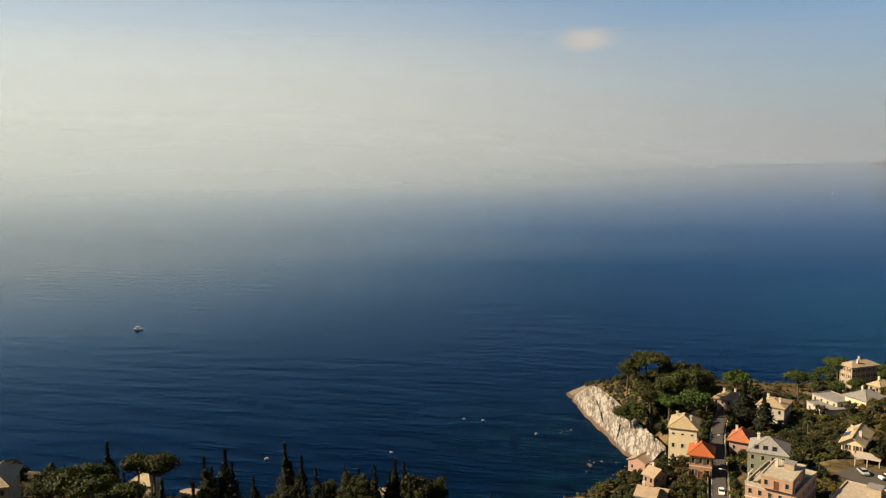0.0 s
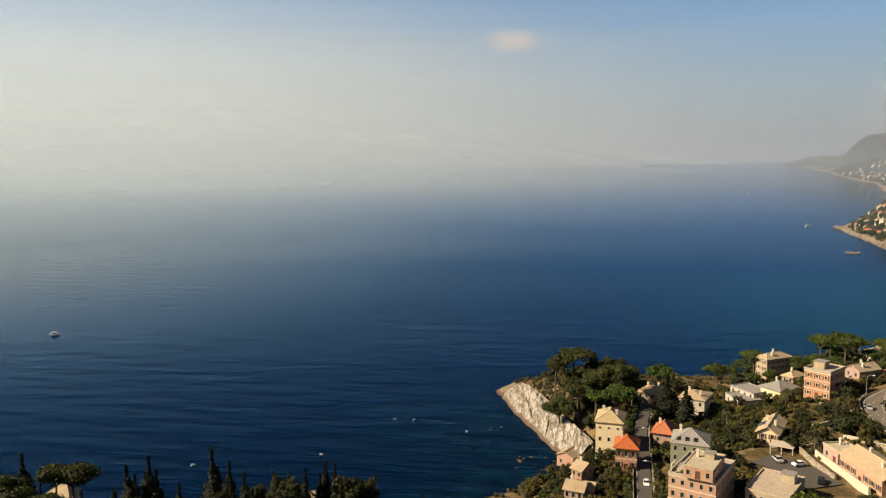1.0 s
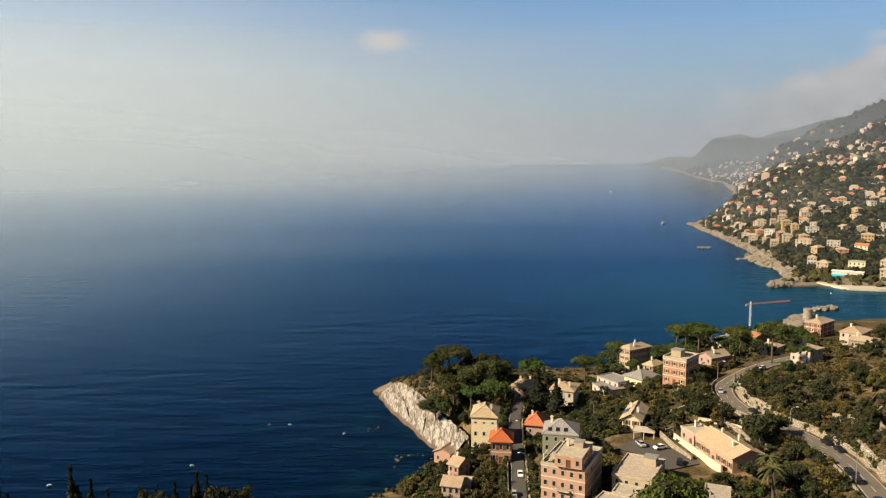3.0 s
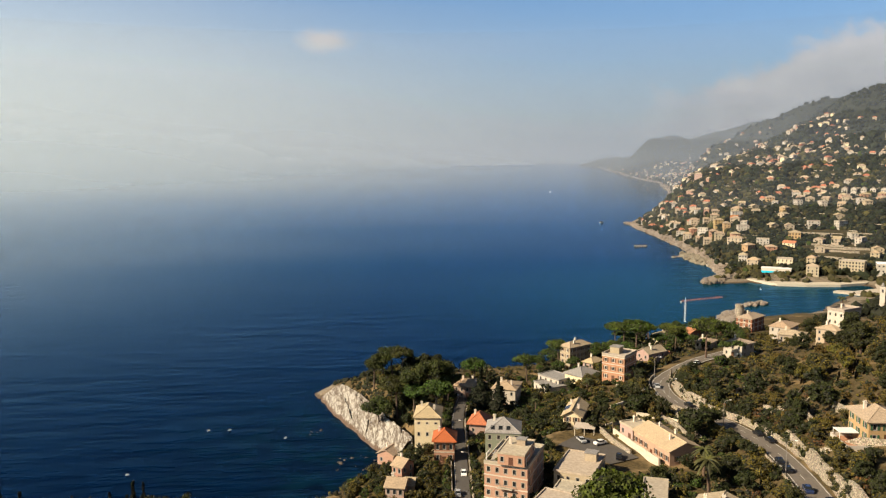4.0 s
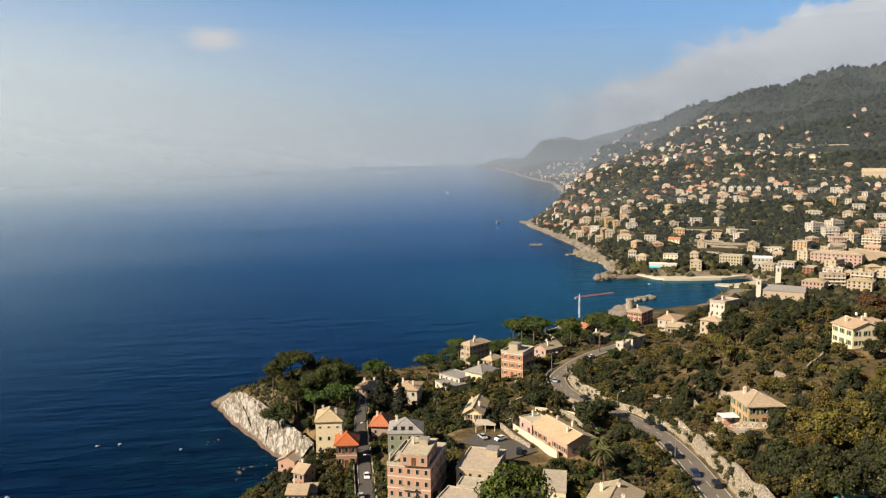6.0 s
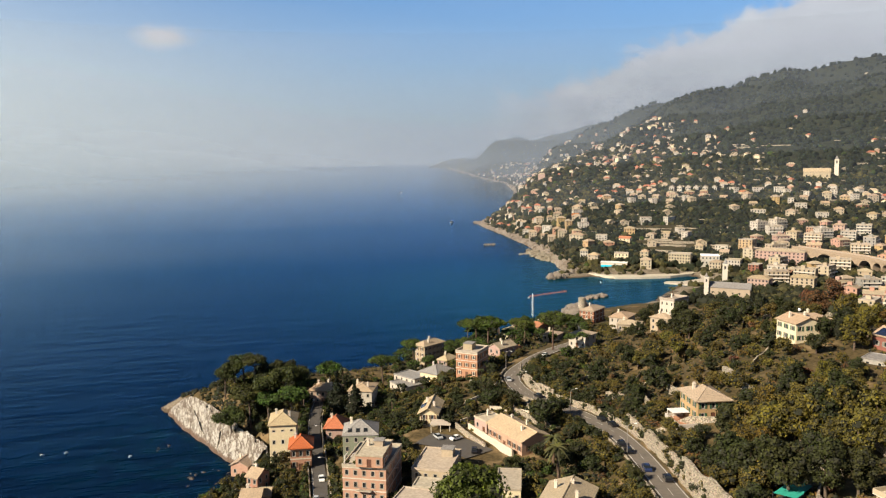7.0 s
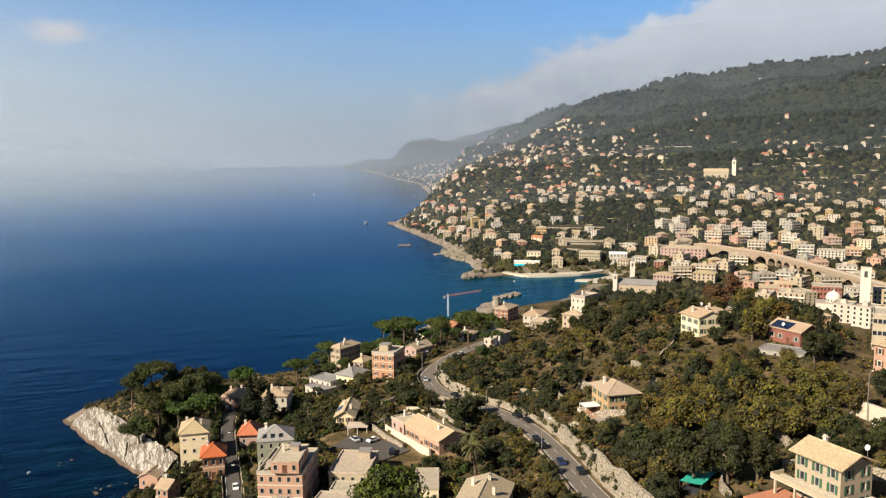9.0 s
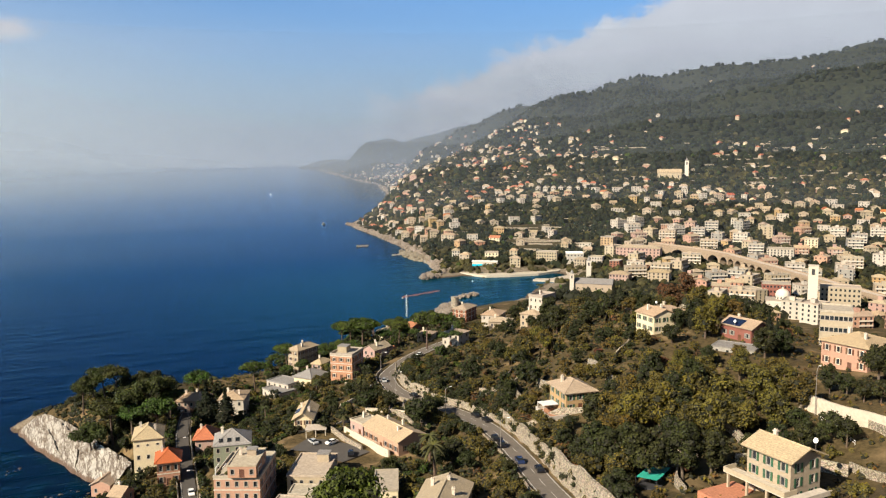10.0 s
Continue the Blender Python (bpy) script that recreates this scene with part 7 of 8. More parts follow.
def join_woods():
    """What is past counting on the slopes, one mesh for each sort of leaf."""
    for leaf, items in WOOD.items():
        vs, fs, inner, k = [], [], [], 0
        base = land([q[1] for q in items], [q[2] for q in items])
        for (kind, x, y, size, seed), z in zip(items, base):
            v, f = crown_data(kind, leaf, seed)
            a = seed * 2.39
            c, s = math.cos(a), math.sin(a)
            vs.append(np.stack([x + size * (v[:, 0] * c - v[:, 1] * s), y + size * (v[:, 0] * s + v[:, 1] * c), z - 0.15 + size * v[:, 2]], 1))
            rank = np.arange(len(f))
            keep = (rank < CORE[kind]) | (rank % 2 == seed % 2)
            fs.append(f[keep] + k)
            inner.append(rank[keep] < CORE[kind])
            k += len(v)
        wood = obj("thicket", (np.concatenate(vs), [], np.concatenate(fs)), [LEAVES[leaf], CROWN_SHADE])
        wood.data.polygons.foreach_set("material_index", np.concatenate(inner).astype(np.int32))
        tagged(wood, "dense %s thicket on the terraced slope" % {"olive": "grey-green", "dark": "dark green", "rust": "dry brown", "yellow": "yellowing", "bright": "bright green"}.get(leaf, "green"), "trees", kind="stuff")




def edge_trees():
    """The growth that hangs over the road: shrubs along the head of the wall, trees below the kerb."""
    rng = np.random.default_rng(77)
    for k in np.arange(4, 100, 0.55):
        for off, kinds, keep in ((6.2, (("bush", "dark", 0.8, 1.7), ("bush", "olive", 0.8, 1.6), ("round", "dark", 0.45, 0.75), ("round", "olive", 0.4, 0.7)), 0.75),
                                 (8.6, (("round", "dark", 0.6, 1.0), ("round", "olive", 0.5, 0.9), ("bush", "rust", 0.9, 1.5)), 0.6),
                                 (-5.6, (("bush", "olive", 0.6, 1.1), ("bush", "dark", 0.6, 1.2)), 0.3 if k < 62 else 0.15),
                                 (-8.2, (("round", "dark", 0.4, 0.75), ("round", "olive", 0.4, 0.7), ("round", "yellow", 0.4, 0.6)), 0.4 if k < 62 else 0.15)):
            if rng.random() > keep:
                continue
            x, y, z, _ = on_line(MAIN, k, off + rng.uniform(-0.8, 0.8))
            kind, leaf, lo, hi = kinds[int(rng.integers(len(kinds)))]
            size = float(rng.uniform(lo, hi))
            if not on_house(x, y, 1.0):
                WOOD.setdefault(leaf, []).append((kind, x, y, size, int(k * 13 + off * 7)))
                TREES.append((x, y, size * 1.6))
    for k in np.arange(5, 47, 0.5):
        for off in (-4.3, 4.4):
            if rng.random() < 0.75:
                x, y, z, _ = on_line(LANE, k, off + rng.uniform(-0.5, 0.6))
                kind, leaf, lo, hi = (("bush", "dark", 0.7, 1.3), ("bush", "olive", 0.7, 1.2), ("bush", "bright", 0.6, 1.1))[int(rng.integers(3))]
                if not on_house(x, y, 0.6):
                    WOOD.setdefault(leaf, []).append((kind, x, y, float(rng.uniform(lo, hi)), int(k * 17)))


OLIVES = [("round", "olive", 0.5, 0.9), ("round", "olive", 0.5, 0.8), ("round", "olive", 0.4, 0.8), ("bush", "olive", 0.9, 1.6), ("round", "dark", 0.5, 0.8), ("bush", "olive", 0.8, 1.5), ("bush", "yellow", 0.9, 1.5), ("tall", "dark", 0.4, 0.6), ("round", "yellow", 0.4, 0.7), ("bush", "dark", 0.8, 1.4), ("bush", "rust", 0.8, 1.3)]
GARDEN = [("round", "dark", 0.4, 0.85), ("round", "dark", 0.5, 0.8), ("bush", "dark", 0.9, 1.6), ("bush", "olive", 0.8, 1.5), ("bush", "olive", 0.8, 1.4), ("round", "olive", 0.4, 0.8), ("round", "olive", 0.4, 0.7), ("bush", "bright", 0.7, 1.2), ("palm", "palm", 0.5, 0.9), ("round", "bright", 0.35, 0.55)]
grow(10, 380, (2.6, 5.2, 304, 372), [("round", "dark", 0.7, 1.2), ("round", "dark", 0.6, 1.0), ("round", "olive", 0.5, 0.8), ("bush", "dark", 1.0, 2.0), ("tall", "dark", 0.45, 0.6)], 0.42, 1.0, "trees of the headland", 0.5, 11.0)
grow(11, 75, (37.0, 44.5, 162, 232), [("tall", "dark", 0.6, 0.95), ("tall", "dark", 0.6, 0.9), ("tall", "olive", 0.55, 0.8), ("tall", "yellow", 0.5, 0.7), ("round", "dark", 0.9, 1.4)], 0.62, 7.0, "trees of the slope", 0.5)
grow(12, 45, (28, 50, 225, 335), [("round", "dark", 1.0, 1.5), ("tall", "dark", 0.45, 0.7), ("round", "olive", 0.9, 1.3), ("round", "yellow", 0.8, 1.2), ("tall", "olive", 0.45, 0.65)], 0.7, 7.0, "hillside trees", 0.5)
grow(1, 230, (27, 45, 226, 345), OLIVES, 0.85, 5.0, "hillside trees")
grow(2, 110, (38, 56, 150, 320), OLIVES, 0.85, 4.5, "hillside trees")
grow(13, 420, (-2.6, 2.8, 312, 372), [("bush", "dark", 0.9, 1.8), ("bush", "olive", 0.9, 1.6), ("round", "dark", 0.4, 0.65), ("round", "olive", 0.35, 0.6), ("bush", "bright", 0.8, 1.3)], 0.5, 1.0, "trees of the headland", 0.25, 15.0)
grow(14, 520, (5.2, 15.5, 182, 300), [("bush", "dark", 0.9, 1.6), ("bush", "olive", 0.8, 1.4), ("round", "dark", 0.35, 0.65), ("round", "olive", 0.35, 0.6), ("bush", "bright", 0.8, 1.3)], 0.5, 0.5, "garden trees", 0.2)
edge_trees()
grow(3, 1050, (4, 27, 178, 345), GARDEN, 0.6, 1.2, "garden trees", 0.55)
grow(4, 500, (-2, 6, 200, 300), GARDEN, 0.55, 0.8, "garden trees")
grow(5, 480, (12, 27, 330, 480), [("pine", "bright", 0.4, 0.6), ("round", "dark", 0.5, 0.85), ("bush", "dark", 1.0, 2.0), ("round", "bright", 0.6, 0.9)], 0.52, 1.2, "shore trees", 0.3)
grow(6, 200, (25, 45, 345, 480), OLIVES + [("tall", "dark", 0.5, 0.8)], 0.7, 1.5, "hillside trees")
grow(7, 160, (28, 40, 160, 226), OLIVES, 0.65, 5.0, "hillside trees")
grow(8, 220, (-40, -9, 150, 235), [("round", "dark", 0.7, 1.2), ("tall", "dark", 0.5, 0.8), ("bush", "dark", 1, 2), ("cypress", "cypress", 0.6, 1.0)], 0.75, 1.0, "trees of the near slope")
grow(9, 130, (45, 60, 320, 470), OLIVES, 0.7, 1.5, "hillside trees")

join_woods()


def undergrowth(name, label, seed, count, region, size, leaf, margin, tall=0.8, room=0.3):
    """Low growth that nobody could count, one mesh."""
    rng = np.random.default_rng(seed)
    a0, a1, r0, r1 = region
    A, R = rng.uniform(a0, a1, count), np.sqrt(rng.uniform(r0 * r0, r1 * r1, count)) if r1 < 600 else r0 * np.exp(rng.uniform(0, 1, count) * math.log(r1 / r0))
    X, Y = R * np.sin(np.radians(A)), R * np.cos(np.radians(A))
    s, bed, h = shore_distance(X, Y), road_bed(X, Y)[0], land(X, Y)
    ok = (s > margin) & (bed < 0.3)
    if r1 < 600:
        ok &= np.array([not on_house(x, y, room) for x, y in zip(X, Y)])
    else:
        patch = np.array([noise.noise(Vector((x * 0.005, y * 0.005, 7.0))) + 0.5 * noise.noise(Vector((x * 0.02, y * 0.02, 3.0))) for x, y in zip(X, Y)])
        ok &= patch > -0.7
        if leaf == "far_olive":
            ok &= h < 120 + 60 * patch
    X, Y, h, R = X[ok], Y[ok], h[ok], R[ok]
    rad = rng.uniform(0.5, 1.3, len(X)) * size * np.clip(R / 900, 1, 1.8 if r1 > 600 else 1)
    c = np.stack([X, Y, h + rad * 0.35], 1)
    sets = [lumps(c, rad * 0.85, rng, tall)]
    per = 7 if r1 < 600 else 2
    cc, rr = np.repeat(c, per, 0), np.repeat(rad, per)
    d = rng.normal(0, 1, (len(cc), 3))
    d[:, 2] = np.abs(d[:, 2])
    d /= np.linalg.norm(d, axis=1, keepdims=True)
    sets.append(leaf_quads(cc + d * (rr * rng.uniform(0.7, 1.1, len(rr)))[:, None], d, 0.32 if r1 < 600 else size * 0.35, rng))
    scrub = obj(name, join(*sets), [LEAVES[leaf], CROWN_SHADE])
    # the inner lumps take the painted shade colour
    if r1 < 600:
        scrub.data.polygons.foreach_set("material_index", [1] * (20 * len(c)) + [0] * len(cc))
    tagged(scrub, label, "undergrowth", kind="stuff")


undergrowth("undergrowth", "dusty green scrub between the houses", 21, 3400, (-5, 30, 170, 420), 0.9, "olive", 10)
undergrowth("undergrowth", "dark scrub between the gardens", 22, 2800, (-5, 40, 170, 420), 0.8, "dark", 10)
undergrowth("undergrowth", "dry brown and green scrub on the slope", 23, 3200, (26, 60, 140, 440), 0.8, "olive", 10)
undergrowth("undergrowth", "dry brown scrub on the slope", 24, 1500, (26, 60, 140, 440), 0.7, "rust", 10)
undergrowth("undergrowth", "dark scrub on the near wooded slope", 25, 1800, (-45, -8, 120, 240), 1.0, "dark", 6)
undergrowth("undergrowth", "low dark scrub along the headland", 26, 900, (-3.2, 3.0, 312, 390), 1.1, "dark", 7)
undergrowth("woods", "dark evergreen woods on the far hills", 31, 17000, (15, 66, 800, 4200), 4.1, "far", 9, 1.0)
undergrowth("woods", "olive-green woods and gardens on the far hills", 32, 11000, (15, 66, 700, 3600), 3.7, "far_olive", 8, 1.0)
undergrowth("woods", "bright pines among the far houses", 33, 900, (19, 62, 620, 1500), 3.4, "pine", 20, 0.7)
undergrowth("woods", "dark woods above the harbour", 34, 2600, (26, 40, 835, 1120), 3.2, "far", 26)
undergrowth("woods", "gardens among the town houses", 35, 2300, (38, 62, 560, 1050), 3.6, "far_olive", 26, 1.1)
undergrowth("woods", "dark garden trees among the town houses", 36, 2800, (33, 62, 560, 1100), 4.0, "far", 30, 1.2)

# ---- cars, lamps, boats, garden and roof things ----
CAR_COLOURS = {"white": (0.75, 0.75, 0.74), "black": (0.012, 0.012, 0.014), "silver": (0.35, 0.36, 0.37), "dark blue": (0.02, 0.03, 0.08), "red": (0.35, 0.03, 0.02)}
TYRE = material("tyre_rubber", (0.015, 0.015, 0.015), 0.85, 0.2, 6.0)
CAR_GLASS = material("car_glass", (0.015, 0.018, 0.02), 0.08, 0.1, 1.0, bump=0.0)
CAR_MESHES = {}


def car_meshes():
    if not CAR_MESHES:
        bm = bmesh.new()
        prof = [(-2.1, 0.35), (-2.1, 0.75), (-1.95, 0.92), (-1.15, 0.98), (1.1, 1.0), (1.85, 0.92), (2.1, 0.72), (2.1, 0.35)]
        for s in (-1, 1):
            bm.faces.new([bm.verts.new((x, s * 0.86, z)) for x, z in (prof if s > 0 else prof[::-1])])
        for (x0, z0), (x1, z1) in zip(prof, prof[1:] + prof[:1]):
            quad(bm, (x0, -0.86, z0), (x1, -0.86, z1), (x1, 0.86, z1), (x0, 0.86, z0))
        quad(bm, (-0.75, -0.62, 1.47), (0.75, -0.62, 1.47), (0.75, 0.62, 1.47), (-0.75, 0.62, 1.47))
        bmesh.ops.recalc_face_normals(bm, faces=bm.faces)
        gl = bmesh.new()
        lo, hi = [(-1.25, -0.8, 0.97), (1.5, -0.8, 0.97), (1.5, 0.8, 0.97), (-1.25, 0.8, 0.97)], [(-0.8, -0.65, 1.45), (0.8, -0.65, 1.45), (0.8, 0.65, 1.45), (-0.8, 0.65, 1.45)]
        for i in range(4):
            quad(gl, lo[i], lo[(i + 1) % 4], hi[(i + 1) % 4], hi[i])
        wh = bmesh.new()
        tube(wh, (0, -0.1, 0), (0, 0.1, 0), 0.32, 0.32, 12)
        for k, b in (("body", bm), ("windows", gl), ("wheel", wh)):
            CAR_MESHES[k] = bpy.data.meshes.new(k)
            b.to_mesh(CAR_MESHES[k])
            b.free()
        CAR_MESHES["windows"].materials.append(CAR_GLASS)
        CAR_MESHES["wheel"].materials.append(TYRE)
    return CAR_MESHES


def car(colour, x, y, z, yaw, where):
    top = thing("car", "%s hatchback %s" % (colour, where), "car", pose(x, y, z + 0.02, 0, 0, yaw), "cars on the road")
    me = car_meshes()
    body = shared("body", me["body"].copy(), top)
    body.data.materials.append(material("car_paint_" + colour.replace(" ", "_"), CAR_COLOURS[colour], 0.25, 0.05, 3.0, bump=0.0, spread=0.05))
    shared("windows", me["windows"], top)
    for a in (-1.3, 1.3):
        for s in (-0.8, 0.8):
            shared("wheel", me["wheel"], top, pose(a, s, 0.32))


for colour, k, off, where in (("black", 20.5, 1.6, "driving on the winding road"), ("black", 46.5, 2.4, "parked by the stone wall"), ("black", 43.0, 2.4, "parked by the stone wall"), ("white", 62.0, 1.6, "driving on the winding road"), ("silver", 84.0, -1.6, "driving round the bend"),
                              ("black", 69.0, 1.5, "driving on the winding road"), ("dark blue", 24.0, -1.5, "driving on the winding road"), ("black", 31.0, -2.4, "parked under the trees"), ("black", 34.0, -2.4, "parked under the trees"), ("white", 104.0, 2.4, "parked near the bend"), ("silver", 110.0, 2.4, "parked near the bend"), ("white", 115.0, 2.4, "parked near the bend")):
    car(colour, *on_line(MAIN, k, off), where)
car("white", *on_line(LANE, 15.5, 0.8), "driving down the lane")
car("silver", *on_line(LANE, 9.0, -1.4), "parked beside the lane")
car("white", 71, 226, 26.8, 20, "parked in the paved yard")
car("silver", 66, 229.5, 26.6, 100, "parked in the paved yard")
car("black", 73, 214, 26.95, 70, "parked in the paved yard")


def street_lamp(x, y, z, yaw, h=8.0):
    top = thing("street_lamp", "tall grey street lamp with a curved arm", "street lamp", pose(x, y, z, 0, 0, yaw), "street lamps")
    bm = bmesh.new()
    tube(bm, (0, 0, -0.5), (0, 0, h), 0.11, 0.07, 8)
    part("pole", bm, RAIL, top)
    bm = bmesh.new()
    pts = [Vector((0, 0, h)), Vector((0.4, 0, h + 0.5)), Vector((1.2, 0, h + 0.75)), Vector((2.0, 0, h + 0.8))]
    for a, b in zip(pts, pts[1:]):
        tube(bm, a, b, 0.06, 0.06, 6)
    part("arm", bm, RAIL, top)
    bm = bmesh.new()
    box(bm, 1.8, -0.18, h + 0.68, 2.6, 0.18, h + 0.86)
    part("lamp_head", bm, WHITE_METAL, top, "pale lamp head")


for line, k, off, turn in ((LANE, 14, 2.4, 90), (LANE, 24, 2.4, 90), (LANE, 34, 2.4, 90), (MAIN, 30, -3.4, -90), (MAIN, 52, -3.4, -90), (MAIN, 72, -3.4, -90), (MAIN, 92, -3.4, -90)):
    x, y, z, yaw = on_line(line, k, off)
    street_lamp(x, y, z, yaw + turn)
street_lamp(158, 122, 53.5, 20, 11)


def boat(label, x, y, yaw, size=1.0, mast=False):
    top = thing("boat", label, "boat", Matrix.LocRotScale((x, y, 0), Euler((0, 0, radians(yaw))), (size, size, size)), "boats")
    bm = bmesh.new()
    rim = [(-3, -1.0), (1.0, -1.1), (2.6, -0.6), (3.6, 0), (2.6, 0.6), (1.0, 1.1), (-3, 1.0)]
    lo, hi = [bm.verts.new((px * 0.85, py * 0.6, -0.3)) for px, py in rim], [bm.verts.new((px, py, 0.9)) for px, py in rim]
    for i in range(7):
        bm.faces.new((lo[i], lo[(i + 1) % 7], hi[(i + 1) % 7], hi[i]))
    bm.faces.new(hi)
    part("hull", bm, WHITE_METAL, top)
    bm = bmesh.new()
    box(bm, -1.6, -0.7, 0.9, 1.0, 0.7, 2.0)
    part("cabin", bm, CAR_GLASS if not mast else WHITE_METAL, top)
    bm = bmesh.new()
    box(bm, -2.0, -0.8, 2.0, 1.1, 0.8, 2.12)
    part("roof", bm, WHITE_METAL, top)


boat("small white motor boat on the open sea", -332.2, 471.5, 15, 1.0)
boat("white motor boat off the far shore", 419.9, 1352.4, 40, 1.6)
boat("white motor boat far out on the water", 640, 2660, 60, 2.2)
for x, y, s in ((-68.9, 329.1, 0.25), (-60.1, 328.9, 0.25), (-35.2, 316.8, 0.25), (-89.5, 284.4, 0.25), (-135.3, 268.2, 0.3), (342.5, 639.0, 0.6), (355, 976, 0.5)):
    boat("tiny white mooring float on the water" if s < 0.4 else "small white moored boat", x, y, x % 90, s)
for i in range(9):
    boat("white boat laid up on the harbour quay", 395 + i * 6.0, 664 + (i % 3) * 5.5 - i * 1.2, 20 + 37 * i, 0.7)


def ship(x, y):
    top = thing("cargo_ship", "grey cargo ship far off in the haze", "ship", pose(x, y, float(far_lift(math.hypot(x, y))), 0, 0, 8))
    grey = material("ship_grey", (0.22, 0.24, 0.27), 0.7, 0.1, 0.3)
    bm = bmesh.new()
    for a in ((-32, -5, -2, 30, 5, 4.5), (28, -4, 4.5, 33, 4, 6)):
        box(bm, *a)
    part("hull", bm, grey, top)
    bm = bmesh.new()
    box(bm, -30, -4.5, 4.5, -20, 4.5, 13)
    part("superstructure", bm, WHITE_METAL, top)


ship(8, 4700)


def tarpaulin():
    """The turquoise cover over a garden pool, on its frame."""
    z = float(land(110.5, 124)[0])
    top = thing("pool_cover", "turquoise pool cover on a dark frame among the trees", "pool cover", pose(110.5, 124, z, 0, 0, 28))
    bm = bmesh.new()
    vs = [[bm.verts.new((-4.2 + 1.4 * i, -2.3 + 1.15 * j, 2.5 - 0.12 * math.sin(math.pi * i / 6) - 0.05 * j)) for j in range(5)] for i in range(7)]
    for i in range(6):
        for j in range(4):
            bm.faces.new((vs[i][j], vs[i + 1][j], vs[i + 1][j + 1], vs[i][j + 1]))
    part("cover", bm, material("turquoise_sheet", (0.04, 0.36, 0.30), 0.6, 0.1, 1.0), top, "turquoise sheet")
    for x in (-4.2, 4.2):
        for y in (-2.3, 2.3):
            bm = bmesh.new()
            tube(bm, (x, y, -2.5), (x, y, 2.55), 0.08, 0.08, 6)
            part("post", bm, DARK_METAL, top)
    bm = bmesh.new()
    box(bm, -4.3, -2.4, -1.0, 4.3, 2.4, 0.3)
    part("basin", bm, DARK_METAL, top)


tarpaulin()


def top_of(name):
    return next(o for o in scene.objects if o.name == name)


def at_house(name, x, y, z, yaw=0.0, tilt=0.0):
    return top_of(name).matrix_world @ pose(x, y, z, 0, 0, yaw) @ pose(0, 0, 0, tilt)


def panels_on(name, label, x, y, z, yaw, tilt, cols, rows, w=1.0, h=1.6):
    top = thing("solar_panels", label, "solar panel", at_house(name, x, y, z, yaw, tilt))
    for i in range(cols):
        for j in range(rows):
            bm = bmesh.new()
            box(bm, i * (w + 0.06), j * (h + 0.06), 0, i * (w + 0.06) + w, j * (h + 0.06) + h, 0.05)
            part("panel", bm, PANEL, top)
    bm = bmesh.new()
    box(bm, -0.05, -0.05, -0.06, cols * (w + 0.06), rows * (h + 0.06), -0.004)
    part("rack", bm, RAIL, top)


panels_on("red_solar_house", "blue solar panels on the slate roof", -5.4, -4.6, 4.95, 0, 23.5, 6, 2, 1.1, 1.9)
panels_on("yellow_gable_house", "dark solar collector on the slate roof", -3.4, 1.5, 4.35, -90, 28, 3, 1, 1.4, 2.0)


def pergola():
    top = thing("roof_pergola", "white pergola with planted tubs on the roof terrace", "pergola", at_house("pink_apartment_block", 0, -7.6, 13.3))
    for i in range(7):
        bm = bmesh.new()
        box(bm, -5.6 + i * 1.85, -0.5, 2.2, -5.45 + i * 1.85, 2.6, 2.35)
        part("beam", bm, WHITE_METAL, top)
    for i in range(4):
        bm = bmesh.new()
        box(bm, -5.6 + i * 3.7, -0.5, -0.1, -5.46 + i * 3.7, -0.36, 2.2)
        part("post", bm, WHITE_METAL, top)
    for i in range(6):
        bm = bmesh.new()
        c = np.array([[-5.0 + i * 2.0, 0.2, 0.6], [-4.7 + i * 2.0, 0.4, 0.8]])
        part("planter", join(lumps(c, np.array([0.5, 0.4]), np.random.default_rng(i), 0.9)), LEAVES["dark"], top, "green plants in tubs")


pergola()


def roof_box(name, label, x, y, z, w, d, h, on):
    top = thing(name, label, "roof structure", at_house(on, x, y, z))
    bm = bmesh.new()
    box(bm, -w / 2, -d / 2, -0.3, w / 2, d / 2, h)
    part("wall", bm, wall_mat("cream"), top)
    bm = bmesh.new()
    box(bm, -w / 2 - 0.2, -d / 2 - 0.2, h, w / 2 + 0.2, d / 2 + 0.2, h + 0.18)
    part("roof", bm, roof_mat("grey"), top)


roof_box("stair_head", "small stair head with a dark roof on the flat terrace", 2.4, 3.5, 6.7, 3.2, 3.0, 2.2, "stepped_terrace_block")
roof_box("stair_head", "square roof tower on the banded red palazzo", -1.5, 0.5, 10.3, 4.0, 4.2, 2.6, "red_palazzo")
roof_box("stair_head", "small stair head on the roof of the pink penthouse", 1.0, 2.0, 3.4, 2.4, 2.2, 1.4, "pink_apartment_penthouse")


def skylights(on, places, tilt):
    for x, y, z in places:
        top = thing("roof_window", "dark skylight in the grey mansard roof", "skylight", at_house(on, x, y, z, 0, tilt), "mansard skylights")
        bm = bmesh.new()
        box(bm, -0.65, -0.8, 0, 0.65, 0.8, 0.1)
        part("frame", bm, DARK_METAL, top)
        bm = bmesh.new()
        box(bm, -0.55, -0.7, 0.1, 0.55, 0.7, 0.13)
        part("pane", bm, CAR_GLASS, top)


skylights("green_apartment_block", ((-3.2, -3.9, 12.2), (-0.8, -3.9, 12.2), (1.6, -3.9, 12.2)), 28)


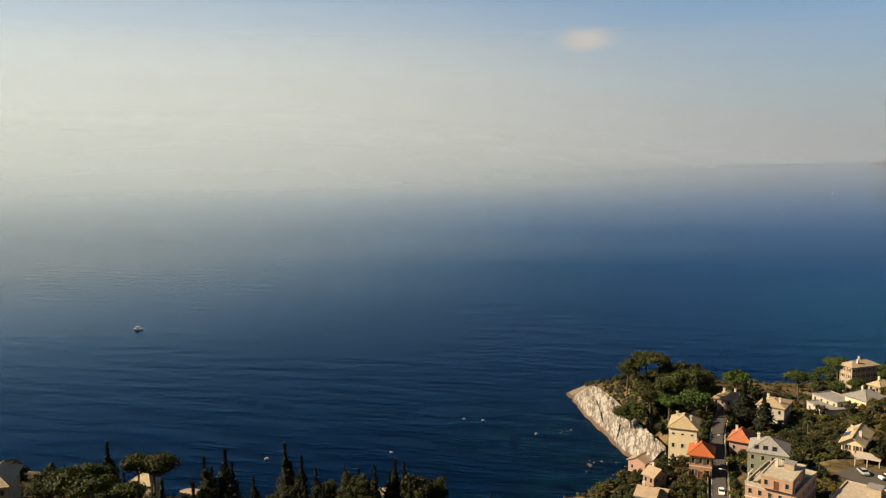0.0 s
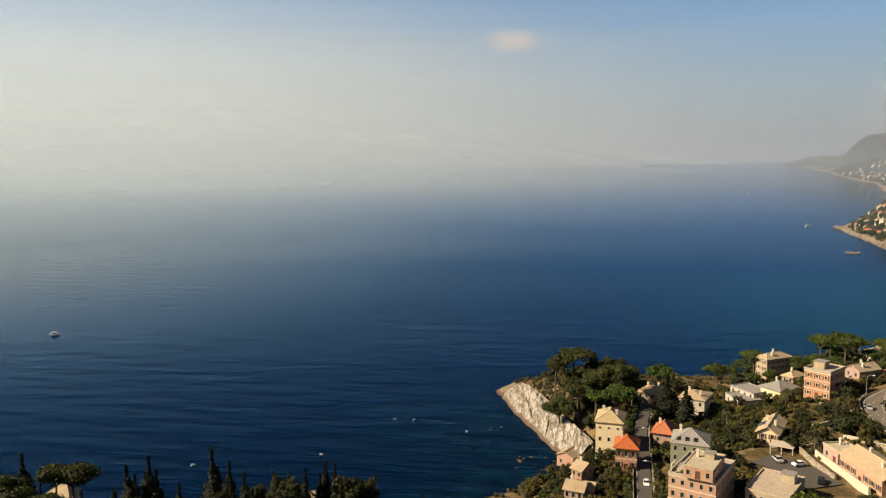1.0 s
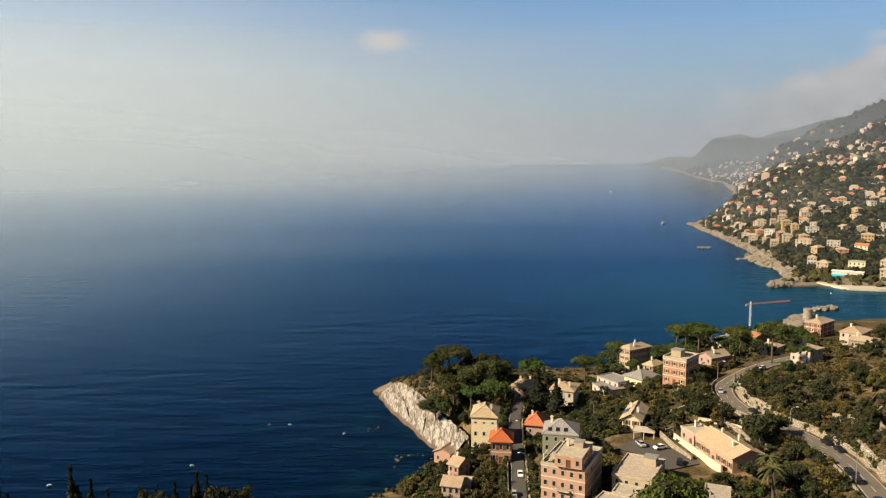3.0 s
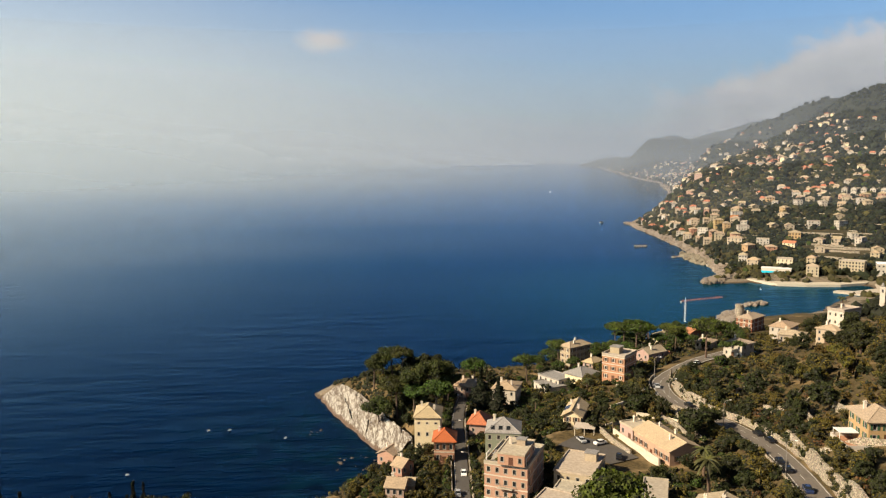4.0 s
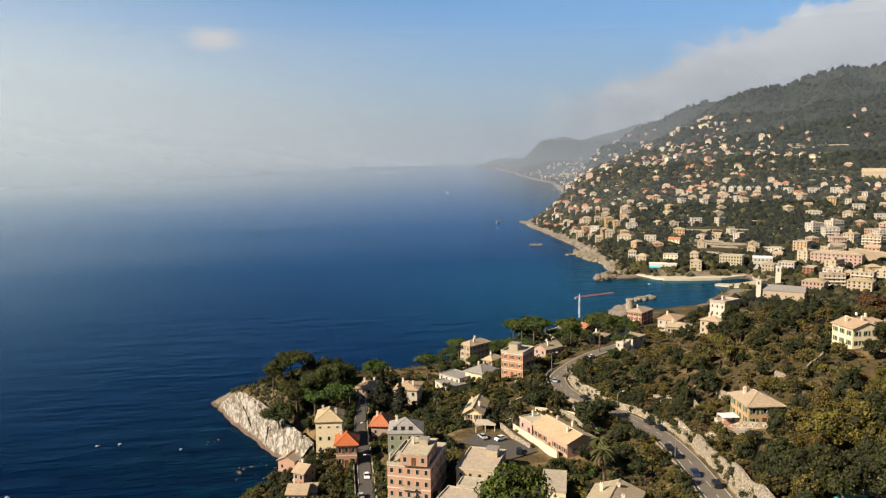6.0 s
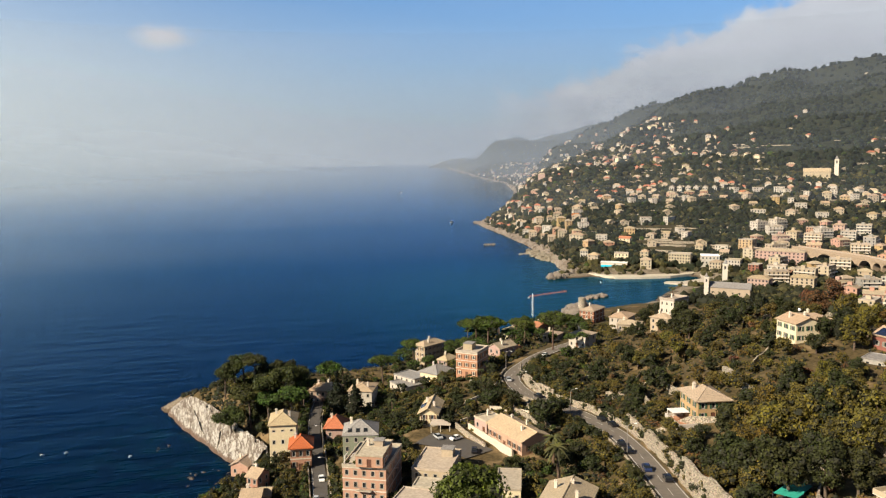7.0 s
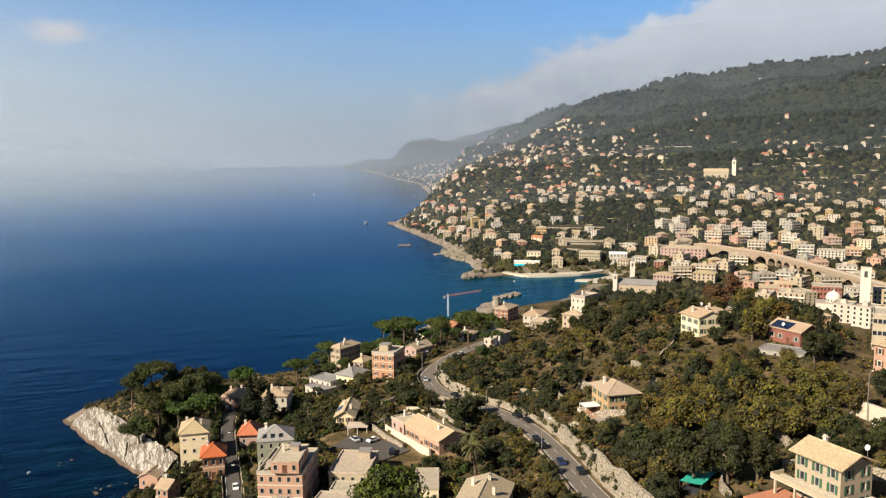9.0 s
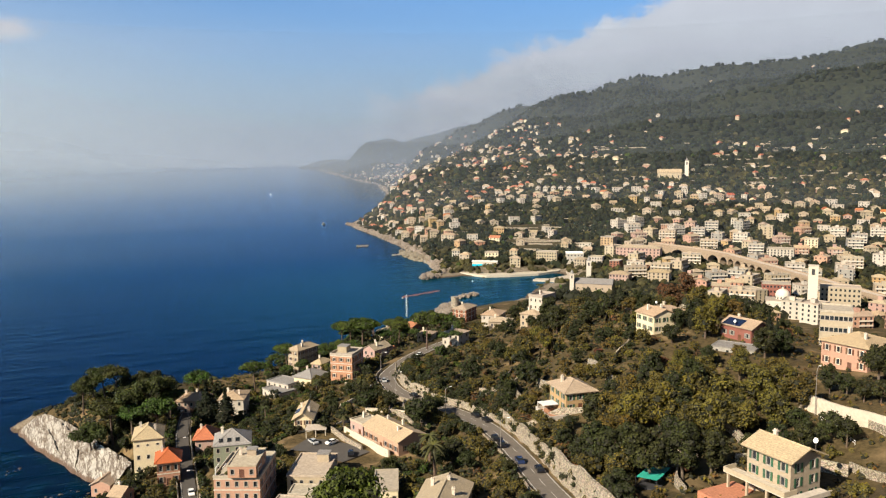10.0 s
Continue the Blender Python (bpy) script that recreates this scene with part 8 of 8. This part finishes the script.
def carport():
    m = pose(69.5, 237.5, 26.2, 0, 0, -24)
    top = thing("carport", "flat-roofed concrete carport beside the yard", "carport", m)
    bm = bmesh.new()
    box(bm, -3.4, -2.6, 2.5, 3.4, 2.6, 2.75)
    part("roof", bm, CONCRETE, top)
    for x in (-3.1, 0, 3.1):
        bm = bmesh.new()
        box(bm, x - 0.12, -2.4, -0.8, x + 0.12, -2.15, 2.5)
        part("post", bm, CONCRETE, top)
    bm = bmesh.new()
    box(bm, -3.3, 2.2, -1, 3.3, 2.45, 2.5)
    part("wall", bm, wall_mat("grey"), top)


carport()


def villa_terrace():
    """The long balcony and paved terrace of the white villa."""
    top = thing("villa_terrace", "cream balcony and tiled terrace of the white villa", "terrace", at_house("white_slope_villa", 0, -4.1, 0))
    bm = bmesh.new()
    box(bm, -7.5, -3.4, 2.75, 6.5, -0.02, 2.95)
    part("slab", bm, CONCRETE, top)
    bm = bmesh.new()
    box(bm, -7.5, -3.4, 2.95, 6.5, -3.25, 3.85)
    box(bm, -7.5, -3.25, 2.95, -7.35, -0.02, 3.85)
    box(bm, 6.35, -3.25, 2.95, 6.5, -0.02, 3.85)
    part("parapet", bm, wall_mat("cream"), top)
    for x in (-6.5, -2.0, 2.5, 6.0):
        bm = bmesh.new()
        box(bm, x - 0.2, -3.3, -2.0, x + 0.2, -2.9, 2.75)
        part("pillar", bm, wall_mat("cream"), top)
    bm = bmesh.new()
    box(bm, -8, -9.5, -3.0, 7, -0.05, -0.05)
    part("paving", bm, material("terracotta_paving", (0.34, 0.17, 0.10), 0.85, 0.2, 2.0, 0.4, (0.2, 0.12, 0.08), 0.2), top, "terracotta paving")
    bm = bmesh.new()
    box(bm, 6.6, -3.4, 2.75, 9.4, 6.0, 2.95)
    box(bm, 9.25, -3.4, 2.95, 9.4, 6.0, 3.7)
    part("side_balcony", bm, CONCRETE, top)


villa_terrace()



def slope_terrace():
    """The tiled terrace with its pale walls beside the orange villa."""
    top = thing("garden_terrace", "terracotta terrace with pale parapets beside the orange villa", "terrace", at_house("orange_villa", -7.2, -1.5, -1.4))
    bm = bmesh.new()
    box(bm, -2.6, -5.0, -3.0, 2.6, 5.0, 0.0)
    part("base", bm, PLASTER_WALL, top)
    bm = bmesh.new()
    box(bm, -2.3, -4.7, 0.004, 2.5, 4.7, 0.06)
    part("paving", bm, material("terracotta_paving", (0.34, 0.17, 0.10)), top, "terracotta paving")
    for x0, y0, x1, y1 in ((-2.6, -5.0, -2.3, 5.0), (-2.3, -5.0, 2.6, -4.7), (-2.3, 4.7, 2.6, 5.0)):
        bm = bmesh.new()
        box(bm, x0, y0, 0.004, x1, y1, 0.95)
        part("parapet", bm, wall_mat("white"), top)
    bm = bmesh.new()
    box(bm, -2.2, 0.5, 2.3, 2.6, 4.6, 2.42)
    part("awning", bm, WHITE_METAL, top, "pale awning")
    for x, y in ((-2.1, 0.6), (-2.1, 4.5)):
        bm = bmesh.new()
        box(bm, x - 0.05, y - 0.05, 0.06, x + 0.05, y + 0.05, 2.3)
        part("post", bm, WHITE_METAL, top)


slope_terrace()


def dish(m):
    top = thing("satellite_dish", "white satellite dish on a thin pole", "satellite dish", m)
    bm = bmesh.new()
    tube(bm, (0, 0, -1.2), (0, 0, 0.6), 0.04, 0.04, 6)
    part("pole", bm, RAIL, top)
    part("bowl", dome_mesh(0.55, 14, 3, 0.35), WHITE_METAL, top, smooth=True).matrix_basis = pose(0, -0.1, 0.7, 70)


dish(at_house("white_slope_villa", 3.0, 5.0, 9.5))
dish(at_house("red_solar_house", -0.5, -4.4, 5.6))
dish(at_house("cream_villa", 2.0, 3.0, 8.6))


def fence(label, pts, h=1.1, step=2.0):
    top = thing("fence", label, "fence", pose(0, 0, 0))
    line = along([(x, y, float(land(x, y)[0])) for x, y in pts], 4)
    bm = bmesh.new()
    for a, b in zip(line, line[1:]):
        for z in (h, h * 0.5):
            tube(bm, a + Vector((0, 0, z)), b + Vector((0, 0, z)), 0.04, 0.04, 4)
    part("rail", bm, WHITE_METAL, top)
    for p in line:
        bm = bmesh.new()
        tube(bm, p - Vector((0, 0, 0.4)), p + Vector((0, 0, h + 0.05)), 0.05, 0.05, 5)
        part("post", bm, WHITE_METAL, top)


fence("white metal railing above the road", [(119, 204), (123, 206), (127, 209)], 1.3)
fence("pale railing along the garden terrace", [(96, 268), (101, 272), (104, 277)], 1.1)
fence("pale railing beside the garden steps", [(149, 105), (153, 112), (156, 119)], 1.1)
